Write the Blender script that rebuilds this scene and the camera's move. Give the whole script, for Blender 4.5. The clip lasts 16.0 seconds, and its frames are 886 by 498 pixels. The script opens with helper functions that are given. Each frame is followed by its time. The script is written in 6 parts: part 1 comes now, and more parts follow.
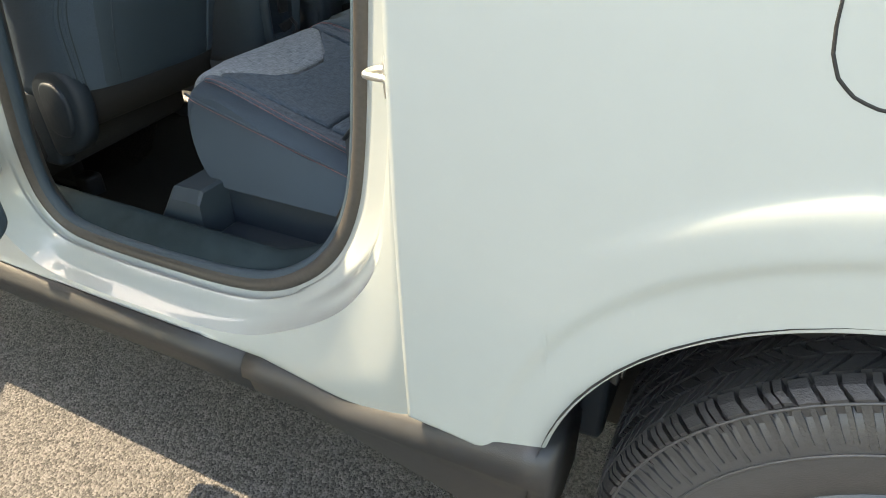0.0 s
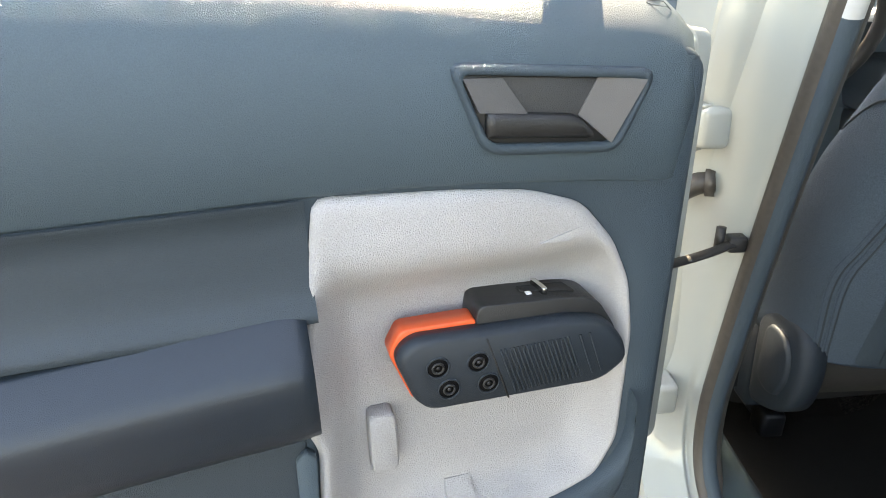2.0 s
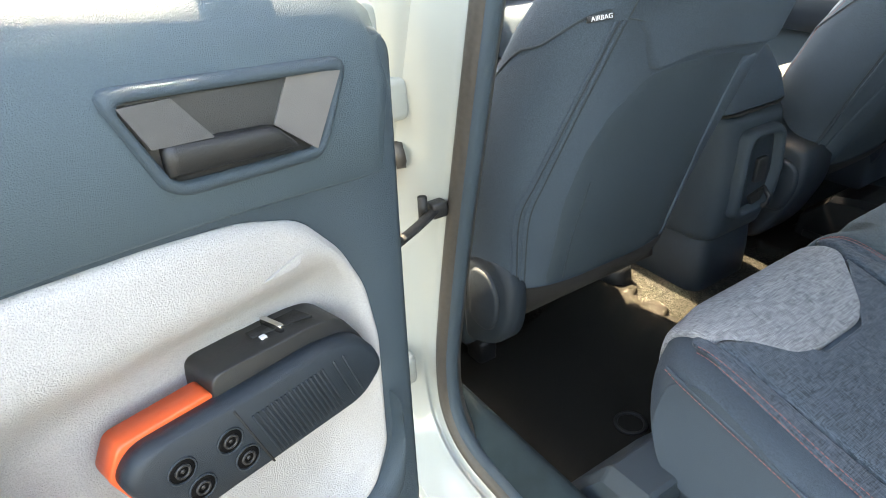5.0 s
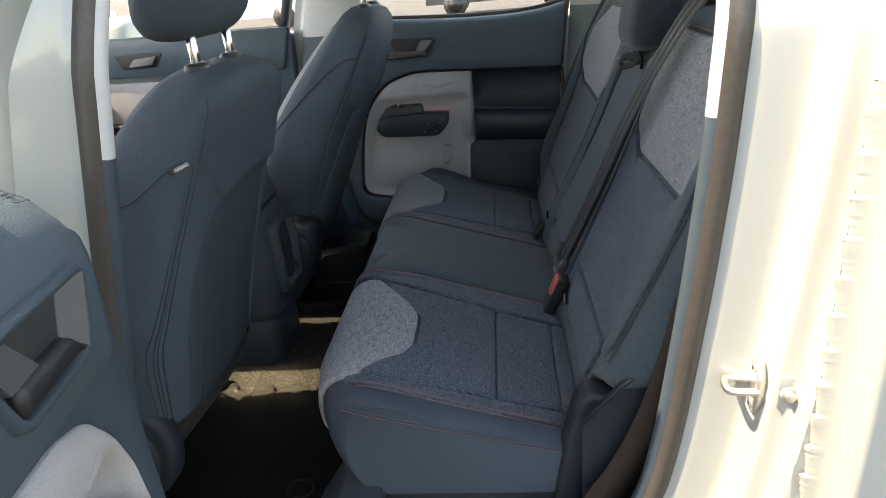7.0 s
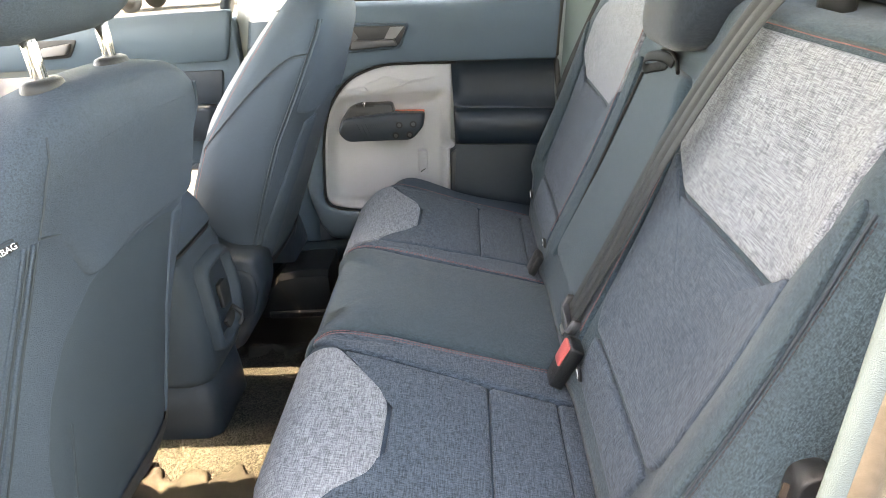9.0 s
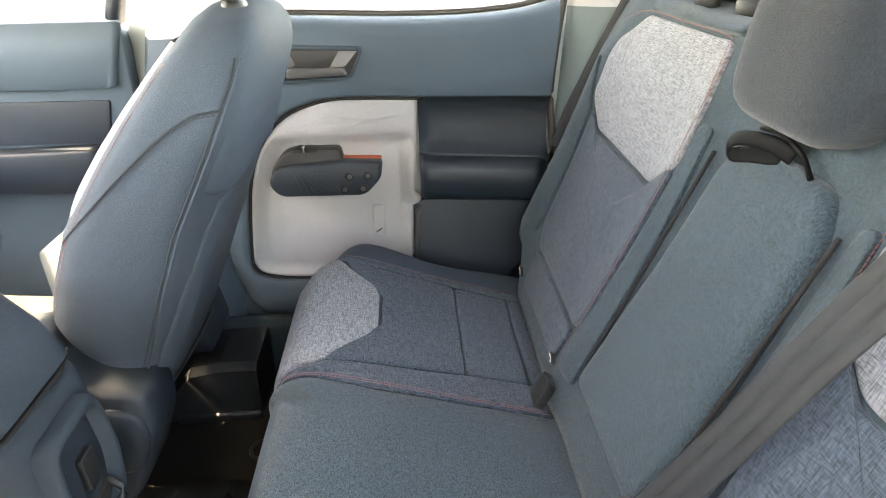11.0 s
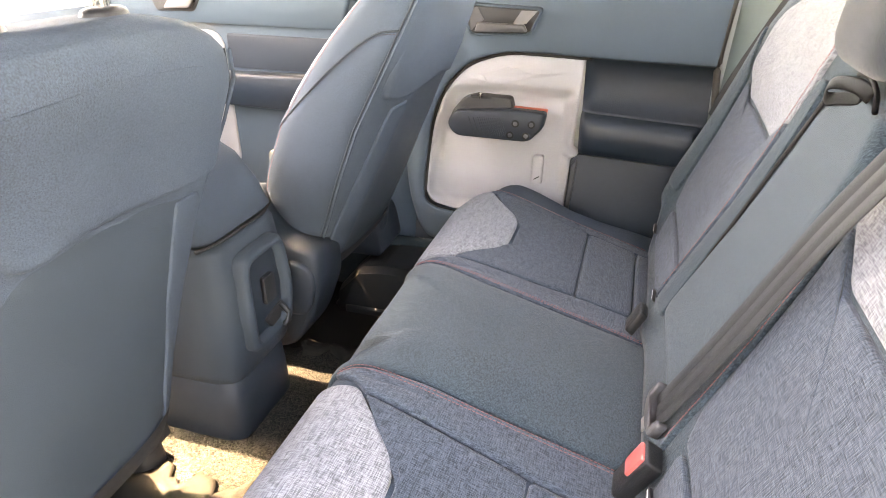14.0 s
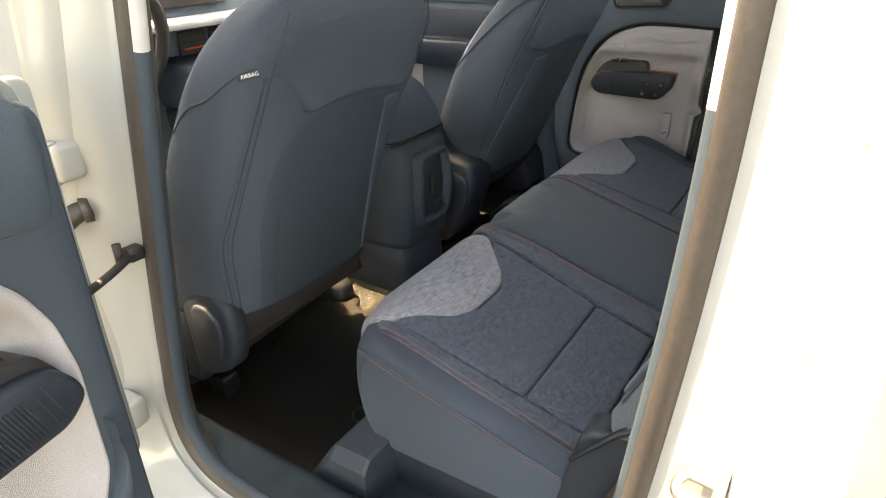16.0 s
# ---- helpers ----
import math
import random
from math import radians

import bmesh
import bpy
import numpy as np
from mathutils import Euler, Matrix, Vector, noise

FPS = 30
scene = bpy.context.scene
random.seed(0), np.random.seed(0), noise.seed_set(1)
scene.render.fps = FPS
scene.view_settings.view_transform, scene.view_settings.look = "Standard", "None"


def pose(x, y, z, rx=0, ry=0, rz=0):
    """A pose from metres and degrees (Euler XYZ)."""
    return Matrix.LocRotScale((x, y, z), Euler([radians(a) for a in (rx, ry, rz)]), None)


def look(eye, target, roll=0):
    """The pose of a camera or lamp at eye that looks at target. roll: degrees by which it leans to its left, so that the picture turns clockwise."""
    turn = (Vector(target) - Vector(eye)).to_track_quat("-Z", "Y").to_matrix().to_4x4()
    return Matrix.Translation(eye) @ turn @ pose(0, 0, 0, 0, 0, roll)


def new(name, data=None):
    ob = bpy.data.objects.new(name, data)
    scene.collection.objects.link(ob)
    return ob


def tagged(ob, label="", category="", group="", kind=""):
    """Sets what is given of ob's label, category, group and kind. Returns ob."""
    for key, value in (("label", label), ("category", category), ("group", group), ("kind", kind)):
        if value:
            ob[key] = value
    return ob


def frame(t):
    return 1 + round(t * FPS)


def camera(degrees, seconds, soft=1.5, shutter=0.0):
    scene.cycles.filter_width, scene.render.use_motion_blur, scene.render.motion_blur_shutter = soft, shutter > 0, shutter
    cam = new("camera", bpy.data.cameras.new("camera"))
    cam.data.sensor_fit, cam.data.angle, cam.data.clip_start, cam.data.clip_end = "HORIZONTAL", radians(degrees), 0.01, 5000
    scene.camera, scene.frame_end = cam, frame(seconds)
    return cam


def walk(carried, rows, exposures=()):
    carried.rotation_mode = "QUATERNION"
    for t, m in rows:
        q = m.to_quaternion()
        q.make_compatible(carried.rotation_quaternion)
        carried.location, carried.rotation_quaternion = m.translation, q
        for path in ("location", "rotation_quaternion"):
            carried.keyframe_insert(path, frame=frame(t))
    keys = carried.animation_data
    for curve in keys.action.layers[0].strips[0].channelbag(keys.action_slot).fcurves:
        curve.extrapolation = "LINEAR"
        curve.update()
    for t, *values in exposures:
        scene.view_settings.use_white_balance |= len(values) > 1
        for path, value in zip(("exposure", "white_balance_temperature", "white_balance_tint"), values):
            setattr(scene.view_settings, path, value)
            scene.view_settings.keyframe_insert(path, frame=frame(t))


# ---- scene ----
cam = camera(69.3, 16.0, soft=0.9)
PATH = [
    (0, (0.62, -1.342, 1.019), (-0.116, 0.168, -0.068), -0.3),
    (0.5, (0.535, -1.214, 1.037), (-0.677, -0.002, 0.005), 1.2),
    (1, (0.404, -1.165, 1.054), (-1.122, -0.32, 0.075), 0.9),
    (1.5, (0.267, -1.151, 1.089), (-1.455, -0.689, 0.182), 0.3),
    (2, (0.225, -1.115, 1.148), (-1.586, -1.078, 0.301), -1.4),
    (2.5, (0.204, -1.083, 1.173), (-1.58, -1.241, 0.283), -2.5),
    (3, (0.199, -1.056, 1.176), (-1.545, -1.317, 0.232), -3.0),
    (5.5, (0.114, -1.201, 1.156), (-1.035, 0.111, 0.177), -3.4),
    (6, (0.145, -1.297, 1.19), (-0.649, 0.281, 0.254), -4.7),
    (6.5, (0.103, -1.335, 1.225), (-0.326, 0.447, 0.425), -4.4),
    (7, (0.026, -1.352, 1.234), (-0.167, 0.474, 0.44), -5.1),
    (7.5, (-0.028, -1.352, 1.247), (-0.099, 0.483, 0.456), -4.5),
    (8, (-0.053, -1.329, 1.243), (-0.074, 0.5, 0.434), -3.7),
    (8.5, (-0.039, -1.209, 1.242), (-0.105, 0.615, 0.424), -5.2),
    (9, (0.001, -1.031, 1.23), (-0.116, 0.77, 0.369), -4.6),
    (9.5, (-0.004, -0.86, 1.229), (-0.064, 0.926, 0.332), -3.2),
    (10, (-0.053, -0.691, 1.255), (-0.023, 1.092, 0.349), -2.9),
    (12.5, (-0.07, -0.584, 1.234), (0.023, 1.215, 0.365), -1.6),
    (13, (-0.042, -0.648, 1.225), (-0.032, 1.153, 0.354), -1.8),
    (13.5, (0.011, -0.717, 1.212), (-0.251, 1.055, 0.323), -1.0),
    (14, (0.074, -0.804, 1.199), (-0.458, 0.91, 0.316), -0.6),
    (14.5, (0.109, -0.885, 1.188), (-0.58, 0.774, 0.308), -1.1),
    (15, (0.163, -1.027, 1.196), (-0.646, 0.58, 0.323), -1.6),
    (15.5, (0.209, -1.127, 1.201), (-0.657, 0.441, 0.311), -1.0),
    (16, (0.305, -1.165, 1.193), (-0.683, 0.331, 0.307), -1.8),
]
# seconds, stops, white balance in kelvin, tint
EXPOSURE = [(0, 3.05, 9500, 9), (0.5, 2.78, 9200, 10), (1, 3.3, 8700, 12), (1.5, 3.87, 9200, 12), (2, 3.65, 9900, 14), (3, 3.05, 11100, 17), (5.5, 4.35, 9700, 11), (6, 4.5, 9900, 13), (6.5, 3.5, 10000, 16), (7, 2.85, 9400, 15), (8, 2.8, 9100, 13),
            (8.5, 3.55, 9500, 13), (9, 4.75, 11300, 17), (9.5, 4.92, 11500, 17), (10, 4.95, 11700, 17), (12.5, 5.0, 11600, 22), (13.5, 5.1, 12300, 25), (14, 5.47, 12900, 27), (14.5, 5.62, 13600, 28), (15, 5.58, 14900, 29), (15.5, 4.7, 13500, 26), (16, 3.72, 12700, 20)]
walk(cam, [(t, look(eye, target, roll)) for t, eye, target, roll in PATH], EXPOSURE)

# ---- world, sun and exposure ----
SUN_AZ, SUN_EL = radians(178.0), radians(58)      # azimuth in the plan from +x, counter-clockwise
sun_dir = Vector((math.cos(SUN_AZ) * math.cos(SUN_EL), math.sin(SUN_AZ) * math.cos(SUN_EL), math.sin(SUN_EL)))
world = bpy.data.worlds.new("sky_world")
scene.world = world
world.use_nodes = True
wn = world.node_tree.nodes
sky = wn.new("ShaderNodeTexSky")
sky.sky_type, sky.sun_disc = 'NISHITA', False
sky.sun_elevation, sky.sun_rotation = SUN_EL, math.pi / 2 - SUN_AZ
world.node_tree.links.new(sky.outputs[0], wn["Background"].inputs[0])
wn["Background"].inputs[1].default_value = 0.15
sun = new("sun", bpy.data.lights.new("sun", 'SUN'))
sun.data.energy, sun.data.angle, sun.data.color = 2.8, radians(0.5), (1.0, 0.94, 0.84)
sun.matrix_world = look(sun_dir * 20, (0, 0, 0))


# ---- materials ----
def mat(name, base, rough=0.6, var=0.12, scale=40.0, bump=0.0, bscale=600.0, metal=0.0, coat=0.0, big=3.0, aniso=None, rvar=0.1, spec=0.5):
    """A surface with colour variation at two scales and fine relief."""
    m = bpy.data.materials.new(name)
    m.use_nodes = True
    nt, p = m.node_tree, m.node_tree.nodes["Principled BSDF"]
    co = nt.nodes.new("ShaderNodeTexCoord")
    src = co.outputs["Object"]
    if aniso:
        mp = nt.nodes.new("ShaderNodeMapping")
        mp.inputs["Scale"].default_value = aniso
        nt.links.new(src, mp.inputs["Vector"])
        src = mp.outputs[0]
    n1, n2 = nt.nodes.new("ShaderNodeTexNoise"), nt.nodes.new("ShaderNodeTexNoise")
    n1.inputs["Scale"].default_value, n1.inputs["Detail"].default_value = scale, 4
    n2.inputs["Scale"].default_value, n2.inputs["Detail"].default_value = big, 3
    nt.links.new(src, n1.inputs["Vector"])
    nt.links.new(co.outputs["Object"], n2.inputs["Vector"])
    add = nt.nodes.new("ShaderNodeMath")
    add.operation = 'ADD'
    nt.links.new(n1.outputs[0], add.inputs[0])
    nt.links.new(n2.outputs[0], add.inputs[1])
    ramp = nt.nodes.new("ShaderNodeMapRange")
    ramp.inputs[1].default_value, ramp.inputs[2].default_value = 0.6, 1.4
    ramp.inputs[3].default_value, ramp.inputs[4].default_value = 1 - var, 1 + var
    nt.links.new(add.outputs[0], ramp.inputs[0])
    mul = nt.nodes.new("ShaderNodeVectorMath")
    mul.operation = 'SCALE'
    mul.inputs[0].default_value = base
    nt.links.new(ramp.outputs[0], mul.inputs["Scale"])
    nt.links.new(mul.outputs[0], p.inputs["Base Color"])
    rr = nt.nodes.new("ShaderNodeMapRange")
    rr.inputs[1].default_value, rr.inputs[2].default_value = 0.3, 0.7
    rr.inputs[3].default_value, rr.inputs[4].default_value = max(0.02, rough - rvar), min(1, rough + rvar)
    nt.links.new(n2.outputs[0], rr.inputs[0])
    nt.links.new(rr.outputs[0], p.inputs["Roughness"])
    p.inputs["Metallic"].default_value = metal
    p.inputs["Specular IOR Level"].default_value = spec
    if coat:
        p.inputs["Coat Weight"].default_value, p.inputs["Coat Roughness"].default_value = coat, 0.03
    if bump:
        n3, b = nt.nodes.new("ShaderNodeTexNoise"), nt.nodes.new("ShaderNodeBump")
        n3.inputs["Scale"].default_value, n3.inputs["Detail"].default_value = bscale, 3
        nt.links.new(src, n3.inputs["Vector"])
        b.inputs["Strength"].default_value, b.inputs["Distance"].default_value = bump, 0.002
        nt.links.new(n3.outputs[0], b.inputs["Height"])
        nt.links.new(b.outputs[0], p.inputs["Normal"])
    return m


def woven(name, dark, light, scale=900.0, rough=0.9, bump=0.5, mix=0.5, stretch=0.12):
    """Melange cloth: two threads crossing, light flecks along both of them."""
    m = bpy.data.materials.new(name)
    m.use_nodes = True
    nt, p = m.node_tree, m.node_tree.nodes["Principled BSDF"]
    co = nt.nodes.new("ShaderNodeTexCoord")
    outs = []
    for sc in ((scale * 1.3, scale * stretch * 0.5, scale * 1.3), (scale * stretch * 0.7, scale * 1.3, scale * stretch * 0.7)):
        mp, n = nt.nodes.new("ShaderNodeMapping"), nt.nodes.new("ShaderNodeTexNoise")
        mp.inputs["Scale"].default_value = sc
        n.inputs["Scale"].default_value, n.inputs["Detail"].default_value = 1.0, 1
        nt.links.new(co.outputs["Object"], mp.inputs["Vector"])
        nt.links.new(mp.outputs[0], n.inputs["Vector"])
        outs.append(n.outputs[0])
    mx = nt.nodes.new("ShaderNodeMath")
    mx.operation = 'ADD'
    nt.links.new(outs[0], mx.inputs[0])
    nt.links.new(outs[1], mx.inputs[1])
    cr = nt.nodes.new("ShaderNodeMapRange")
    cr.inputs[1].default_value, cr.inputs[2].default_value = 0.75 + (0.5 - mix) * 0.3, 1.25 + (0.5 - mix) * 0.3
    nt.links.new(mx.outputs[0], cr.inputs[0])
    col = nt.nodes.new("ShaderNodeMix")
    col.data_type = 'RGBA'
    col.inputs["A"].default_value, col.inputs["B"].default_value = (*dark, 1), (*light, 1)
    nt.links.new(cr.outputs[0], col.inputs["Factor"])
    nt.links.new(col.outputs["Result"], p.inputs["Base Color"])
    b = nt.nodes.new("ShaderNodeBump")
    b.inputs["Strength"].default_value, b.inputs["Distance"].default_value = bump, 0.001
    nt.links.new(mx.outputs[0], b.inputs["Height"])
    nt.links.new(b.outputs[0], p.inputs["Normal"])
    p.inputs["Roughness"].default_value = rough
    p.inputs["Sheen Weight"].default_value, p.inputs["Sheen Roughness"].default_value = 0.15, 0.5
    p.inputs["Specular IOR Level"].default_value = 0.25
    return m


PAINT = mat("body_paint", (0.290, 0.313, 0.299), 0.35, 0.02, 30, coat=0.8, rvar=0.05)
CLAD = mat("black_cladding", (0.022, 0.022, 0.0225), 0.5, 0.15, 60, 0.25, 900)
SEAL = mat("rubber_seal", (0.043, 0.039, 0.035), 0.42, 0.3, 160, 0.15, 700)
SILL = mat("dusty_sill_trim", (0.015, 0.026, 0.031), 0.78, 0.40, 26, 0.4, 1000, big=9.0, spec=0.10)
TRIM = mat("slate_trim", (0.053, 0.082, 0.103), 0.55, 0.16, 900, 0.55, 1100, spec=0.32)
# slate trim made paler, with the light on the far quarter in its colour
TRIM_LIT = mat("lit_slate_trim", (0.135, 0.180, 0.178), 0.55, 0.12, 900, 0.4, 1100, spec=0.35)
TRIM_BD = mat("slate_border_trim", (0.036, 0.056, 0.072), 0.55, 0.16, 900, 0.5, 1100, spec=0.3)
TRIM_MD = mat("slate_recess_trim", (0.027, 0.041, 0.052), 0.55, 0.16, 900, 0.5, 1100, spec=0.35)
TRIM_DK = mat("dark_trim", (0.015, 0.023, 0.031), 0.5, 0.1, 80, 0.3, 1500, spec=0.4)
NAVY = mat("navy_trim", (0.0105, 0.0185, 0.027), 0.42, 0.08, 60, 0.25, 1400, spec=0.4)
INSERT = mat("pale_grey_insert", (0.372, 0.366, 0.366), 0.65, 0.20, 620, 0.9, 800)
BLACKP = mat("black_plastic", (0.015, 0.016, 0.017), 0.45, 0.1, 80, 0.3, 1200)
GREYP = mat("grey_plastic", (0.115, 0.112, 0.112), 0.4, 0.05, 60, 0.2, 1200)
DGREY = mat("dark_grey_plastic", (0.055, 0.055, 0.057), 0.42, 0.12, 60, 0.2, 1200)
ORANGE = mat("orange_plastic", (0.75, 0.10, 0.03), 0.45, 0.05, 60)
CHROME = mat("chrome", (0.75, 0.73, 0.7), 0.15, 0.02, 40, metal=1.0, rvar=0.05)
STEEL = mat("zinc_steel", (0.75, 0.72, 0.67), 0.35, 0.1, 90, metal=1.0)
SOFT = mat("slate_vinyl_cloth", (0.049, 0.070, 0.090), 0.74, 0.50, 620, 0.7, 1000, spec=0.2)
# seat vinyl darkened to paint in the hollow pocket's shade
POCKET_SHADED = mat("shaded_pocket_vinyl", (0.030, 0.046, 0.058), 0.62, 0.35, 620, 0.45, 1300, spec=0.35)
CLOTH = woven("denim_blue_cloth", (0.017, 0.030, 0.042), (0.080, 0.108, 0.138), 760, bump=0.9, mix=0.45, stretch=0.20)
CLOTH_C = woven("centre_cloth", (0.013, 0.026, 0.033), (0.053, 0.087, 0.105), 950, bump=0.7, mix=0.45, stretch=0.4)
PALE = woven("pale_grey_cloth", (0.105, 0.112, 0.124), (0.315, 0.325, 0.345), 720, mix=0.5, bump=0.9, stretch=0.18)
CARPET = mat("black_carpet", (0.020, 0.019, 0.016), 0.95, 0.3, 900, 0.9, 900, spec=0.1)
CARPET_L = mat("grey_carpet", (0.027, 0.026, 0.022), 0.95, 0.8, 520, 1.0, 520, spec=0.1)
STITCH = mat("red_thread", (0.25, 0.095, 0.090), 0.8, 0.1)
# dark tone that stands in for the shade inside seam grooves
SEAM = mat("seam_groove_shade", (0.028, 0.040, 0.049), 0.9, 0.1)
STITCH_D = mat("dark_thread", (0.045, 0.038, 0.042), 0.8, 0.1)
RED = mat("red_button", (0.62, 0.12, 0.11), 0.4, 0.05)
WHITE = mat("white_print", (0.75, 0.75, 0.75), 0.6, 0.03)
STRAP = mat("black_strap", (0.003, 0.003, 0.0035), 0.6, 0.1, 300, 0.3, 1500, spec=0.10)
BELT_BR = mat("brown_webbing", (0.034, 0.027, 0.022), 0.8, 0.2, 400, 0.4, 1400, spec=0.2)
BELT = mat("belt_webbing", (0.026, 0.029, 0.031), 0.6, 0.1, 300, 0.3, 1500, spec=0.4)
ASPH = mat("asphalt", (0.052, 0.048, 0.046), 0.9, 0.25, 30, 0.6, 300, big=0.8)


def add_chips(m, scale):
    """Stone chips of uneven tone and height in a dark binder."""
    nt, p = m.node_tree, m.node_tree.nodes["Principled BSDF"]
    co, v = nt.nodes.new("ShaderNodeTexCoord"), nt.nodes.new("ShaderNodeTexVoronoi")
    v.inputs["Scale"].default_value, v.inputs["Randomness"].default_value = scale, 1.0
    nt.links.new(co.outputs["Object"], v.inputs["Vector"])
    sep = nt.nodes.new("ShaderNodeSeparateColor")
    nt.links.new(v.outputs["Color"], sep.inputs[0])
    r = nt.nodes.new("ShaderNodeMapRange")
    r.inputs[3].default_value, r.inputs[4].default_value = 0.25, 1.9
    nt.links.new(sep.outputs[0], r.inputs[0])
    old = p.inputs["Base Color"].links[0].from_socket
    mul = nt.nodes.new("ShaderNodeVectorMath")
    mul.operation = 'SCALE'
    nt.links.new(old, mul.inputs[0])
    nt.links.new(r.outputs[0], mul.inputs["Scale"])
    nt.links.new(mul.outputs[0], p.inputs["Base Color"])
    h = nt.nodes.new("ShaderNodeMath")
    h.operation = 'SUBTRACT'
    nt.links.new(sep.outputs[1], h.inputs[0])
    nt.links.new(v.outputs["Distance"], h.inputs[1])
    b = nt.nodes.new("ShaderNodeBump")
    b.inputs["Strength"].default_value, b.inputs["Distance"].default_value = 0.9, 0.004
    nt.links.new(h.outputs[0], b.inputs["Height"])
    nt.links.new(b.outputs[0], p.inputs["Normal"])


add_chips(ASPH, 230)
add_chips(CARPET_L, 380)
TREAD = mat("tread_rubber", (0.030, 0.030, 0.031), 0.38, 0.25, 90, 0.3, 500)
TYRE = mat("tyre_rubber", (0.040, 0.040, 0.041), 0.42, 0.15, 60, 0.2, 500)
RIM = mat("dark_alloy", (0.06, 0.06, 0.062), 0.35, 0.05, 40, metal=0.9)
LINER = mat("arch_liner", (0.012, 0.012, 0.012), 0.85, 0.2, 200, 0.6, 400)
HEADL = mat("headliner", (0.42, 0.42, 0.41), 0.9, 0.05, 200, 0.2, 900)
PILLAR = mat("pale_pillar_trim", (0.40, 0.41, 0.41), 0.6, 0.05, 100, 0.2, 900)
GLASS = bpy.data.materials.new("window_glass")
GLASS.use_nodes = True
_g = GLASS.node_tree.nodes["Principled BSDF"]
_g.inputs["Base Color"].default_value = (0.93, 0.96, 0.94, 1)
_g.inputs["Transmission Weight"].default_value, _g.inputs["Roughness"].default_value, _g.inputs["IOR"].default_value = 1.0, 0.0, 1.1


# glass with a tint added to dim sunlight on the ground behind it
TINT = bpy.data.materials.new("shading_glass")
TINT.use_nodes = True
_t = TINT.node_tree
_tr, _gl, _fr, _mx = _t.nodes.new("ShaderNodeBsdfTransparent"), _t.nodes.new("ShaderNodeBsdfGlossy"), _t.nodes.new("ShaderNodeFresnel"), _t.nodes.new("ShaderNodeMixShader")
_tr.inputs[0].default_value = (0.30, 0.33, 0.32, 1)
_gl.inputs["Roughness"].default_value = 0.0
_fr.inputs[0].default_value = 1.5
_t.links.new(_fr.outputs[0], _mx.inputs[0])
_t.links.new(_tr.outputs[0], _mx.inputs[1])
_t.links.new(_gl.outputs[0], _mx.inputs[2])
_t.links.new(_mx.outputs[0], _t.nodes["Material Output"].inputs[0])


# ---- building helpers ----
def part(name, bm, material, parent=None, label="", smooth=True):
    """Links a bmesh as one mesh object under a thing or a part."""
    me = bpy.data.meshes.new(name)
    bm.to_mesh(me)
    bm.free()
    me.materials.append(material)
    if smooth:
        for f in me.polygons:
            f.use_smooth = True
    ob = new(name, me)
    if parent:
        ob.parent = parent
        ob.matrix_parent_inverse = Matrix.Translation(-parent.location) if parent.type == 'EMPTY' else Matrix.Identity(4)
    if label:
        tagged(ob, label)
    return ob


def thing(name, label, category, group="", kind="", at=(0, 0, 0)):
    """An Empty that carries the parts of one thing; its children keep world places."""
    ob = new(name)
    ob.empty_display_size = 0.05
    ob.location = at
    return tagged(ob, label, category, group, kind)


def mesh(verts, faces):
    bm = bmesh.new()
    vs = [bm.verts.new(v) for v in verts]
    for f in faces:
        try:
            bm.faces.new([vs[i] for i in f])
        except ValueError:
            pass
    return bm


def loft(rings, closed=True, cap=True, loop=False):
    """Quads between rings of equal length. closed: each ring is a loop; loop: the last ring joins the first."""
    n, verts, faces = len(rings[0]), [p for r in rings for p in r], []
    m = len(rings)
    for i in range(m if loop else m - 1):
        a, b = i * n, ((i + 1) % m) * n
        for k in range(n if closed else n - 1):
            k2 = (k + 1) % n
            faces.append((a + k, a + k2, b + k2, b + k))
    if cap and closed and not loop:
        faces.append(tuple(range(n))[::-1])
        faces.append(tuple(range((m - 1) * n, m * n)))
    bm = mesh(verts, faces)
    bmesh.ops.recalc_face_normals(bm, faces=bm.faces)
    return bm


def spline(pts, n, closed=False):
    """Points along a smooth curve through pts, evenly spaced."""
    P = [np.array(p, float) for p in pts]
    k = len(P)
    out = []
    segs = k if closed else k - 1
    for i in range(segs):
        p0 = P[(i - 1) % k] if closed or i > 0 else 2 * P[0] - P[1]
        p1, p2 = P[i], P[(i + 1) % k]
        p3 = P[(i + 2) % k] if closed or i + 2 < k else 2 * P[-1] - P[-2]
        for s in np.linspace(0, 1, 24, endpoint=False):
            out.append(0.5 * (2 * p1 + (p2 - p0) * s + (2 * p0 - 5 * p1 + 4 * p2 - p3) * s * s + (3 * p1 - p0 - 3 * p2 + p3) * s ** 3))
    out.append(P[0] if closed else P[-1])
    return even(out, n, closed)


def even(pts, n, closed=False):
    """Resamples a polyline to n even steps; a closed one is given with its first point repeated at the end."""
    P = np.array(pts, float)
    d = np.r_[0, np.cumsum(np.linalg.norm(np.diff(P, axis=0), axis=1))]
    t = np.linspace(0, d[-1], n + 1)[:-1] if closed else np.linspace(0, d[-1], n)
    return [tuple(float(np.interp(x, d, P[:, c])) for c in range(P.shape[1])) for x in t]


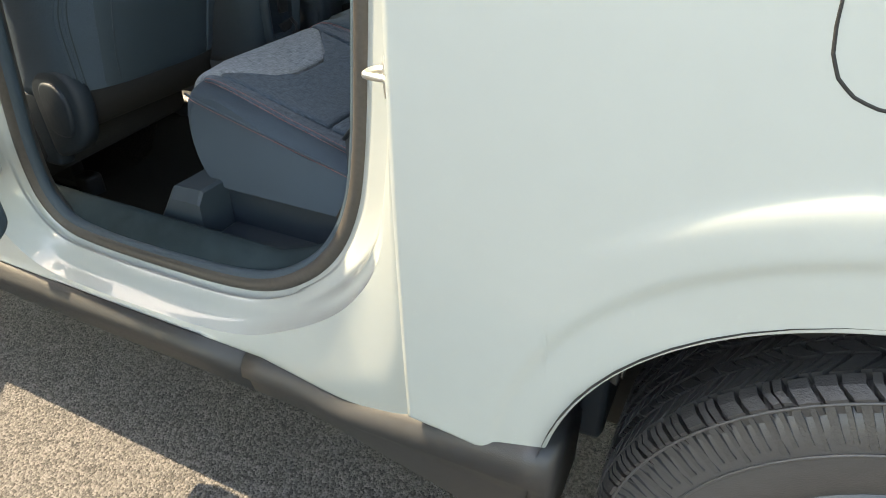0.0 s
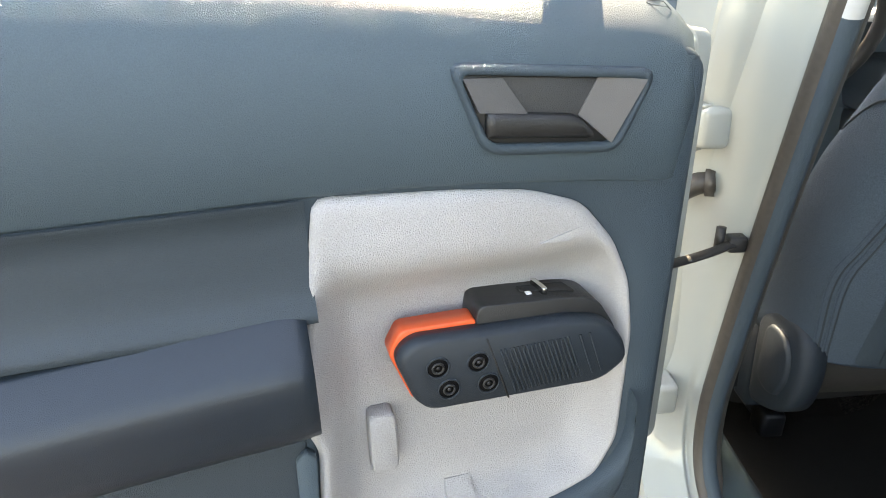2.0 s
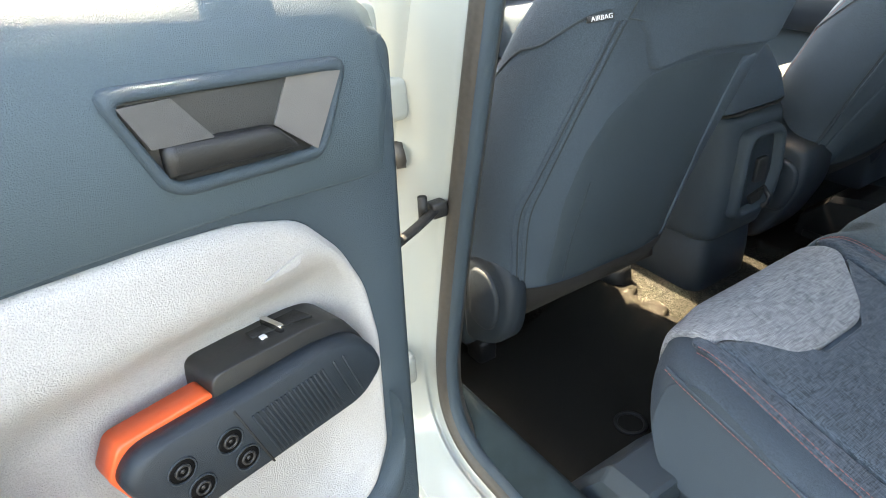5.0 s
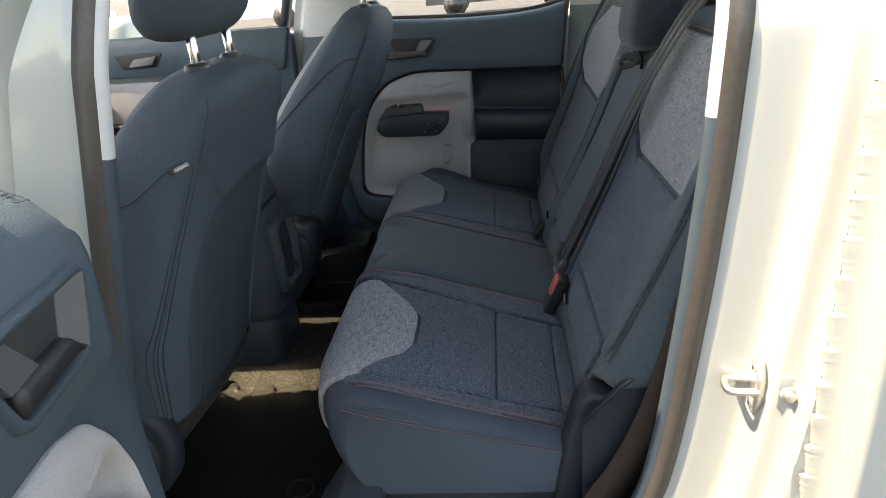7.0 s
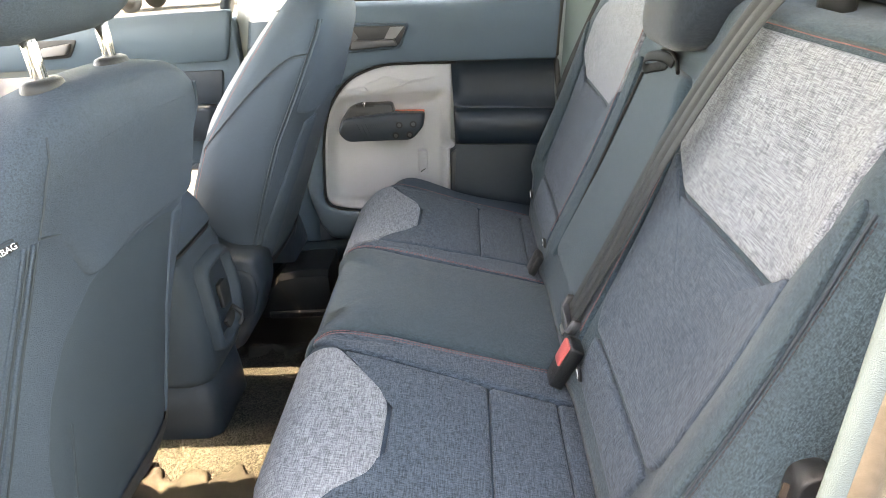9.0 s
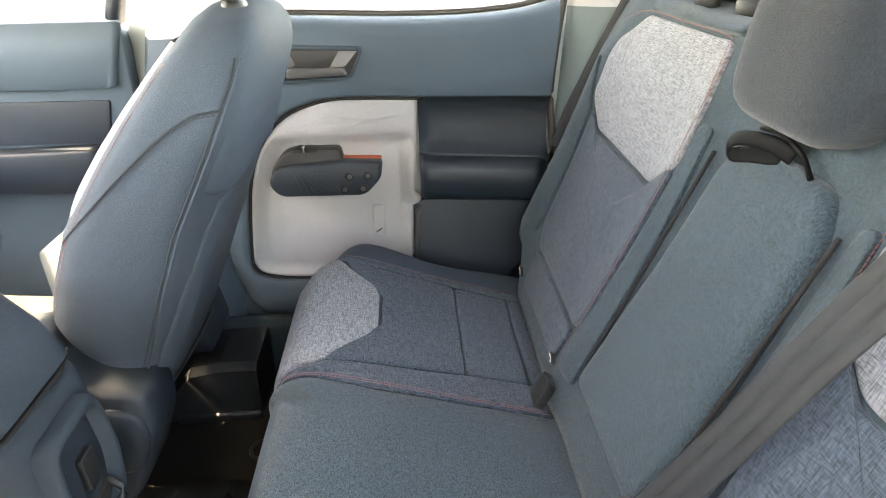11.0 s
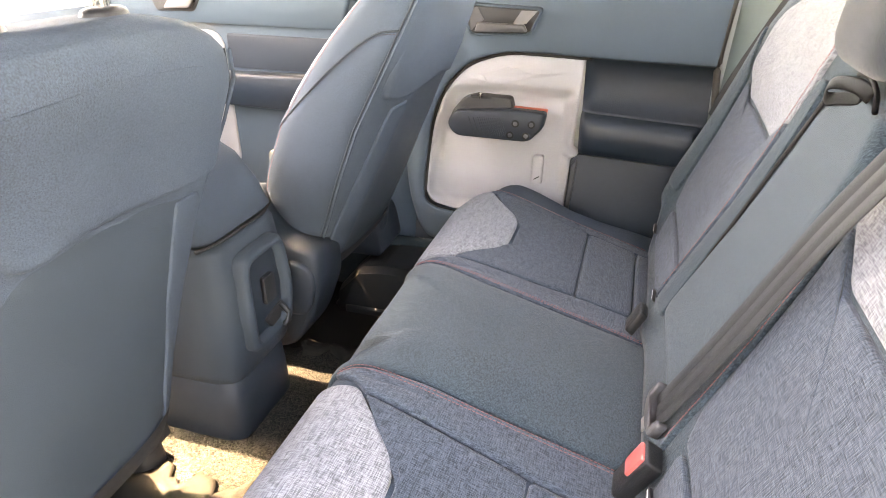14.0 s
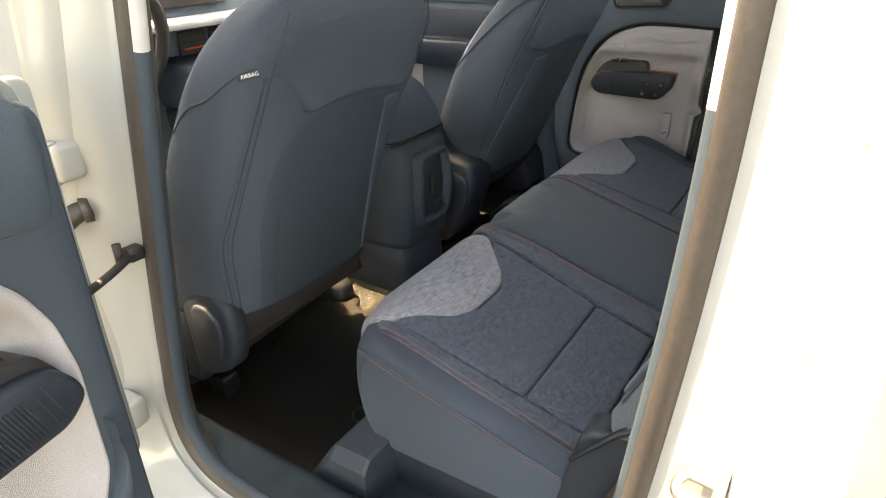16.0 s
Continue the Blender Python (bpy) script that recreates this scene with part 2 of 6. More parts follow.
def fillet(poly, r, seg=6):
    """A closed 2D outline with rounded corners; r is one radius or one for each corner."""
    out, n = [], len(poly)
    rs = r if isinstance(r, (list, tuple)) else [r] * n
    for i in range(n):
        a, b, c = (np.array(poly[k % n], float) for k in (i - 1, i, i + 1))
        u, v = a - b, c - b
        lu, lv = np.linalg.norm(u), np.linalg.norm(v)
        d = min(rs[i], 0.48 * lu, 0.48 * lv)
        p, q = b + u / lu * d, b + v / lv * d
        for s in np.linspace(0, 1, seg):
            out.append(tuple((1 - s) ** 2 * p + 2 * s * (1 - s) * b + s * s * q))
    return out


def pad(name, outline, S, h, material, parent, w=0.008, skirt=0.006, n=90, label="", flip=1, belly=0.0, fr=(0.4, 0.6, 0.75, 0.87, 0.95)):
    """A pillowed panel on the surface S(u, v): h high inside, rounded to its outline over a width of about w, its rim sunk by skirt."""
    pts = even(list(outline) + [outline[0]], n, True)
    c = np.mean(pts, axis=0)
    rings = []
    steps = [(0, -skirt), (0.0, 0.0), (0.08 * w, 0.35), (0.25 * w, 0.6), (0.6 * w, 0.85), (1.2 * w, 0.97), (2.2 * w, 1.0)]

    def lift(u, v, a):
        e = 1e-3
        p = Vector(S(u, v))
        nn = (Vector(S(u + e, v)) - Vector(S(u - e, v))).cross(Vector(S(u, v + e)) - Vector(S(u, v - e))).normalized() * flip
        return p + nn * a

    hf = h if callable(h) else None
    for a, hh in steps:
        ring = []
        for p in pts:
            q = np.array(p) - c
            d = np.linalg.norm(q)
            g = c + q * max(0.3, 1 - a / d)
            ring.append(lift(g[0], g[1], hh if hh < 0 else (hf(g[0], g[1], a) if hf else hh * h)))
        rings.append(ring)
    for g in fr:
        ring = []
        for p in pts:
            q = np.array(p) - c
            d = np.linalg.norm(q)
            k0 = max(0.3, 1 - 2.2 * w / d)
            x = c + q * k0 * (1 - g)
            ring.append(lift(x[0], x[1], hf(x[0], x[1], d * (1 - k0 * (1 - g))) if hf else h + belly * (1 - (1 - g) ** 2)))
        rings.append(ring)
    bm = loft(rings, True, False)
    f = [v for v in bm.verts][-len(pts):]
    mid = bm.verts.new(sum((v.co for v in f), Vector()) / len(f))
    for i in range(len(f)):
        bm.faces.new((f[i], f[(i + 1) % len(f)], mid))
    bmesh.ops.recalc_face_normals(bm, faces=bm.faces)
    return part(name, bm, material, parent, label)


def tube(name, path, r, material, parent=None, closed=False, sides=8, label="", flat=1.0, up=(0, 0, 1)):
    """A round or flattened bar along a path of points."""
    P = [Vector(p) for p in path]
    rings, n = [], len(P)
    for i, p in enumerate(P):
        a = P[(i - 1) % n] if closed or i else P[0]
        b = P[(i + 1) % n] if closed or i < n - 1 else P[-1]
        t = (b - a).normalized()
        s = t.cross(Vector(up))
        s = (s if s.length > 1e-4 else t.cross(Vector((1, 0, 0.01)))).normalized()
        q = s.cross(t)
        rings.append([p + s * (r * math.cos(k)) + q * (r * flat * math.sin(k)) for k in np.linspace(0, 2 * math.pi, sides, endpoint=False)])
    return part(name, loft(rings, True, not closed, closed), material, parent, label)


def stitches(name, path, material, parent, step=0.0058, length=0.0040, r=0.0006, label=""):
    """A row of short threads along a path, in one mesh."""
    P = np.array([tuple(p) for p in path])
    d = np.r_[0, np.cumsum(np.linalg.norm(np.diff(P, axis=0), axis=1))]
    verts, faces = [], []
    for t0 in np.arange(0, d[-1] - length, step):
        a, b = (Vector([float(np.interp(t, d, P[:, c])) for c in range(3)]) for t in (t0, t0 + length))
        t = (b - a).normalized()
        s = t.cross(Vector((0.1, 0.2, 1))).normalized() * r
        q = s.cross(t).normalized() * r
        k = len(verts)
        verts += [a + s, a + q, a - s, a - q, b + s, b + q, b - s, b - q]
        faces += [(k + i, k + (i + 1) % 4, k + 4 + (i + 1) % 4, k + 4 + i) for i in range(4)] + [(k + 3, k + 2, k + 1, k), (k + 4, k + 5, k + 6, k + 7)]
    return part(name, mesh(verts, faces), material, parent, label, smooth=False)


def block(lo, hi, bev=0.004, seg=2):
    """A box with rounded edges, as a bmesh."""
    bm = bmesh.new()
    bmesh.ops.create_cube(bm, size=1)
    for v in bm.verts:
        v.co = Vector([(lo[i] + hi[i]) / 2 + v.co[i] * (hi[i] - lo[i]) for i in range(3)])
    if bev:
        bmesh.ops.bevel(bm, geom=bm.edges[:], offset=bev, segments=seg, affect='EDGES', profile=0.5)
    return bm


def prism(outline, T, a0, a1, bev=0.003):
    """A 2D outline drawn out from a0 to a1 along the third axis of T(u, v, a), with a small chamfer at a1."""
    o = list(outline)
    c = np.mean(o, axis=0)

    def inset(k):
        return [tuple(np.array(p) + (c - np.array(p)) / max(1e-6, np.linalg.norm(c - np.array(p))) * k) for p in o]
    s = 1 if a1 > a0 else -1
    rings = [[T(u, v, a0) for u, v in o], [T(u, v, a1 - s * bev) for u, v in o], [T(u, v, a1 - s * bev * 0.3) for u, v in inset(bev * 0.3)], [T(u, v, a1) for u, v in inset(bev)]]
    return loft(rings)


def disc(T, u, v, r, a0, a1, n=20, bev=0.0015):
    return prism([(u + r * math.cos(k), v + r * math.sin(k)) for k in np.linspace(0, 2 * math.pi, n, endpoint=False)], T, a0, a1, bev)


# ---- ground ----
def build_ground():
    bm = bmesh.new()
    bmesh.ops.create_grid(bm, x_segments=40, y_segments=40, size=1500)
    tagged(part("ground", bm, ASPH), "worn dark grey asphalt of a parking lot", "ground", kind="structure")


build_ground()

# ---- the pickup: near side shell ----
CAR = thing("pickup_truck", "pale grey-green crew cab pickup with its rear door open", "truck", at=(0, 0, 0))
# the rear door opening, as x and z of its weather strip
OPENING = [(-0.347, 1.33), (-0.390, 1.13), (-0.426, 0.96), (-0.461, 0.79), (-0.488, 0.64), (-0.500, 0.545), (-0.490, 0.465), (-0.445, 0.418), (-0.36, 0.405), (-0.20, 0.404), (-0.06, 0.410),
           (0.03, 0.430), (0.105, 0.475), (0.16, 0.535), (0.195, 0.61), (0.213, 0.70), (0.226, 0.82), (0.237, 0.95), (0.245, 1.10), (0.246, 1.28), (0.22, 1.43), (0.12, 1.515), (-0.08, 1.54), (-0.23, 1.52), (-0.31, 1.45)]
LOOP = spline(OPENING, 220, True)


def loop_offset(k, d):
    """The opening's outline moved outward by d at step k."""
    a, b = LOOP[(k - 2) % len(LOOP)], LOOP[(k + 2) % len(LOOP)]
    t = np.array([b[0] - a[0], b[1] - a[1]])
    t /= np.linalg.norm(t)
    return LOOP[k][0] + t[1] * d * -1, LOOP[k][1] + t[0] * d


_c = np.mean(LOOP, axis=0)
_p = loop_offset(0, 0.05)
OUT = 1 if np.hypot(_p[0] - _c[0], _p[1] - _c[1]) > np.hypot(LOOP[0][0] - _c[0], LOOP[0][1] - _c[1]) else -1


def lean_in(z):
    """The cab side leans inward towards the roof."""
    return 0.12 * max(0.0, (z - 1.17) / 0.37) ** 1.2


def jamb_depth(x, z):
    """How far the jamb reaches out: deeper on the rear pillar than on the sill."""
    k = max(0, min(1, (x - 0.08) / 0.12)) * max(0, min(1, (z - 0.42) / 0.12))
    return 0.066 + 0.020 * k


def jamb_width(x, z):
    """The jamb is narrower along the sill than on the pillars."""
    k = max(0, min(1, (z - 0.43) / 0.22))
    return 0.47 + 0.53 * k * k * (3 - 2 * k)


def ring_strip(name, section, rear, material, parent, label=""):
    """A strip round the opening: sections are lists of (outward offset, share of the jamb's depth), rear for the rear pillar."""
    rings = []
    for k in range(len(LOOP)):
        ring = []
        dep = jamb_depth(*LOOP[k])
        q = (dep - 0.066) / 0.020
        for (d0, y0), (d1, y1) in zip(section, rear):
            d, y = d0 + (d1 - d0) * q, y0 + (y1 - y0) * q
            x, z = loop_offset(k, d * OUT * (jamb_width(*LOOP[k]) if d > 0.02 else 1))
            ring.append((x, -0.738 - y * dep + lean_in(z), z))
        rings.append(ring)
    return part(name, loft(rings, False, False, True), material, parent, label)


JAMB_W = 0.088


def build_opening():
    plain = [(-0.010, -0.20), (-0.006, -0.10)] + [(0.012 + 0.076 * k, k ** 1.15 + 0.05 * math.sin(2 * math.pi * k)) for k in np.linspace(0, 1, 20)]
    ring_strip("door_jamb", plain,
               [(-0.010, -0.20), (-0.006, -0.10), (0.012, 0.0), (0.015, 0.02), (0.024, 0.05), (0.032, 0.08), (0.040, 0.11), (0.046, 0.135), (0.050, 0.155), (0.053, 0.175), (0.0555, 0.20), (0.057, 0.24), (0.060, 0.36), (0.063, 0.50), (0.0645, 0.56), (0.066, 0.60), (0.069, 0.625), (0.074, 0.65), (0.079, 0.68), (0.083, 0.72), (0.086, 0.82), (JAMB_W, 1.0)],
               PAINT, CAR, "glossy pale painted door jamb")
    rings = []
    for k in range(len(LOOP)):
        ring = []
        for a in np.linspace(0, 2 * math.pi, 14, endpoint=False):
            x, z = loop_offset(k, OUT * (-0.002 + 0.0155 * math.cos(a)))
            ring.append((x, -0.720 + 0.020 * math.sin(a) + lean_in(z), z))
        rings.append(ring)
    part("weather_strip", loft(rings, True, False, True), SEAL, CAR, "brown-black rubber weather strip with dust")
    for name, keep, m, words in (("strip_lip", lambda z: z < 1.09, TRIM_BD, "slate inner lip of the weather strip"), ("strip_lip_upper", lambda z: z >= 1.085, PILLAR, "pale inner lip of the weather strip")):
        rings = []
        start = [k for k in range(len(LOOP)) if keep(LOOP[k][1]) and not keep(LOOP[k - 1][1])][0]
        for i in range(len(LOOP)):
            k = (start + i) % len(LOOP)
            if not keep(LOOP[k][1]):
                break
            ring = []
            for d, y in ((-0.014, -0.732), (-0.019, -0.730), (-0.0215, -0.725), (-0.0215, -0.719), (-0.018, -0.713), (-0.004, -0.709)):
                x, z = loop_offset(k, OUT * d)
                ring.append((x, y + lean_in(z), z))
            rings.append(ring)
        part(name, loft(rings, False, False), m, CAR, words)


build_opening()


# rear quarter panel with the wheel arch
WX, WZ = 0.905, 0.335


def arch_low(x):
    d = abs(x - 0.935) / 0.432
    return 0.345 + 0.375 * (1 - d ** 2.6) ** (1 / 2.2) if d < 1 else 0.0


def quarter_y(x, z):
    """How far out the quarter panel stands: a flare that swells towards the arch."""
    dx, dz = (x - 0.935) / 0.432, (z - 0.345) / 0.375
    d = (abs(dx) ** 2.6 + abs(dz) ** 2.2) ** 0.42
    flare = 1 / (1 + math.exp(max(-60, min(60, (d - 1.275) / 0.009))))
    roll = 1 / (1 + math.exp(max(-60, min(60, (d - 1.155) / 0.007))))
    q = max(0, min(1, (z - 0.66) / 0.15))
    fade = q * q * (3 - 2 * q)
    return -0.862 - 0.0038 * flare * fade - (0.002 + 0.002 * fade) * max(0, min(1, (1.29 - d) / 0.18)) + 0.005 * roll - 0.012 * math.sin(max(0, min(1, (z - 0.4) / 0.8)) * math.pi) + 0.02 * max(0, z - 0.95)


def build_quarter():
    xs = sorted(set([round(v, 4) for v in np.linspace(0.337, 0.50, 30)] + [round(0.935 - 0.432 * math.cos(a), 4) for a in np.linspace(0.02, math.pi - 0.02, 110)] + [round(v, 4) for v in np.linspace(1.37, 1.95, 20)]))
    rows, cols = 80, []
    for x in xs:
        low = max(arch_low(x), 0.40 + 0.06 * max(0, (0.5 - x)) if x < 0.7 else 0.42) if not 0.503 < x < 1.367 else arch_low(x)
        top = 1.16
        col = [(x, quarter_y(x, low) + 0.03, low + 0.004), (x, quarter_y(x, low) + 0.004, low)]
        for s in np.linspace(0, 1, rows):
            z = low + (top - low) * (0.75 * s + 0.25 * s * s)
            col.append((x, quarter_y(x, z), z + (0.003 if s == 0 else 0)))
        col.append((x, -0.80, top + 0.02))
        cols.append(col)
    first = [(0.334, y + 0.03, z) for _, y, z in cols[0]]
    mid = [(0.335, y + 0.006, z) for _, y, z in cols[0]]
    part("quarter_panel", loft([first, mid] + cols, False, False), PAINT, CAR, "pale glossy rear quarter panel flared over the wheel")


build_quarter()


def build_lower_side():
    edge = []
    for k in range(len(LOOP)):
        x, z = loop_offset(k, JAMB_W * OUT * jamb_width(*LOOP[k]))
        edge.append((x, -0.738 - jamb_depth(*LOOP[k]), z))
    # painted sill between jamb and cladding, and on behind the door cut
    low = sorted([p for p in edge if p[2] < 0.75 and p[0] > -0.45], key=lambda p: p[0])
    ex, ey, ez = (np.array([p[k] for p in low]) for k in range(3))
    xm = float(ex.max())
    strips = []
    for x in np.r_[np.linspace(-0.60, 0.10, 40), np.linspace(0.11, xm - 0.002, 30), np.linspace(xm, 0.341, 6)]:
        z = float(np.interp(x, ex, ez)) if x < xm else 0.75
        y = float(np.interp(x, ex, ey))
        top = 0.345 + 0.10 * max(0, x - 0.2)
        yb = -0.808 - 0.03 * max(0, min(1, (x - 0.05) / 0.25))
        strips.append([(x, y, z), (x, (2 * y + yb) / 3 - 0.001, z - 0.25 * (z - top)), (x, (y + 2 * yb) / 3 - 0.001, z - 0.6 * (z - top)), (x, yb, top + 0.01), (x, yb + 0.004, top), (x, -0.78, top - 0.01)])
    part("sill_skin", loft(strips, False, False), PAINT, CAR, "pale painted sill below the door opening")
    side = sorted([p for p in edge if p[0] > 0.12 and 0.74 < p[2] < 1.16], key=lambda p: p[2])
    side = [(xm, -0.824, 0.745)] + side
    part("pillar_skin", loft([[(x, y, z), ((x + 0.335) / 2, -0.826, z), (0.335, -0.829, z)] for x, y, z in side], False, False), PAINT, CAR)
    front = sorted([p for p in edge if p[0] < -0.36 and p[2] < 1.5], key=lambda p: p[2])
    part("front_pillar_skin", loft([[(x, y, z), (x - 0.02, -0.806, z), (min(x - 0.03, -0.60), -0.806, z)] for x, y, z in front], False, False), PAINT, CAR, "pale painted pillar ahead of the opening")
    # hemmed edge of the quarter panel, with its uneven sealer bead
    rnd = random.Random(3)
    rings = []
    for z in np.linspace(0.46, 1.13, 400):
        w = 0.0015 + 0.005 * (z * 27 % 1) ** 1.5 + rnd.uniform(0, 0.0012)
        rings.append([(0.3180, -0.8255, z), (0.3170 - w, -0.8280, z), (0.3180 - w * 0.5, -0.8325, z), (0.3230, -0.8350, z), (0.330, -0.8405, z), (0.335, -0.850, z)])
    part("sealer_bead", loft(rings, False, False), PAINT, CAR, "uneven sealer bead along the hemmed panel edge")
    tube("bead_gap", [(0.3165, -0.8262, z) for z in np.linspace(0.46, 1.13, 30)], 0.0010, LINER, CAR)
    # dark plastic rocker cladding in two lengths
    for x0, x1 in ((-1.9, 0.018), (0.021, 0.52)):
        rings = []
        for x in np.linspace(x0, x1, 14):
            up = max(0, (x - 0.20)) * 0.30
            out = max(0, x - 0.12) * 0.14
            rings.append([(x, -0.78, 0.352 + up), (x, -0.800 - out, 0.352 + up), (x, -0.815 - out, 0.346 + up), (x, -0.824 - out, 0.334 + up), (x, -0.826 - out, 0.315 + up * 0.8), (x, -0.816 - out, 0.306 + up * 0.7), (x, -0.812 - out, 0.296 + up * 0.6), (x, -0.806 - out, 0.268), (x, -0.795 - out, 0.252), (x, -0.76, 0.245), (x, -0.70, 0.25), (x, -0.70, 0.35)])
        part("rocker_cladding", loft(rings), CLAD, CAR, "dark grey moulded plastic sill cladding")


build_lower_side()


def wheel(name, x, y, sgn):
    """Tyre with tread blocks and rim; sgn is the side that faces out."""
    w = thing(name, "black all-terrain tyre on a dark alloy wheel", "wheel", "wheels of the pickup", at=(x, y, 0))
    prof = [(0.100, 0.205), (0.112, 0.228), (0.118, 0.262), (0.115, 0.292), (0.106, 0.312), (0.092, 0.322), (0.04, 0.326), (-0.04, 0.326), (-0.092, 0.322), (-0.106, 0.312), (-0.115, 0.292), (-0.118, 0.262), (-0.112, 0.228), (-0.100, 0.205)]
    rings = [[(x + r * math.cos(a), y + sgn * o, WZ + r * math.sin(a)) for o, r in prof] for a in np.linspace(0, 2 * math.pi, 72, endpoint=False)]
    tyre = part("tyre", loft(rings, False, False, True), TYRE, w)
    verts, faces = [], []
    rnd = random.Random(5)
    # offset of both edges, number of blocks, shift and slant of each row
    rows = [(-0.108, -0.086, 96, 0.0, 0.3), (-0.083, -0.062, 88, 0.3, -0.9), (-0.059, -0.040, 92, 0.6, 0.8), (-0.037, -0.020, 90, 0.2, -0.7), (-0.017, -0.001, 96, 0.5, 0.9),
            (0.002, 0.018, 92, 0.4, -0.9), (0.021, 0.039, 90, 0.7, 0.7), (0.042, 0.060, 94, 0.1, -0.8), (0.063, 0.084, 88, 0.4, 0.9), (0.087, 0.108, 96, 0.5, -0.3)]
    for row, (o0, o1, cnt, shift, sk) in enumerate(rows):
        for i in range(cnt):
            a0, da = 2 * math.pi * (i + shift) / cnt, 2 * math.pi / cnt
            cuts = [(0.06, 0.48), (0.52, 0.90)] if rnd.random() < 0.6 else [(0.06, 0.90)]
            mid = rnd.uniform(0.05, 0.20) * (1 if row % 2 else -1)
            tip = rnd.uniform(-0.0015, 0.0015)
            for u0, u1 in cuts:
                k = len(verts)
                for r, ins in ((0.322, 0.0), (0.3365, 0.03)):
                    for o, u in ((o0 + tip, u0 + ins), ((o0 + o1) / 2, u0 + ins + sk / 2 + mid), (o1 + tip, u0 + ins + sk), (o1 + tip, u1 - ins + sk), ((o0 + o1) / 2, u1 - ins + sk / 2 + mid), (o0 + tip, u1 - ins)):
                        rr = r - 0.010 * max(0.0, (abs(o) - 0.080) / 0.028) ** 2 - 0.003 * (o / 0.108) ** 2
                        verts.append((x + rr * math.cos(a0 + da * u), y + sgn * o, WZ + rr * math.sin(a0 + da * u)))
                faces += [(k + i6, k + (i6 + 1) % 6, k + 6 + (i6 + 1) % 6, k + 6 + i6) for i6 in range(6)] + [(k + 6, k + 7, k + 10, k + 11), (k + 7, k + 8, k + 9, k + 10)]
    tagged(part("tread", mesh(verts, faces), TREAD, tyre, smooth=False), kind="stuff")
    verts, faces = [], []
    for i in range(150):
        a = 2 * math.pi * i / 150
        e0 = 0.009 if i % 2 else 0.014
        low = 0.283 if i % 3 else 0.276
        k = len(verts)
        for r, o, e in ((low, 0.1155, e0), (0.318, 0.103, e0), (0.318, 0.109, e0 - 0.002), (low, 0.1185, e0 - 0.002)):
            verts += [(x + r * math.cos(a - e), y + sgn * o, WZ + r * math.sin(a - e)), (x + r * math.cos(a + e), y + sgn * o, WZ + r * math.sin(a + e))]
        faces += [(k + 4, k + 5, k + 7, k + 6), (k, k + 4, k + 6), (k, k + 2, k + 4), (k + 1, k + 5, k + 7), (k + 1, k + 3, k + 5)]
    tagged(part("shoulder_ribbing", mesh(verts, faces), TREAD, tyre, smooth=False), kind="stuff")
    for r, o in ((0.3185, 0.1085), (0.270, 0.1175)):
        tube("moulded_ring", [(x + r * math.cos(a), y + sgn * o, WZ + r * math.sin(a)) for a in np.linspace(0, 2 * math.pi, 90)], 0.0018, TYRE, tyre)
    rp = [(0.100, 0.208), (0.106, 0.203), (0.104, 0.188), (0.06, 0.182), (0.05, 0.09), (0.06, 0.07), (0.07, 0.0)]
    rings = [[(x + r * math.cos(a), y + sgn * o, WZ + r * math.sin(a)) for o, r in rp] for a in np.linspace(0, 2 * math.pi, 48, endpoint=False)]
    rim = part("rim", loft(rings, False, False, True), RIM, w)
    for i in range(5):
        a = 2 * math.pi * i / 5 + 0.3
        ca, sa = math.cos(a), math.sin(a)
        T = lambda u, v, o: (x + u * ca - v * sa, y + sgn * o, WZ + u * sa + v * ca)
        part("spoke", prism([(0.03, -0.03), (0.184, -0.040), (0.184, 0.040), (0.03, 0.03)], T, 0.06, 0.098, 0.006), RIM, rim)
    return w


wheel("wheel", WX, -0.745, -1)


def build_arch_liner():
    for sy in (-1, 1):
        rings = []
        for a in np.linspace(-0.15, math.pi + 0.15, 40):
            ca, sa = math.cos(a), math.sin(a)
            px, pz = 0.935 - 0.437 * math.copysign(abs(ca) ** 0.8, ca), 0.345 + 0.385 * math.copysign(abs(sa) ** 0.9, sa)
            rings.append([(px, sy * 0.872, pz), (px, sy * 0.80, pz + 0.01), (px, sy * 0.55, pz)])
        part("arch_liner", loft(rings, False, False), LINER, CAR, "black fibrous wheel arch liner")
        part("arch_wall", block((0.45, min(sy * .56, sy * .53), 0.2), (1.42, max(sy * .56, sy * .53), 0.8), 0.0), LINER, CAR)
    T = lambda u, v, o: (0.560 + o * 0.8, -0.79 + u, 0.53 + v - o * 0.3)
    b = part("liner_bolt", disc(T, 0, 0, 0.021, 0.0, 0.010), LINER, CAR, "round push-in clip")
    part("bolt_head", disc(T, 0, 0, 0.011, 0.010, 0.016), BLACKP, b)


build_arch_liner()


# fuel door line: a thin dark groove ring on the quarter panel
def build_fuel_door():
    out = fillet([(0.664, 0.870), (0.652, 1.05), (0.84, 1.05), (0.84, 0.870)], 0.05)
    ring = even(out + [out[0]], 80, True)
    tube("fuel_door_gap", [(u, quarter_y(u, v) + 0.0005, v) for u, v in ring], 0.0014, LINER, CAR, True, 6, "thin dark gap round the fuel door")


build_fuel_door()

# ---- cab floor, sill trims ----
FLOOR = 0.30
tagged(part("cab_floor", block((-2.2, -0.74, 0.24), (0.3, 0.74, FLOOR), 0.0), CARPET), "black carpeted cab floor", "floor", kind="structure")


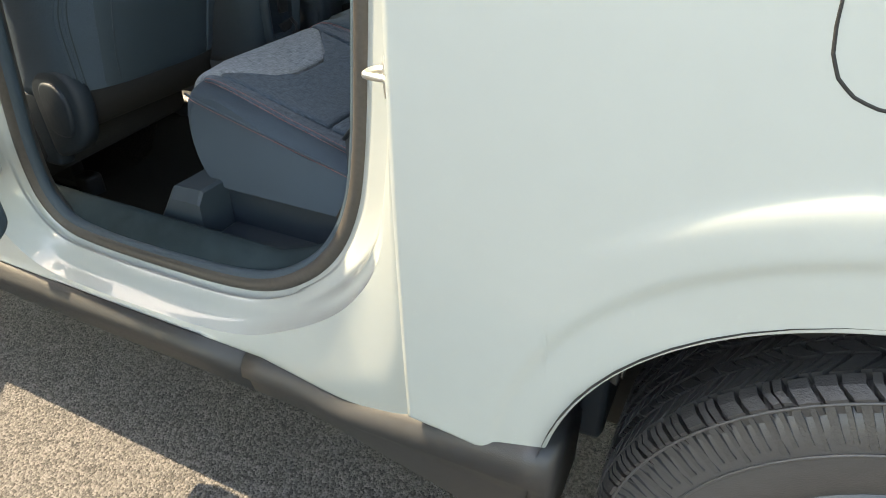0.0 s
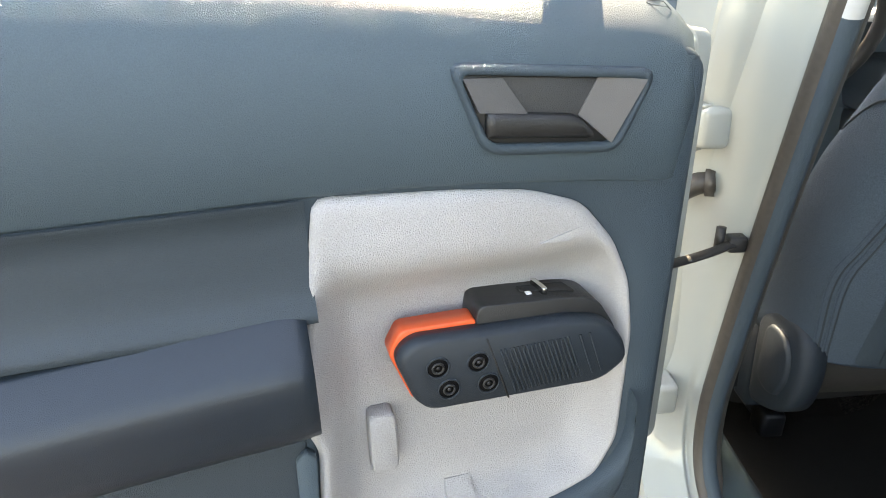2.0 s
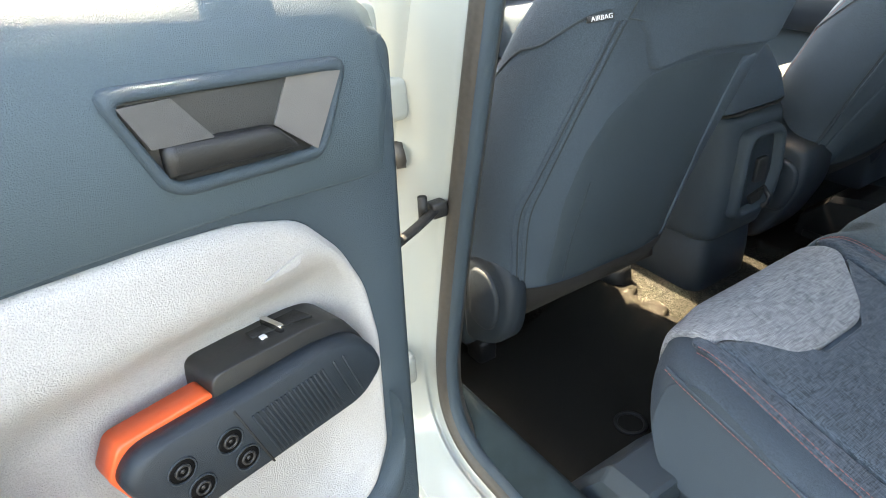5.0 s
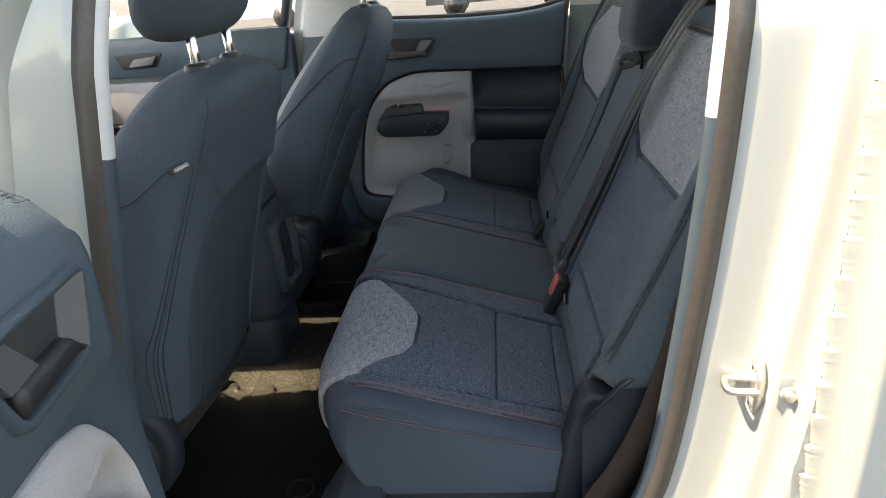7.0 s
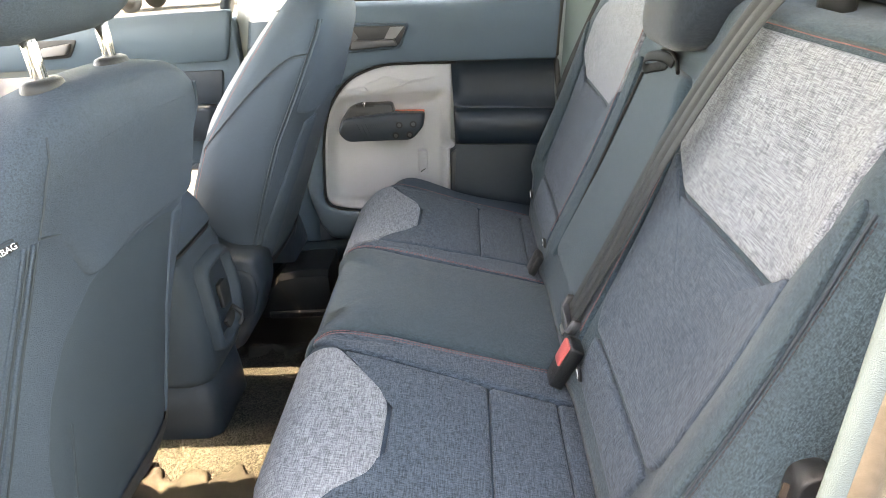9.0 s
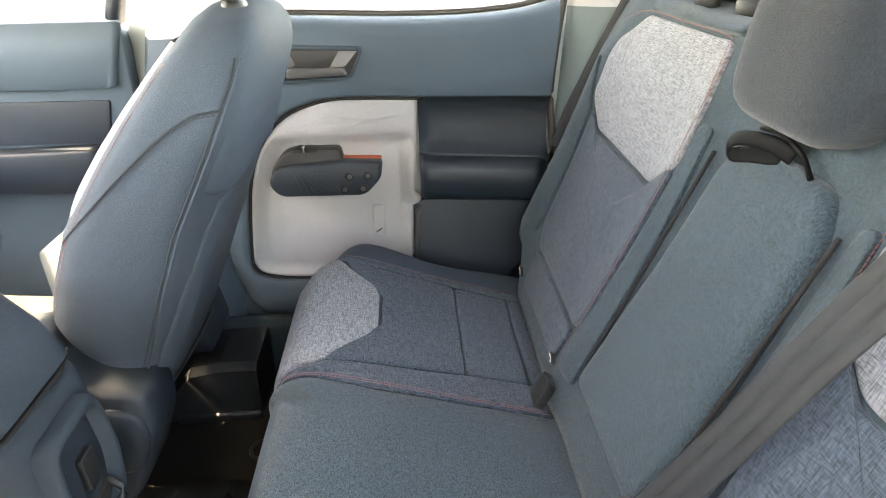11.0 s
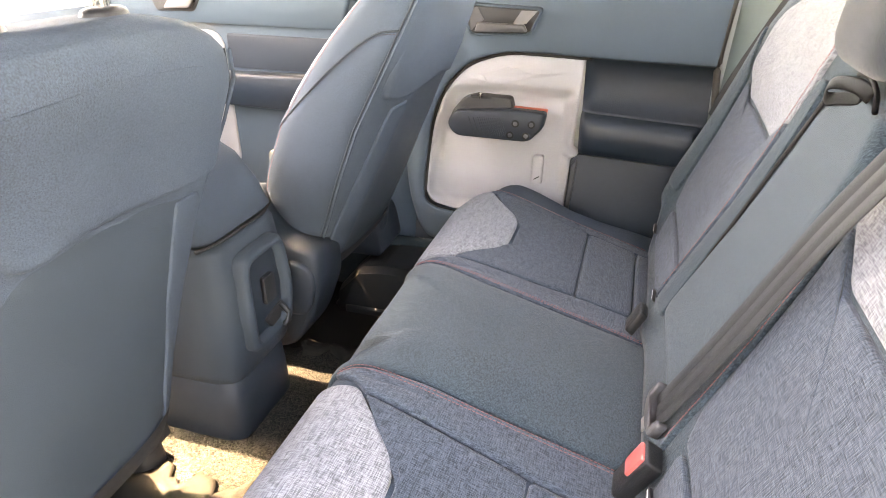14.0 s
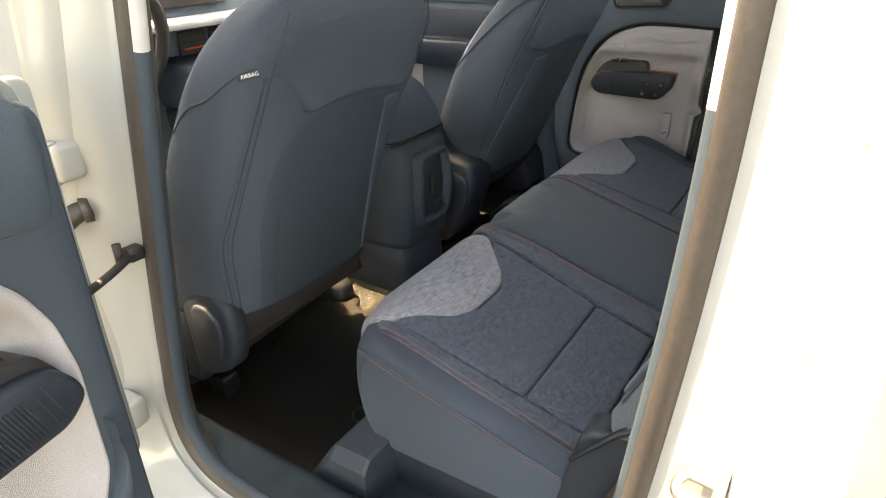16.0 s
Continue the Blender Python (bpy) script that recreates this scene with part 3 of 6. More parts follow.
def build_sill_trim():
    for sy in (-1, 1):
        sec = [(0.732, 0.405), (0.722, 0.425), (0.706, 0.440), (0.690, 0.456), (0.678, 0.459), (0.668, 0.452), (0.660, 0.430), (0.655, FLOOR)]
        rings = []
        for x in np.linspace(-2.0, 0.30, 40):
            dip = 0.5 * max(0, x - 0.02)
            rings.append([(x, sy * y, z + (dip if z > 0.35 else 0)) for y, z in sec])
        t = part("sill_trim", loft(rings, False, False), SILL)
        tagged(t, "dusty slate plastic scuff plate along the sill", "sill trim", kind="structure")


build_sill_trim()


# ---- rear bench ----
CUSH = [(-0.225, 0.490), (-0.264, 0.505), (-0.288, 0.545), (-0.296, 0.59), (-0.290, 0.635), (-0.268, 0.659), (-0.238, 0.668), (-0.19, 0.660), (-0.12, 0.640), (-0.06, 0.6215), (0.0, 0.6025), (0.07, 0.581), (0.13, 0.562), (0.19, 0.542)]
_cu = np.array(spline(CUSH, 200))
_cs = np.r_[0, np.cumsum(np.linalg.norm(np.diff(_cu, axis=0), axis=1))]
_cs -= _cs[np.argmin(np.abs(_cu[:, 0]) + 10 * (_cu[:, 1] < 0.58))]


def s_at(x):
    """Arc length of the cushion's top at x."""
    top = _cu[:, 1] > 0.58
    return float(np.interp(x, _cu[top, 0], _cs[top]))


def cushion(s, y):
    """The bench cushion's surface; s runs from its front lip back, zero at the crease."""
    x, z = float(np.interp(s, _cs, _cu[:, 0])), float(np.interp(s, _cs, _cu[:, 1]))
    e = abs(y) - 0.52
    if e > 0:
        z += 0.3 * e * e
    k = max(0, min(1, (abs(y) - 0.43) / 0.16))
    x += 0.052 * k * k * max(0, min(1, (-0.06 - x) / 0.18))
    z += 0.010 * math.exp(-(y / 0.14) ** 4) * min(1, max(0, (s + 0.35) / 0.1))
    return x, y, z


def on_cushion(s, y, h):
    e = 1e-3
    p = Vector(cushion(s, y))
    n = (Vector(cushion(s + e, y)) - Vector(cushion(s - e, y))).cross(Vector(cushion(s, y + e)) - Vector(cushion(s, y - e))).normalized()
    return p + n * h


BENCH = thing("rear_bench_seat", "slate cloth rear bench seat with pale grey patches and red stitching", "seat", at=(0, 0, 0.43))


def build_bench():
    ss = np.linspace(float(_cs[0]), float(_cs[-1]), 70)

    def ring_at(y):
        """One section of the cushion; its upper edge rolls over towards both ends."""
        g = max(0, -0.550 - y, y - 0.584) / 0.040
        sh = 0.020 * (1 - math.sqrt(max(0, 1 - g * g)))
        ring = []
        for s in ss:
            x, _, z = cushion(s, y)
            w = max(0, min(1, (z - 0.56) / 0.06)) if x > -0.2 else max(0, min(1, (z - 0.50) / 0.12))
            d = math.hypot(x, z - 0.53)
            ring.append((x - x / d * sh * w, y, z + (0.53 - z) / d * sh * w - 0.004))
        return ring + [(0.16, y, 0.545), (0.085, y, 0.487), (0.0, y, 0.487), (-0.08, y, 0.487), (-0.17, y, 0.487)]
    ends = [-0.5897, -0.5885, -0.586, -0.582, -0.576, -0.568, -0.558]
    part("cushion_body", loft([ring_at(y) for y in ends + list(np.linspace(-0.548, 0.582, 46)) + [0.592, 0.602, 0.610, 0.616, 0.620, 0.6225, 0.6237]], True, False), SOFT, BENCH)
    # flat sewn-in end panels
    for y, dy in ((-0.5897, -0.0022), (0.6237, 0.0022)):
        o = ring_at(y)
        c = np.mean(np.array(o), axis=0)
        inner = [tuple(np.array(p) + (c - np.array(p)) * 0.012 + np.array((0, dy, 0))) for p in o]
        part("end_panel", loft([o, inner]), SOFT, BENCH, "flat slate end panel of the cushion", smooth=False)
    for side in (-1, 1):
        patch = [(-0.395, 0.19), (-0.40, 0.515), (s_at(-0.240), 0.530), (s_at(-0.150), 0.450), (s_at(-0.141), 0.425), (s_at(-0.141), 0.315), (s_at(-0.152), 0.285), (s_at(-0.23), 0.198)]
        part_pts = lambda L: [(a, side * b) for a, b in L]
        pad("pale_patch", part_pts(fillet(patch, [0.015, 0.015, 0.006, 0.012, 0.012, 0.012, 0.012, 0.008])), cushion, 0.006, PALE, BENCH, 0.006, 0.004, 120, "pale grey woven patch", flip=1)
        pad("seat_panel", part_pts(fillet([(s_at(-0.222), 0.204), (s_at(-0.147), 0.284), (s_at(-0.135), 0.314), (s_at(-0.135), 0.426), (s_at(-0.145), 0.452), (s_at(-0.228), 0.524), (-0.002, 0.508), (-0.002, 0.228)], 0.006)), cushion, 0.005, CLOTH, BENCH, 0.008, 0.004, 110, flip=1)
        pad("rear_panel", part_pts(fillet([(0.002, 0.228), (0.002, 0.508), (0.108, 0.503), (0.108, 0.233)], 0.006)), cushion, 0.005, CLOTH, BENCH, 0.008, 0.004, 90, flip=1)
        pad("back_strip", part_pts(fillet([(0.112, 0.233), (0.112, 0.503), (0.150, 0.50), (0.150, 0.236)], 0.006)), cushion, 0.006, CLOTH, BENCH, 0.008, 0.004, 80, flip=1)
        pad("inner_welt", part_pts(fillet([(s_at(-0.235), 0.188), (-0.30, 0.165), (-0.16, 0.150), (0.14, 0.158), (0.14, 0.229), (-0.0, 0.224), (s_at(-0.222), 0.200)], 0.012)), cushion, 0.006, CLOTH, BENCH, 0.01, 0.004, 110, flip=1)
        pad("outer_welt", part_pts(fillet([(s_at(-0.255), 0.528), (s_at(-0.2), 0.524), (0.0, 0.512), (0.14, 0.507), (0.14, 0.536), (0.0, 0.545), (s_at(-0.2), 0.553), (s_at(-0.255), 0.545)], 0.006)), cushion, 0.0015, CLOTH, BENCH, 0.004, 0.008, 110, flip=1)
        for off, m in ((0.157, STITCH), (0.163, STITCH)):
            stitches("inner_stitching", [on_cushion(a, side * (off + 0.025 * max(0, (-0.24 - a) / 0.09) ** 2), 0.0062) for a in np.linspace(-0.285, 0.13, 70)], m, BENCH, label="red double stitching")
        for off in (0.5455, 0.5525):
            stitches("outer_stitching", [on_cushion(a, side * (off - 0.006 + 0.010 * max(0, -a) / 0.3), 0.0024 - 0.0035 * (off > 0.55)) for a in np.linspace(-0.255, 0.13, 60)], STITCH, BENCH, label="red double stitching")
        # dark tube drawn as the shadow line between both stitch rows
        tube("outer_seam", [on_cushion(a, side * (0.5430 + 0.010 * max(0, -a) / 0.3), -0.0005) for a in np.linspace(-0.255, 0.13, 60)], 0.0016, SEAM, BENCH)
    pad("centre_panel", fillet([(-0.395, -0.186), (-0.395, 0.186), (-0.32, 0.165), (-0.16, 0.146), (0.15, 0.152), (0.15, -0.152), (-0.16, -0.146), (-0.32, -0.165)], 0.01), cushion, 0.006, CLOTH_C, BENCH, 0.012, 0.004, 130, flip=1)
    # stitched line along the end panel's upper edge
    line = spline([(-0.226, 0.652), (-0.192, 0.640), (-0.062, 0.606), (0.094, 0.566)], 60)
    tube("side_welt", [(x, -0.5918, z + 0.004) for x, z in line], 0.0020, SOFT, BENCH)
    stitches("side_stitching", [(x, -0.5930, z) for x, z in line], STITCH, BENCH, label="red stitching")


build_bench()

# ---- backrest ----
BACK = [(0.125, 0.575), (0.140, 0.615), (0.163, 0.67), (0.200, 0.75), (0.236, 0.83), (0.273, 0.92), (0.310, 1.02), (0.334, 1.09), (0.348, 1.120), (0.368, 1.132), (0.42, 1.136), (0.47, 1.136)]
_bu = np.array(spline(BACK, 160))
_bs = np.r_[0, np.cumsum(np.linalg.norm(np.diff(_bu, axis=0), axis=1))]


def b_at(z):
    return float(np.interp(z, _bu[:, 1], _bs))


def backrest(y, s):
    x, z = float(np.interp(s, _bs, _bu[:, 0])), float(np.interp(s, _bs, _bu[:, 1]))
    e = abs(y)
    bol = math.exp(-((e - 0.575) / 0.05) ** 2 if e < 0.575 else -((e - 0.575) / 0.085) ** 2) * 0.030 + math.exp(-((e - 0.18) / 0.04) ** 2) * 0.010
    x -= bol * min(1, max(0, (1.13 - z) / 0.1)) * 0.92
    z += bol * 0.35
    return x, y, z




def build_backrest():
    rings = []
    for y in np.r_[-0.6515, -0.651, -0.649, -0.645, -0.638, -0.629, np.linspace(-0.618, 0.630, 92), 0.643, 0.653, 0.660, 0.663]:
        g = max(0, -0.618 - y, y - 0.630) / 0.0336
        lo = b_at(float(np.interp(abs(y), [0.50, 0.545, 0.6, 0.63, 0.645, 0.652], [0.58, 0.665, 0.690, 0.697, 0.712, 0.73])))
        sh = 0.04 * (1 - math.sqrt(max(0, 1 - g * g)))
        ring = [Vector(backrest(y, s)) + Vector((sh + 0.004, 0, 0)) for s in np.linspace(lo, _bs[-1], 60)]
        ring += [Vector((0.49, y, 1.12)), Vector((0.42, y, 0.8)), Vector((0.30, y, max(0.56, ring[0].z)))]
        rings.append(ring)
    part("backrest_body", loft(rings), CLOTH_C, BENCH)
    Z = b_at
    for side in (-1, 1):
        P = lambda L: [(side * a, b) for a, b in L]
        pad("pale_panel", P(fillet([(0.200, Z(1.113)), (0.50, Z(1.113)), (0.552, Z(1.06)), (0.548, Z(0.965)), (0.505, Z(0.920)), (0.235, Z(0.916)), (0.178, Z(0.962)), (0.180, Z(1.04))], 0.016)), backrest, 0.0045, PALE, BENCH, 0.006, 0.004, 130, "pale grey woven panel", flip=-1)
        pad("cloth_panel", P(fillet([(0.182, Z(0.955)), (0.237, Z(0.909)), (0.503, Z(0.912)), (0.535, Z(0.945)), (0.522, Z(0.74)), (0.50, Z(0.692)), (0.215, Z(0.692)), (0.195, Z(0.73))], 0.010)), backrest, 0.0045, CLOTH, BENCH, 0.007, 0.004, 130, flip=-1)
        pad("lower_band", P(fillet([(0.218, Z(0.684)), (0.497, Z(0.684)), (0.485, Z(0.62)), (0.23, Z(0.62))], 0.008)), backrest, 0.004, CLOTH, BENCH, 0.008, 0.004, 90, flip=-1)
        pad("inner_band", P(fillet([(0.135, Z(0.64)), (0.188, Z(0.64)), (0.174, Z(0.90)), (0.168, Z(1.02)), (0.145, Z(1.02)), (0.140, Z(0.90))], 0.008)), backrest, 0.003, CLOTH_C, BENCH, 0.008, 0.004, 100, flip=-1)
        pad("top_band", P(fillet([(0.19, Z(1.120)), (0.51, Z(1.120)), (0.51, Z(1.1335)), (0.19, Z(1.1335))], 0.008)), backrest, 0.005, CLOTH_C, BENCH, 0.008, 0.004, 90, flip=-1)
        pad("bolster_panel", P(fillet([(0.553, Z(0.962)), (0.578, Z(1.03)), (0.588, Z(1.02)), (0.592, Z(0.90)), (0.590, Z(0.74)), (0.580, Z(0.712)), (0.530, Z(0.706)), (0.530, Z(0.74)), (0.541, Z(0.945))], 0.010)), backrest, 0.0025, CLOTH_C, BENCH, 0.007, 0.003, 130, flip=-1)
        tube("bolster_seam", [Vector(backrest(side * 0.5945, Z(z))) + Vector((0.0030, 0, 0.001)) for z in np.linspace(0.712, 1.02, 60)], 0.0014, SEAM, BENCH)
        stitches("bolster_stitching", [Vector(backrest(side * 0.599, Z(z))) + Vector((0.0032, 0, 0.001)) for z in np.linspace(0.712, 1.02, 60)], STITCH_D, BENCH, label="dull red stitching")
        stitches("panel_stitching", [Vector(backrest(side * yy, Z(zz))) + Vector((-0.0055, 0, 0.002)) for yy, zz in spline([(0.552, 1.095), (0.50, 1.1165), (0.36, 1.118), (0.215, 1.117), (0.196, 1.10), (0.178, 1.04)], 80)], STITCH, BENCH, label="red stitching")
        stitches("inner_stitching", [Vector(backrest(side * (0.178 + 0.010 * (1 - min(1, (z - 0.66) / 0.3))), Z(z))) + Vector((-0.006, 0, 0.002)) for z in np.linspace(0.67, 1.10, 60)], STITCH, BENCH, label="red stitching")
    pad("armrest", fillet([(-0.118, Z(0.66)), (-0.122, Z(0.80)), (-0.118, Z(0.985)), (-0.092, Z(1.03)), (0.06, Z(1.035)), (0.085, Z(1.0)), (0.112, Z(0.80)), (0.118, Z(0.66))], 0.02), backrest, 0.014, CLOTH_C, BENCH, 0.012, 0.004, 130, "fold-down centre armrest", flip=-1)
    # pull loop: a flat black strap folded out of its slit
    def off(y, z, a):
        return 0.42 * z - 0.1184 - 0.92 * a, y, z + 0.38 * a
    tube("pull_loop", spline([off(-0.024, 1.036, 0.010), off(0.004, 1.038, 0.018), off(0.034, 1.033, 0.026), off(0.052, 1.026, 0.030), off(0.059, 1.018, 0.027), off(0.052, 1.012, 0.021), off(0.028, 1.020, 0.017), off(-0.010, 1.030, 0.012)], 44), 0.0085, STRAP, BENCH, False, 8, "black webbing pull loop", 0.13, up=(-0.92, 0, 0.38))
    tube("pull_slit", [off(y, z, 0.0125) for y, z in spline([(0.045, 1.046), (0.010, 1.049), (-0.035, 1.042), (-0.065, 1.028)], 16)], 0.0030, STRAP, BENCH)
    for y0, y1 in ((0.122, 0.128), (-0.126, -0.122)):
        tube("armrest_gap", [off(y0 + (y1 - y0) * k, 1.0 - 0.33 * k, 0.002) for k in np.linspace(0, 1, 20)], 0.0028, LINER, BENCH)


build_backrest()


HEADC = woven("dark_headrest_cloth", (0.012, 0.018, 0.024), (0.026, 0.036, 0.046), 1300, mix=0.45, stretch=0.3)


def headrest(name, y, z, mat_front, x=0.39, posts=True, w=0.13, hh=0.085, sleeve=-0.068):
    hd = thing(name, "dark cloth headrest on chrome posts", "headrest", "headrests", at=(x, y, z - 0.06))
    rings = []
    for a in np.linspace(-1, 1, 15):
        r = max(0.02, 1 - abs(a) ** 5)
        hx = w * a
        ring = []
        for k in np.linspace(0, 2 * math.pi, 24, endpoint=False):
            c, s = math.cos(k), math.sin(k)
            ring.append((x + 0.055 * r ** 0.4 * math.copysign(abs(c) ** 0.7, c) + 0.02 * s, y + hx, z + hh * r ** 0.4 * math.copysign(abs(s) ** 0.6, s) + hh))
        rings.append(ring)
    part("pad", loft(rings), mat_front, hd)
    for dy in (-0.065, 0.065):
        if posts:
            tube("post", [(x + 0.005, y + dy, z - 0.09), (x + 0.005, y + dy, z + 0.05)], 0.0075, CHROME, hd)
        part("post_sleeve", prism([(0.026 * math.cos(k), 0.017 * math.sin(k)) for k in np.linspace(0, 2 * math.pi, 18, endpoint=False)], lambda u, v, o: (x + 0.005 + v, y + dy + u, z + sleeve + o), -0.012, 0.018, 0.008), BLACKP, hd, "black plastic sleeve")
    return hd


headrest("headrest", -0.355, 1.215, PALE, x=0.388, sleeve=-0.074)
headrest("headrest", 0.34, 1.215, SOFT, x=0.388, sleeve=-0.074)
headrest("headrest", -0.012, 1.062, HEADC, x=0.335, hh=0.080, w=0.108, posts=False)

FELT = mat("brown_felt", (0.011, 0.0102, 0.0096), 0.9, 0.2, 300, 0.3, 700)
# ---- front seats ----
# height, rear x, front x, half width, centre offset outward
SEATBACK = [(0.55, -0.500, -0.74, 0.190, 0.040), (0.60, -0.488, -0.73, 0.196, 0.042), (0.70, -0.463, -0.70, 0.202, 0.040), (0.80, -0.440, -0.665, 0.214, 0.032), (0.90, -0.412, -0.615, 0.227, 0.018),
            (1.00, -0.378, -0.548, 0.234, 0.006), (1.05, -0.359, -0.510, 0.227, 0.002), (1.087, -0.349, -0.482, 0.203, 0.0), (1.110, -0.351, -0.465, 0.172, 0.0), (1.127, -0.358, -0.448, 0.128, 0.0), (1.136, -0.377, -0.43, 0.075, 0.0)]
# the far seat has its own profile, shaped to fit the camera's view
SEATBACK_FAR = [(0.55, -0.500, -0.70, 0.186, 0.030), (0.60, -0.475, -0.68, 0.190, 0.032), (0.70, -0.428, -0.645, 0.196, 0.030), (0.80, -0.382, -0.610, 0.206, 0.020), (0.90, -0.336, -0.560, 0.214, 0.012),
                (1.00, -0.284, -0.480, 0.217, 0.005), (1.05, -0.262, -0.437, 0.212, 0.002), (1.10, -0.244, -0.392, 0.195, 0.0), (1.135, -0.242, -0.362, 0.165, 0.0), (1.158, -0.252, -0.342, 0.125, 0.0), (1.170, -0.272, -0.325, 0.075, 0.0)]
FS_Y = 0.362


def front_seat(name, side, table):
    tb = np.array(table)
    top = float(tb[-1, 0])

    def sb(z):
        return [float(np.interp(z, tb[:, 0], tb[:, k])) for k in range(1, 5)]

    st = thing(name, "slate vinyl and cloth front seat seen from behind", "seat", "front seats", at=(-0.7, side * FS_Y, FLOOR))

    def ring_at(z, grow=0.0, m=56):
        xr, xf, hw, co = sb(z)
        cx, hx = (xr + xf) / 2, (xr - xf) / 2
        out = []
        for k in np.linspace(0, 2 * math.pi, m, endpoint=False):
            c, s = math.cos(k), math.sin(k)
            out.append((cx + (hx + grow) * math.copysign(abs(c) ** 0.55, c), side * (FS_Y + co) + (hw + grow) * math.copysign(abs(s) ** 0.62, s), z))
        return out

    def rear(y, z):
        """The seat back's rear surface; y counts outward from the middle of the seat."""
        xr, xf, hw, co = sb(z)
        cx, hx = (xr + xf) / 2, (xr - xf) / 2
        t = min(0.999, abs(y - co) / hw)
        c = (1 - t ** (2 / 0.62)) ** 0.5
        return cx + hx * c ** 0.55, side * (FS_Y + y), z

    zs = list(np.linspace(0.592, top - 0.061, 30)) + [top - 0.046, top - 0.031, top - 0.020, top - 0.012, top - 0.005, top]
    part("backrest_shell", loft([ring_at(z) for z in zs]), SOFT, st)
    fl = side
    # yoke that overhangs the map pocket, and the pocket below it, darkened for its shade
    pad("yoke", fillet([(0.168, 1.020), (0.146, 1.006), (0.122, 0.968), (0.110, 0.952), (0.042, 0.960), (-0.056, 0.957), (-0.150, 0.950), (-0.186, 0.955), (-0.192, 1.0), (-0.176, 1.05), (-0.12, 1.083), (0.0, 1.092), (0.12, 1.083), (0.166, 1.055)], 0.010), rear, lambda u, z, a: 0.0085 * max(-0.2, 1 - max(0, z - 0.955) / 0.075) * min(1, a / 0.006), SOFT, st, 0.007, 0.0015, 150, "slate cloth yoke over the pocket", flip=fl)
    pad("map_pocket", fillet([(0.104, 0.944), (0.148, 0.900), (0.170, 0.843), (0.180, 0.764), (0.174, 0.612), (-0.128, 0.612), (-0.126, 0.80), (-0.138, 0.930), (-0.056, 0.949), (0.042, 0.952)], 0.012), rear, lambda u, z, a: 0.0020 * min(1, a / 0.016), POCKET_SHADED, st, 0.010, 0.0005, 130, "smooth slate map pocket, darkened for shade", flip=fl)
    pad("inner_edge", fillet([(-0.096, 0.936), (-0.150, 0.932), (-0.150, 0.796), (-0.142, 0.606), (-0.100, 0.606), (-0.096, 0.81)], 0.006), rear, 0.0045, SOFT, st, 0.008, 0.002, 90, flip=fl)
    # double piping down the outboard side; dark tubes give the groove's shade
    band = [(0.205, 0.612), (0.220, 0.74), (0.213, 0.809), (0.196, 0.912), (0.178, 1.022)]
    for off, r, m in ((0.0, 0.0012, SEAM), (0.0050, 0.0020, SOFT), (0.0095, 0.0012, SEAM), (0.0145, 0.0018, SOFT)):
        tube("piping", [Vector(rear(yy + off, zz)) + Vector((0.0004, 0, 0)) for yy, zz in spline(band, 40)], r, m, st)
    # seams and pocket slit, their shade drawn as dark tubes
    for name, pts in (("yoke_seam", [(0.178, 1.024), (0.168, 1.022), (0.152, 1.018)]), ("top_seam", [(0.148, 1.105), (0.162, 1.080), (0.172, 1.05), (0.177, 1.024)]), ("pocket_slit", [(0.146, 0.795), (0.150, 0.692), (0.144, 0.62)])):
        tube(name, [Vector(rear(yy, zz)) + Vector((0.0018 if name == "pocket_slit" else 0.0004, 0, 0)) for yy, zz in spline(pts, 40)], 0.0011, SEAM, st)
    # pale front facing of the seat back
    rings = []
    for z in np.linspace(0.84, top - 0.036, 30):
        xr, xf, hw, co = sb(z)
        xf += 0.045 * max(0, 1 - (z - 0.84) / 0.12) ** 2
        rings.append([(xf + 0.030, side * (FS_Y + co + hw * 0.86), z), (xf + 0.012, side * (FS_Y + co + hw * 0.78), z), (xf - 0.004, side * (FS_Y + co + hw * 0.6), z), (xf - 0.008, side * (FS_Y + co), z), (xf - 0.004, side * (FS_Y + co - hw * 0.6), z), (xf + 0.012, side * (FS_Y + co - hw * 0.78), z), (xf + 0.030, side * (FS_Y + co - hw * 0.86), z)])
    part("front_facing", loft(rings, False, False), PALE, st, "pale cloth front of the seat back")

    def wall(x, z, k, lift=0.0006):
        """A point on the seat back's flank; k is 1 outboard, -1 inboard."""
        xr, xf, hw, co = sb(z)
        cx, hx = (xr + xf) / 2, (xr - xf) / 2
        c = max(-0.97, min(0.97, (x - cx) / hx))
        c = abs(c) ** (1 / 0.55)
        return Vector((x, side * (FS_Y + co) + side * k * (hw * math.sqrt(1 - c * c) ** 0.62 + lift), z))

    for k in (1, -1):
        edge, corner = [], []
        for z in np.linspace(0.66, top - 0.05, 60):
            xr, xf, hw, co = sb(z)
            edge.append(wall(xf + 0.14 * (xr - xf), z, k, 0.001))
            corner.append(wall(xr - 0.22 * (xr - xf), z, k, 0.0006))
        stitches("edge_stitching", edge, STITCH, st, label="red stitching")
        if k < 0:
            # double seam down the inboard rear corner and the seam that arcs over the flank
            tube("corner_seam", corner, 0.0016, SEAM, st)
            tube("corner_piping", [p + Vector((0.007, 0, 0)) for p in corner], 0.0022, SOFT, st)
            arc = []
            for q in np.linspace(0, 1, 50):
                z = top - 0.105 - 0.005 * q - 0.23 * max(0, q - 0.15) ** 1.9
                xr, xf, hw, co = sb(z)
                arc.append(wall(xr - (0.22 + 0.66 * q ** 0.9) * (xr - xf), z, k, 0.0008))
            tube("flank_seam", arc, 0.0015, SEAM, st)
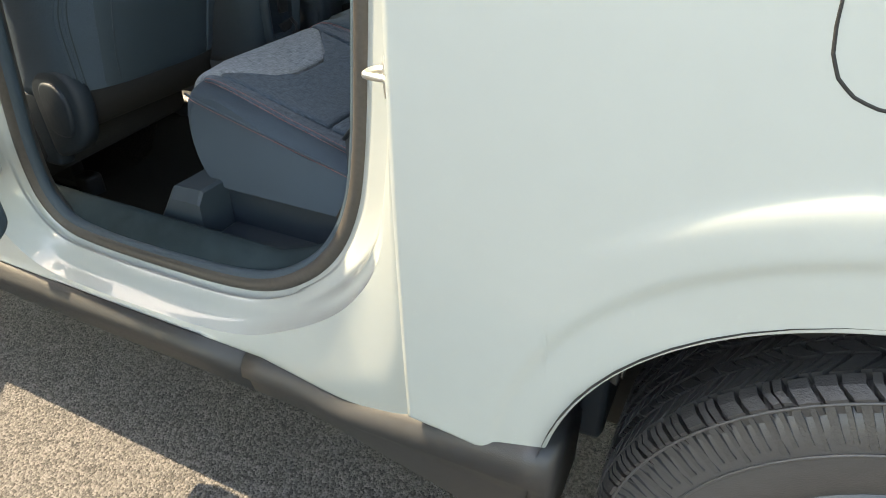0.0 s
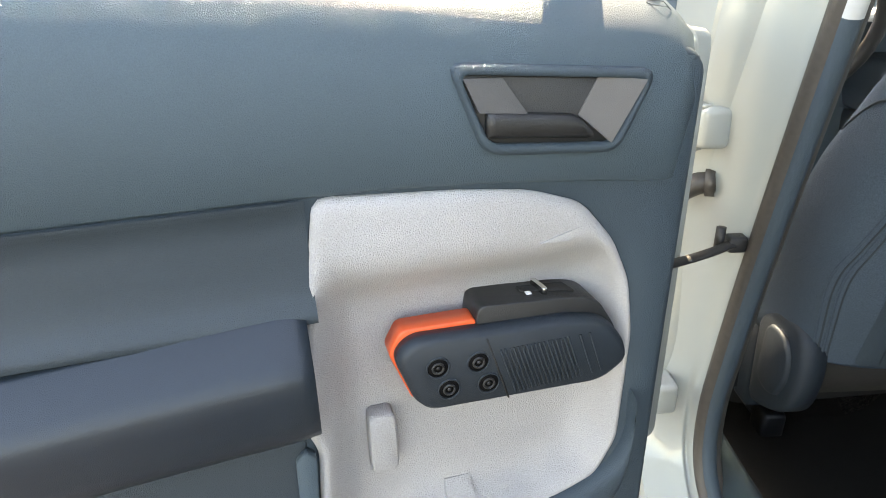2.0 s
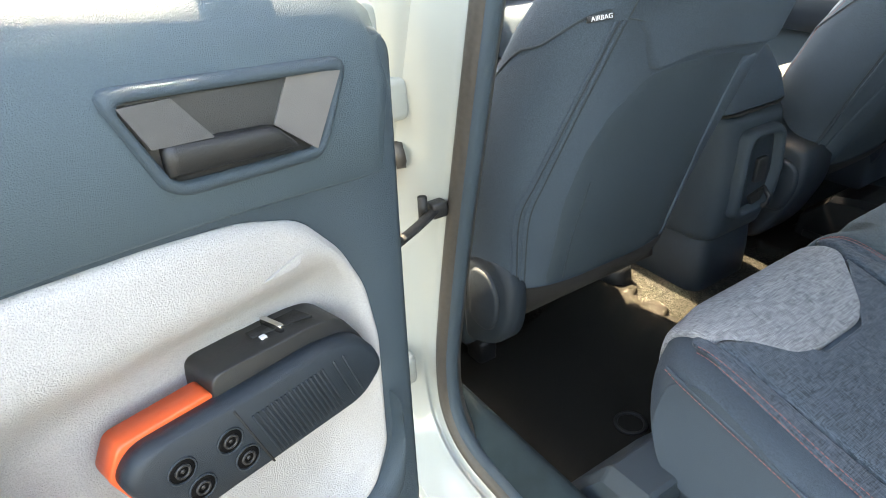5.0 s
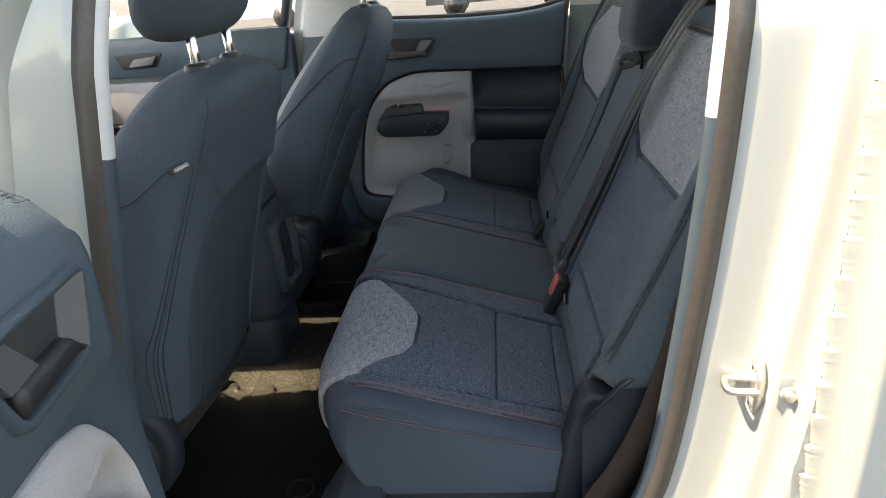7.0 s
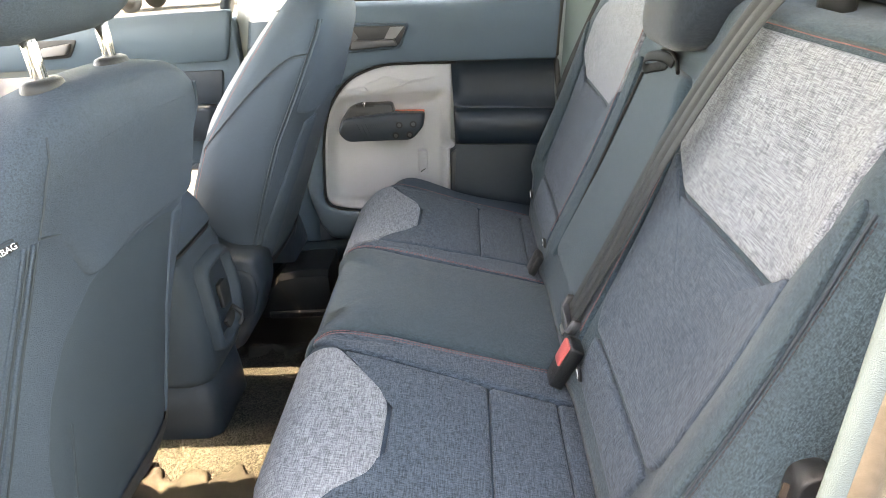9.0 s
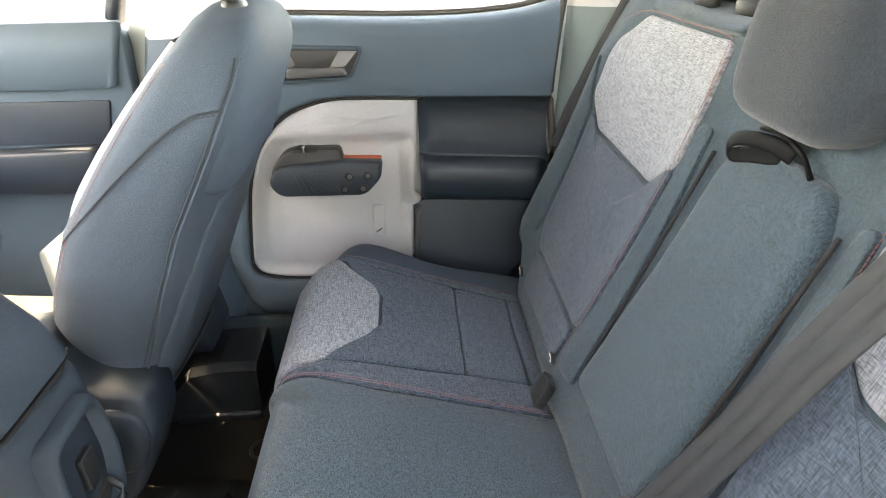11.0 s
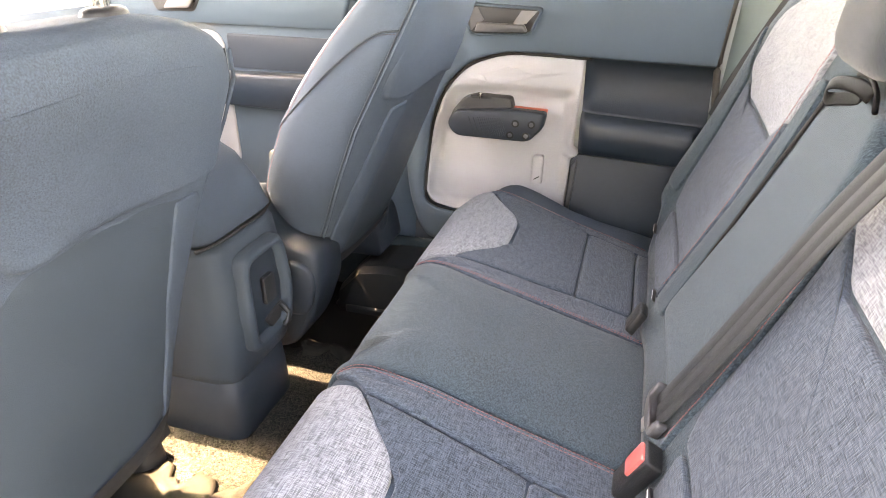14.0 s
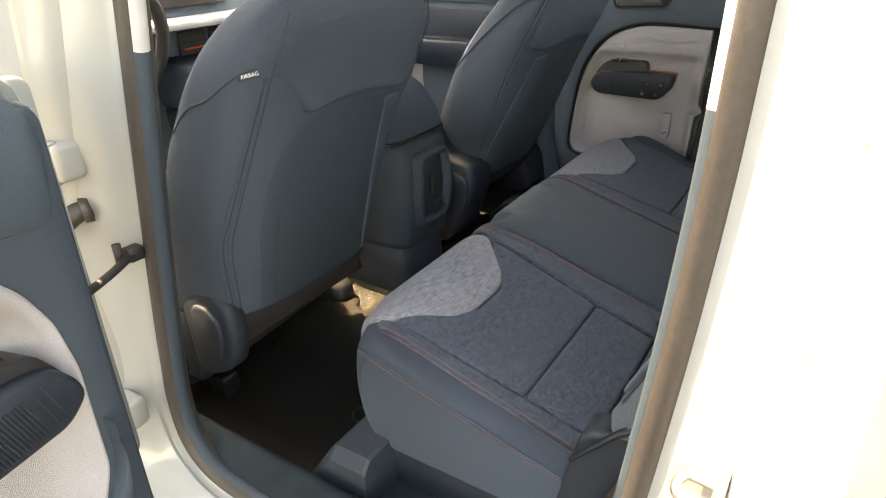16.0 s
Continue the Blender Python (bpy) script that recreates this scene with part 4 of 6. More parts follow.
            stitches("flank_thread", [p + Vector((0, side * k * 0.0012, -0.004)) for p in arc], STITCH_D, st)
    # curved seam over the wing and the tag
    wing = []
    for q in np.linspace(0, 1, 30):
        z = 1.035 - 0.10 * q ** 2.0
        xr, xf, hw, co = sb(z)
        ang = math.radians(52 + 55 * q)
        c, s = math.cos(ang), math.sin(ang)
        wing.append(((xr + xf) / 2 + (xr - xf) / 2 * math.copysign(abs(c) ** 0.55, c), side * (FS_Y + co + hw * s ** 0.62), z))
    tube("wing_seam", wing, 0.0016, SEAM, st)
    # sewn-in tag on the outboard wing
    if side < 0:
        tagp = Vector(rear(0.210, 1.022))
        tg = part("tag", loft([[tagp + Vector((-0.004 + 0.010 * k, -0.015 + 0.030 * k, 0.004 + 0.003 * k)) + v for v in (Vector((0, -0.001, -0.0035)), Vector((0.003, -0.002, -0.003)), Vector((0.003, -0.002, 0.003)), Vector((0, -0.001, 0.0035)))] for k in np.linspace(0, 1, 6)]), BLACKP, st, "black sewn-in cloth tag")
        cu = bpy.data.curves.new("tag_text", 'FONT')
        cu.body, cu.size, cu.align_x, cu.align_y, cu.extrude = "AIRBAG", 0.0076, 'CENTER', 'CENTER', 0.0002
        tmp = bpy.data.objects.new("tag_text", cu)
        me = bpy.data.meshes.new_from_object(tmp)
        me.materials.append(WHITE)
        tx = new("tag_text", me)
        tx.parent, tx.matrix_parent_inverse = tg, Matrix.Identity(4)
        xa = Vector((0.010, 0.030, 0.003)).normalized()
        na = Vector((0.75, -0.62, 0.1))
        na = (na - xa * na.dot(xa)).normalized()
        ya = na.cross(xa)
        m3 = Matrix((xa, ya, na)).transposed().to_4x4()
        tx.matrix_basis = Matrix.Translation(tagp + Vector((0.001, 0.0, 0.0055)) + na * 0.0040) @ m3
        bpy.data.objects.remove(tmp)
    # seat base
    rings = []
    for x in np.linspace(-1.10, -0.64, 16):
        z0 = 0.60 - 0.05 * (x + 1.1) / 0.55
        e = 0.03 * max(0, 1 - min(x + 1.10, -0.64 - x) / 0.05)
        rings.append([(x, side * (FS_Y + a), z) for a, z in ((-0.150 + e, 0.42 + e), (-0.160 + e, 0.46), (-0.160 + e, z0 - 0.02 - e), (-0.145 + e, z0 + 0.02 - e), (-0.11, z0 - e), (0.15, z0 - e), (0.22 - e, z0 + 0.02 - e), (0.255 - e, z0 - 0.02 - e), (0.26 - e, 0.46), (0.24 - e, 0.40 + e))])
    part("seat_cushion", loft(rings), LINER, st, "black underside of the seat")
    # brown underside skirt behind the seat back
    part("rear_skirt", loft([[Vector(rear(y, 0.612)) + Vector((0.004, 0, 0)), Vector(rear(y, 0.600)) + Vector((0.006, 0, 0)), Vector(rear(y, 0.578)) + Vector((0.001, 0, 0)), (-0.535, side * (FS_Y + y), 0.535), (-0.60, side * (FS_Y + y), 0.505)] for y in np.linspace(-0.142, 0.215, 24)], False, False), FELT, st, "dusty dark skirt under the seat back")
    # inboard plastic shield
    if side > 0:
        T = lambda u, v, o: (u, side * (FS_Y - 0.175 - o), v)
        isd = part("inner_shield", prism(fillet([(-0.468, 0.668), (-0.545, 0.684), (-0.595, 0.762), (-0.80, 0.74), (-0.80, 0.44), (-0.545, 0.44), (-0.500, 0.50), (-0.462, 0.60)], [0.02, 0.03, 0.02, 0.02, 0.01, 0.03, 0.03, 0.03]), T, -0.05, 0.048, 0.014), TRIM_DK, st, "dark plastic inboard seat shield")
        part("shield_boss", prism(fillet([(-0.476, 0.640), (-0.535, 0.655), (-0.560, 0.60), (-0.540, 0.53), (-0.495, 0.53), (-0.472, 0.59)], 0.025), T, 0.04, 0.056, 0.008), TRIM_DK, isd)
    # recliner cover outboard
    T = lambda u, v, o: (-0.545 + u, side * (FS_Y + 0.205 + o), 0.56 + v)
    rc = part("recliner_cover", prism(fillet([(-0.075, -0.10), (0.0, -0.07), (0.034, -0.035), (0.046, 0.02), (0.040, 0.070), (0.012, 0.098), (-0.045, 0.100), (-0.09, 0.06)], 0.026), T, 0.0, 0.035, 0.012), TRIM_DK, st, "dark plastic recliner cover")
    part("recliner_bezel", prism(fillet([(-0.052, -0.035), (0.0, -0.042), (0.022, 0.0), (0.020, 0.045), (-0.004, 0.072), (-0.050, 0.068)], 0.022), T, 0.03, 0.043, 0.006), TRIM_DK, rc)
    # added block beside the seat; the far one keeps sun off the floor duct
    part("added_side_block", prism(fillet([(-0.505, 0.46), (-0.52, 0.55), (-0.64, 0.72), (-0.80, 0.72), (-0.80, 0.46)], 0.02), lambda u, v, o: (u, side * o, v), 0.545, 0.69, 0.008) if side > 0 else block((-0.80, side * 0.60, 0.44), (-0.62, side * 0.56, 0.60), 0.01), TRIM_DK, st, "dark block added beside the seat base")
    for k in (-0.13, 0.2):
        tube("seat_rail", [(-1.1, side * FS_Y + k, FLOOR + 0.03), (-0.70, side * FS_Y + k, FLOOR + 0.03)], 0.018, BLACKP, st)
        part("rail_end", block((-0.74, side * FS_Y + k - 0.022, FLOOR), (-0.69, side * FS_Y + k + 0.022, FLOOR + 0.06), 0.008), BLACKP, st)
        part("seat_leg", block((-0.95, side * FS_Y + k - 0.015, FLOOR + 0.03), (-0.74, side * FS_Y + k + 0.015, 0.47), 0.004), BLACKP, st)
    return st


front_seat("front_seat", -1, SEATBACK)
front_seat("front_seat", 1, SEATBACK_FAR)
headrest("headrest", -0.37, 1.172, SOFT, x=-0.405, sleeve=-0.047)
headrest("headrest", 0.37, 1.206, SOFT, x=-0.295, sleeve=-0.047)


# ---- trims beside and under the bench ----
def build_bench_trims():
    sh = thing("seat_side_shield", "dark slate plastic shield beside the bench", "seat trim", at=(0.15, -0.6, 0.43))
    T = lambda u, v, o: (u, -0.585 - o, v)
    part("shield", prism(fillet([(0.074, 0.42), (0.086, 0.500), (0.102, 0.599), (0.118, 0.664), (0.132, 0.676), (0.182, 0.672), (0.187, 0.660), (0.170, 0.615), (0.140, 0.532), (0.124, 0.498), (0.110, 0.42)], 0.010), T, -0.02, 0.022, 0.008), TRIM_DK, sh)
    bx = thing("under_seat_trim", "slate plastic storage box front under the bench", "seat trim", at=(-0.2, -0.56, FLOOR))
    part("step_block", loft([[(x, -0.655, 0.36), (x, -0.655, z - 0.02), (x, -0.640, z), (x, -0.50, z), (x, -0.50, 0.36)] for x, z in ((-0.322, 0.39), (-0.312, 0.41), (-0.252, 0.498), (-0.246, 0.502), (-0.188, 0.504), (-0.182, 0.50))]), TRIM_MD, bx, smooth=False)
    part("under_panel", block((-0.20, -0.582, FLOOR), (0.14, 0.60, 0.49), 0.008), TRIM_DK, bx)
    part("outer_ledge", block((-0.185, -0.66, 0.32), (0.20, -0.56, 0.415), 0.01), TRIM_DK, bx)
    q = thing("quarter_lining", "dark slate moulded lining beside the backrest", "lining", at=(0.22, -0.64, 0.5))
    part("lining", loft([[(x, -0.636, z0), (x, -0.634, z1)] for x, z0, z1 in ((0.12, 0.40, 0.66), (0.17, 0.40, 0.72), (0.21, 0.40, 0.75), (0.36, 0.40, 0.78))], False, False), TRIM_DK, q)
    tube("lining_edge", [(0.12, -0.6375, 0.655), (0.17, -0.6375, 0.715), (0.21, -0.6375, 0.745)], 0.003, TRIM_DK, q)
    a = thing("lap_belt", "dark brown webbing lap belt hanging from its anchor", "seat belt", at=(0.2, -0.66, 0.45))
    rings = []
    for x, z in spline([(0.243, 0.835), (0.238, 0.800), (0.224, 0.735), (0.205, 0.670), (0.176, 0.600), (0.135, 0.53)], 16):
        rings.append([(x - 0.023, -0.6655, z + 0.009), (x + 0.023, -0.6675, z - 0.009), (x + 0.023, -0.6650, z - 0.009), (x - 0.023, -0.6630, z + 0.009)])
    part("webbing", loft(rings), BELT_BR, a)
    part("anchor", prism(fillet([(0.222, 0.825), (0.256, 0.818), (0.264, 0.842), (0.248, 0.862), (0.226, 0.856)], 0.010), lambda u, v, o: (u, -0.667 - o, v), -0.012, 0.010, 0.003), BLACKP, a, "black plastic belt anchor")


build_bench_trims()


# ---- centre belt and buckles ----
def build_belts():
    bl = thing("seat_belt", "dark grey webbing seat belt across the backrest", "seat belt", at=(0.14, -0.15, 0.62))
    path = spline([(0.142, -0.135, 0.655), (0.155, -0.150, 0.685), (0.205, -0.185, 0.82), (0.258, -0.222, 0.97), (0.312, -0.258, 1.095), (0.352, -0.285, 1.165), (0.40, -0.31, 1.21), (0.45, -0.33, 1.24)], 60)
    rings = []
    for i, p in enumerate(path):
        p = Vector(p)
        a, b = Vector(path[max(0, i - 1)]), Vector(path[min(59, i + 1)])
        t = (b - a).normalized()
        n = Vector((-0.90, -0.15, 0.40))
        s = t.cross(n).normalized()
        n = s.cross(t).normalized()
        p = p + n * 0.012
        rings.append([p + s * w + n * h for w, h in ((-0.024, 0.0), (-0.022, 0.001), (-0.010, 0.0012), (-0.0095, 0.0002), (-0.0075, 0.0002), (-0.007, 0.0012), (0.007, 0.0012), (0.0075, 0.0002), (0.0095, 0.0002), (0.010, 0.0012), (0.022, 0.001), (0.024, 0.0), (0.0, -0.0012))])
    part("webbing", loft(rings[2:]), BELT, bl)
    c, t = Vector(path[2]), (Vector(path[7]) - Vector(path[2])).normalized()
    s = t.cross(Vector((-0.90, -0.15, 0.40))).normalized()
    n = s.cross(t).normalized()
    c = c + n * 0.012
    T = lambda u, v, o: tuple(c + s * (u * 0.88) + t * (v * 0.85) + n * o)
    tg = part("tongue", prism([(-0.036, 0.020), (-0.037, -0.010), (-0.030, -0.017), (-0.012, -0.024), (0.012, -0.024), (0.030, -0.017), (0.037, -0.010), (0.036, 0.020), (0.028, 0.020), (0.026, -0.004), (-0.026, -0.004), (-0.028, 0.020)], T, -0.004, 0.008, 0.003), DGREY, bl, "worn grey plastic tongue")
    part("blade", prism(fillet([(-0.011, -0.044), (0.011, -0.044), (0.011, -0.020), (-0.011, -0.020)], 0.003), T, 0.001, 0.003, 0.0006), STEEL, tg, "bare steel blade")
    sb = thing("seat_belt", "dark webbing shoulder belt hanging beside the far seat", "seat belt", at=(0.33, 0.66, 1.05))
    rings = []
    for x, z in spline([(0.46, 1.34), (0.40, 1.20), (0.362, 1.125), (0.323, 1.048), (0.288, 0.975), (0.255, 0.90), (0.235, 0.84)], 24):
        rings.append([(x - 0.019, 0.648, z + 0.010), (x, 0.6465, z), (x + 0.019, 0.648, z - 0.010), (x + 0.019, 0.6505, z - 0.010), (x - 0.019, 0.6505, z + 0.010)])
    part("webbing", loft(rings), BELT, sb)
    bk = thing("belt_buckle", "black belt buckle with a red release button", "buckle", "belt buckles", at=(0.12, -0.2, 0.60))
    T = lambda u, v, o: (0.125 + 0.35 * v - o * 0.85, -0.200 + u - 0.30 * v, 0.632 + v + o * 0.45)
    part("housing", prism(fillet([(-0.019, -0.055), (0.019, -0.055), (0.021, 0.035), (-0.021, 0.035)], 0.006), T, -0.012, 0.010, 0.004), BLACKP, bk)
    part("button", prism(fillet([(-0.014, -0.012), (0.014, -0.012), (0.015, 0.032), (-0.015, 0.032)], 0.004), T, 0.008, 0.014, 0.002), RED, bk, "red release button")
    bk = thing("belt_buckle", "black belt buckle tucked between the seats", "buckle", "belt buckles", at=(0.12, 0.16, 0.60))
    T2 = lambda u, v, o: (0.115 + 0.5 * v - o * 0.75, 0.165 + u, 0.628 + v + o * 0.6)
    part("housing", prism(fillet([(-0.022, -0.03), (0.014, -0.03), (0.014, 0.012), (-0.022, 0.012)], 0.005), T2, -0.010, 0.006, 0.003), BLACKP, bk)
    # child seat anchor tags
    for y, x in ((0.507, 0.140), (0.217, 0.140), (-0.245, 0.140)):
        a = thing("anchor_tag", "small white round anchor tag in the seat bite", "tag", "anchor tags", at=(x, y, 0.62))
        T3 = lambda u, v, o: (x - o * 0.9, y + u, 0.634 + v + o * 0.4)
        part("tag", disc(T3, 0, 0, 0.011, 0.0, 0.006), BLACKP, a)
        part("print", prism([(0.0075 * math.cos(k), 0.0075 * math.sin(k)) for k in np.linspace(0, 2 * math.pi, 16, endpoint=False)], T3, 0.005, 0.0068, 0.0004), WHITE, a)
        part("print_mark", prism([(-0.003, -0.004), (0.002, -0.004), (0.004, 0.003), (-0.002, 0.002)], T3, 0.0066, 0.0076, 0.0003), BLACKP, a)


build_belts()


# ---- rear doors ----
HX, HY = -0.46, 0.829
_a = radians(-75)
_ca, _sa = math.cos(_a), math.sin(_a)


def near_door(u, v, z):
    return HX + _ca * u - _sa * v, -HY + _sa * u + _ca * v, z


def rear_door(name, T):
    sg = 1
    d = thing(name, "open rear door with slate trim and pale grey insert", "car door", "rear doors", at=T(0.35, 0.06, 0.45))
    V = 0.118

    def P(v0):
        return lambda u, z: T(u, v0, z)

    def Q(u, z, a):
        return T(u, a, z)
    # outer shell, inner steel and the window frame
    outl = fillet([(0.06, 0.54), (0.11, 0.525), (0.21, 0.517), (0.36, 0.50), (0.39, 0.484), (0.44, 0.480), (0.58, 0.530), (0.692, 0.645), (0.728, 0.80), (0.74, 1.10), (0.055, 1.085)], 0.03)
    part("shell", prism(outl, Q, -0.02, 0.075, 0.006), PAINT, d, "pale painted door shell")
    # edge added to narrow the hinge gap and keep sun off the sill
    part("hinge_edge", prism(fillet([(0.002, 0.55), (0.075, 0.54), (0.075, 1.08), (0.002, 1.07)], 0.012), Q, -0.02, 0.022, 0.006), PAINT, d, "pale painted hinge edge of the door")
    fr = [(0.160, 1.09), (0.185, 1.28), (0.23, 1.47), (0.34, 1.545), (0.55, 1.52), (0.68, 1.44), (0.715, 1.30), (0.72, 1.10)]
    rings = []
    for (u, z), (u2, z2) in zip(spline(fr, 50), [(u + (0.40 - u) * 0.13, z + (1.25 - z) * 0.13) for u, z in spline(fr, 50)]):
        rings.append([T(u, 0.03, z), T(u, 0.075, z), T(u2, 0.075, z2), T(u2, 0.03, z2)])
    part("window_frame", loft(rings, True, True), TRIM_DK, d, "dark window frame")
    g = part("window_pane", prism([(0.175, 1.08), (0.20, 1.28), (0.25, 1.46), (0.36, 1.50), (0.55, 1.49), (0.67, 1.40), (0.70, 1.08)], Q, 0.048, 0.052, 0.0005), GLASS, d, "clear side window", smooth=False)
    g.visible_shadow = False
    # trim board
    base = fillet([(0.082, 0.53), (0.105, 0.515), (0.20, 0.508), (0.355, 0.492), (0.385, 0.475), (0.44, 0.470), (0.585, 0.52), (0.70, 0.64), (0.735, 0.80), (0.74, 1.075), (0.58, 1.098), (0.30, 1.092), (0.10, 1.075), (0.078, 1.06)], 0.016)
    part("trim_back", prism(base, Q, 0.07, 0.074, 0.001), TRIM, d)
    # padded top ledge
    rings = []
    for u in np.linspace(0.085, 0.738, 30):
        zt = 1.075 + 0.028 * math.sin(min(1, (u - 0.08) / 0.35) * math.pi / 2) + 0.035 * max(0, (u - 0.25) / 0.5)
        e = max(0, 1 - (u - 0.085) / 0.03) * 0.02
        rings.append([T(u, 0.050, zt - 0.03), T(u, 0.052, zt + 0.030 - e), T(u, 0.060, zt + 0.040 - e), T(u, 0.078, zt + 0.036 - e), T(u, 0.100, zt + 0.022 - e), T(u, 0.116 - e * 0.5, zt + 0.006 - e), T(u, 0.125 - e * 0.6, zt - 0.014), T(u, 0.129 - e * 0.6, zt - 0.05), T(u, 0.124 - e * 0.6, zt - 0.12 - 0.035 * max(0, (u - 0.25) / 0.5)), T(u, 0.110, zt - 0.13 - 0.035 * max(0, (u - 0.25) / 0.5))])
    part("upper_pad", loft(rings, True, True), TRIM, d, "grained slate upper trim")
    # faint printed notice on the ledge, too small to read
    def ledge(u, w, o):
        zt = 1.075 + 0.028 * math.sin(min(1, (u - 0.08) / 0.35) * math.pi / 2) + 0.035 * max(0, (u - 0.25) / 0.5)
        e = max(0, 1 - (u - 0.085) / 0.03) * 0.02
        return T(u, 0.078 + w + o * 0.5, zt + 0.036 - 0.636 * w - e + o * 0.86)
    rnd = random.Random(8)
    for k in range(4):
        u0 = 0.150 - rnd.uniform(0, 0.006)
        for i in range(4):
            ln = rnd.uniform(0.004, 0.011)
            part("print_mark", prism([(u0 - ln, 0.003 + 0.0035 * k), (u0, 0.003 + 0.0035 * k), (u0, 0.005 + 0.0035 * k), (u0 - ln, 0.005 + 0.0035 * k)], ledge, -0.0004, 0.00012, 0.00005), TRIM_BD, d)
            u0 -= ln + 0.002
    tube("print_ring", [ledge(0.121 + 0.012 * math.cos(a), 0.020 + 0.003 * math.sin(a), 0.0003) for a in np.linspace(0, 2 * math.pi, 24, endpoint=False)], 0.0003, TRIM_BD, d, True, 6)
    # insert: its upper band stands out, the field below is sunk
    ins = fillet([(0.421, 0.978), (0.436, 0.885), (0.452, 0.765), (0.440, 0.737), (0.450, 0.60), (0.44, 0.560), (0.395, 0.560), (0.365, 0.590), (0.21, 0.597), (0.150, 0.620), (0.128, 0.665), (0.125, 0.80), (0.135, 0.86), (0.156, 0.905), (0.19, 0.945), (0.238, 0.962), (0.30, 0.970)], 0.012)
    DEEP = 0.038

    def sunk(u, z, a):
        k = max(0, min(1, (0.918 - z) / 0.06))
        k = k * k * (3 - 2 * k)
        e = max(0, min(1, a / 0.028))
        e = e * e * (3 - 2 * e)
        if u > 0.40:
            e *= max(0.15, 1 - (u - 0.40) / 0.04)
        return 0.006 * min(1, a / 0.006) - (DEEP + 0.006) * k * e
    pad("insert", ins, P(V + 0.001), sunk, INSERT, d, 0.010, 0.012, 170, "pale grey textured door insert", flip=-sg, fr=(0.12, 0.22, 0.32, 0.42, 0.52, 0.62, 0.72, 0.82, 0.92, 0.999))
    VB = V - DEEP
    # trim face round the insert
    cu, cz = 0.29, 0.77
    bp = even(base + [base[0]], 400, True)
    ba = np.array([math.atan2(z - cz, u - cu) for u, z in bp])
    br = np.array([math.hypot(z - cz, u - cu) for u, z in bp])
    order = np.argsort(ba)
    ba, br = np.r_[ba[order] - 2 * math.pi, ba[order], ba[order] + 2 * math.pi], np.r_[br[order], br[order], br[order]]
    ip = even(ins + [ins[0]], 170, True)
    ia = np.array([math.atan2(z - cz, u - cu) for u, z in ip])
    ir = np.array([math.hypot(z - cz, u - cu) for u, z in ip])
    o2 = np.argsort(ia)
    ia, ir = np.r_[ia[o2] - 2 * math.pi, ia[o2], ia[o2] + 2 * math.pi], np.r_[ir[o2], ir[o2], ir[o2]]
    angs = np.sort(np.r_[np.linspace(-math.pi, math.pi, 160, endpoint=False), [math.atan2(z - cz, u - cu) for u, z in base]])
    rings = []
    for a in angs:
        r0, r1 = float(np.interp(a, ia, ir)), float(np.interp(a, ba, br))
        f = lambda r, v: T(cu + r * math.cos(a), v, cz + r * math.sin(a))
        rings.append([f(r0 - 0.002, VB - 0.005), f(r0 - 0.001, V - 0.003), f(r0 + 0.002, V), f((r0 + r1) / 2, V), f(r1 - 0.012, V), f(r1 - 0.004, V - 0.003), f(r1 - 0.0005, V - 0.010), f(r1, 0.072)])
    part("trim_board", loft(rings, False, False, True), TRIM_BD, d, "grained dark slate door trim")
    fac = [[(0.232, 0.914), (0.202, 0.913), (0.193, 0.925)]]
    for f in fac:
        part("facet", prism(f, Q, V + 0.004, V + 0.0078, 0.0003), INSERT, d, smooth=False)
    part("slot_plug", prism(fillet([(0.363, 0.675), (0.391, 0.675), (0.390, 0.744), (0.364, 0.744)], 0.008), Q, VB - 0.004, VB + 0.022, 0.004), INSERT, d)
    # map pocket edge with ribs
    part("pocket_rim", loft([[T(u, VB - 0.004, z + 0.004), T(u, V + 0.004, z + 0.008), T(u, V + 0.014, z + 0.004), T(u, V + 0.018, z - 0.006), T(u, V + 0.016, z - 0.035), T(u, V + 0.004, z - 0.070), T(u, V - 0.02, z - 0.082)] for u, z in spline([(0.118, 0.72), (0.120, 0.66), (0.146, 0.618), (0.21, 0.594), (0.30, 0.589), (0.365, 0.582), (0.392, 0.557), (0.44, 0.553), (0.456, 0.565), (0.462, 0.60)], 50)], False, False), TRIM_BD, d, "slate lower pocket edge")
    for u, z, w, hh in ((0.298, 0.578, 0.036, 0.050), (0.396, 0.550, 0.048, 0.066)):
        part("pocket_rib", loft([[T(u - w * 0.5, a, z), T(u + w * 0.5, a, z), T(u + w * 0.4, a, z + h2), T(u - w * 0.4, a, z + h2)] for a, h2 in ((VB - 0.01, hh), (VB + 0.004, hh), (V - 0.008, hh * 0.55), (V - 0.002, hh * 0.3), (V + 0.002, 0.006))]), INSERT, d, smooth=False)
    # door pull: bolted dark face, ribbed grip, switch pod on top and orange inlay
    VF = V + 0.018
    face = fillet([(0.368, 0.826), (0.352, 0.843), (0.20, 0.837), (0.160, 0.828), (0.138, 0.797), (0.135, 0.779), (0.160, 0.759), (0.338, 0.766), (0.350, 0.776)], [0.02, 0.02, 0.01, 0.03, 0.03, 0.03, 0.03, 0.02, 0.02])
    pull = part("door_pull", prism(face, Q, VF - 0.020, VF, 0.009), TRIM_DK, d, "dark moulded door pull")
    part("inlay", prism(fillet([(0.370, 0.824), (0.358, 0.846), (0.287, 0.845), (0.287, 0.77), (0.350, 0.77)], 0.006), Q, VF - 0.040, VF - 0.018, 0.002), ORANGE, pull, "bright orange inlay")
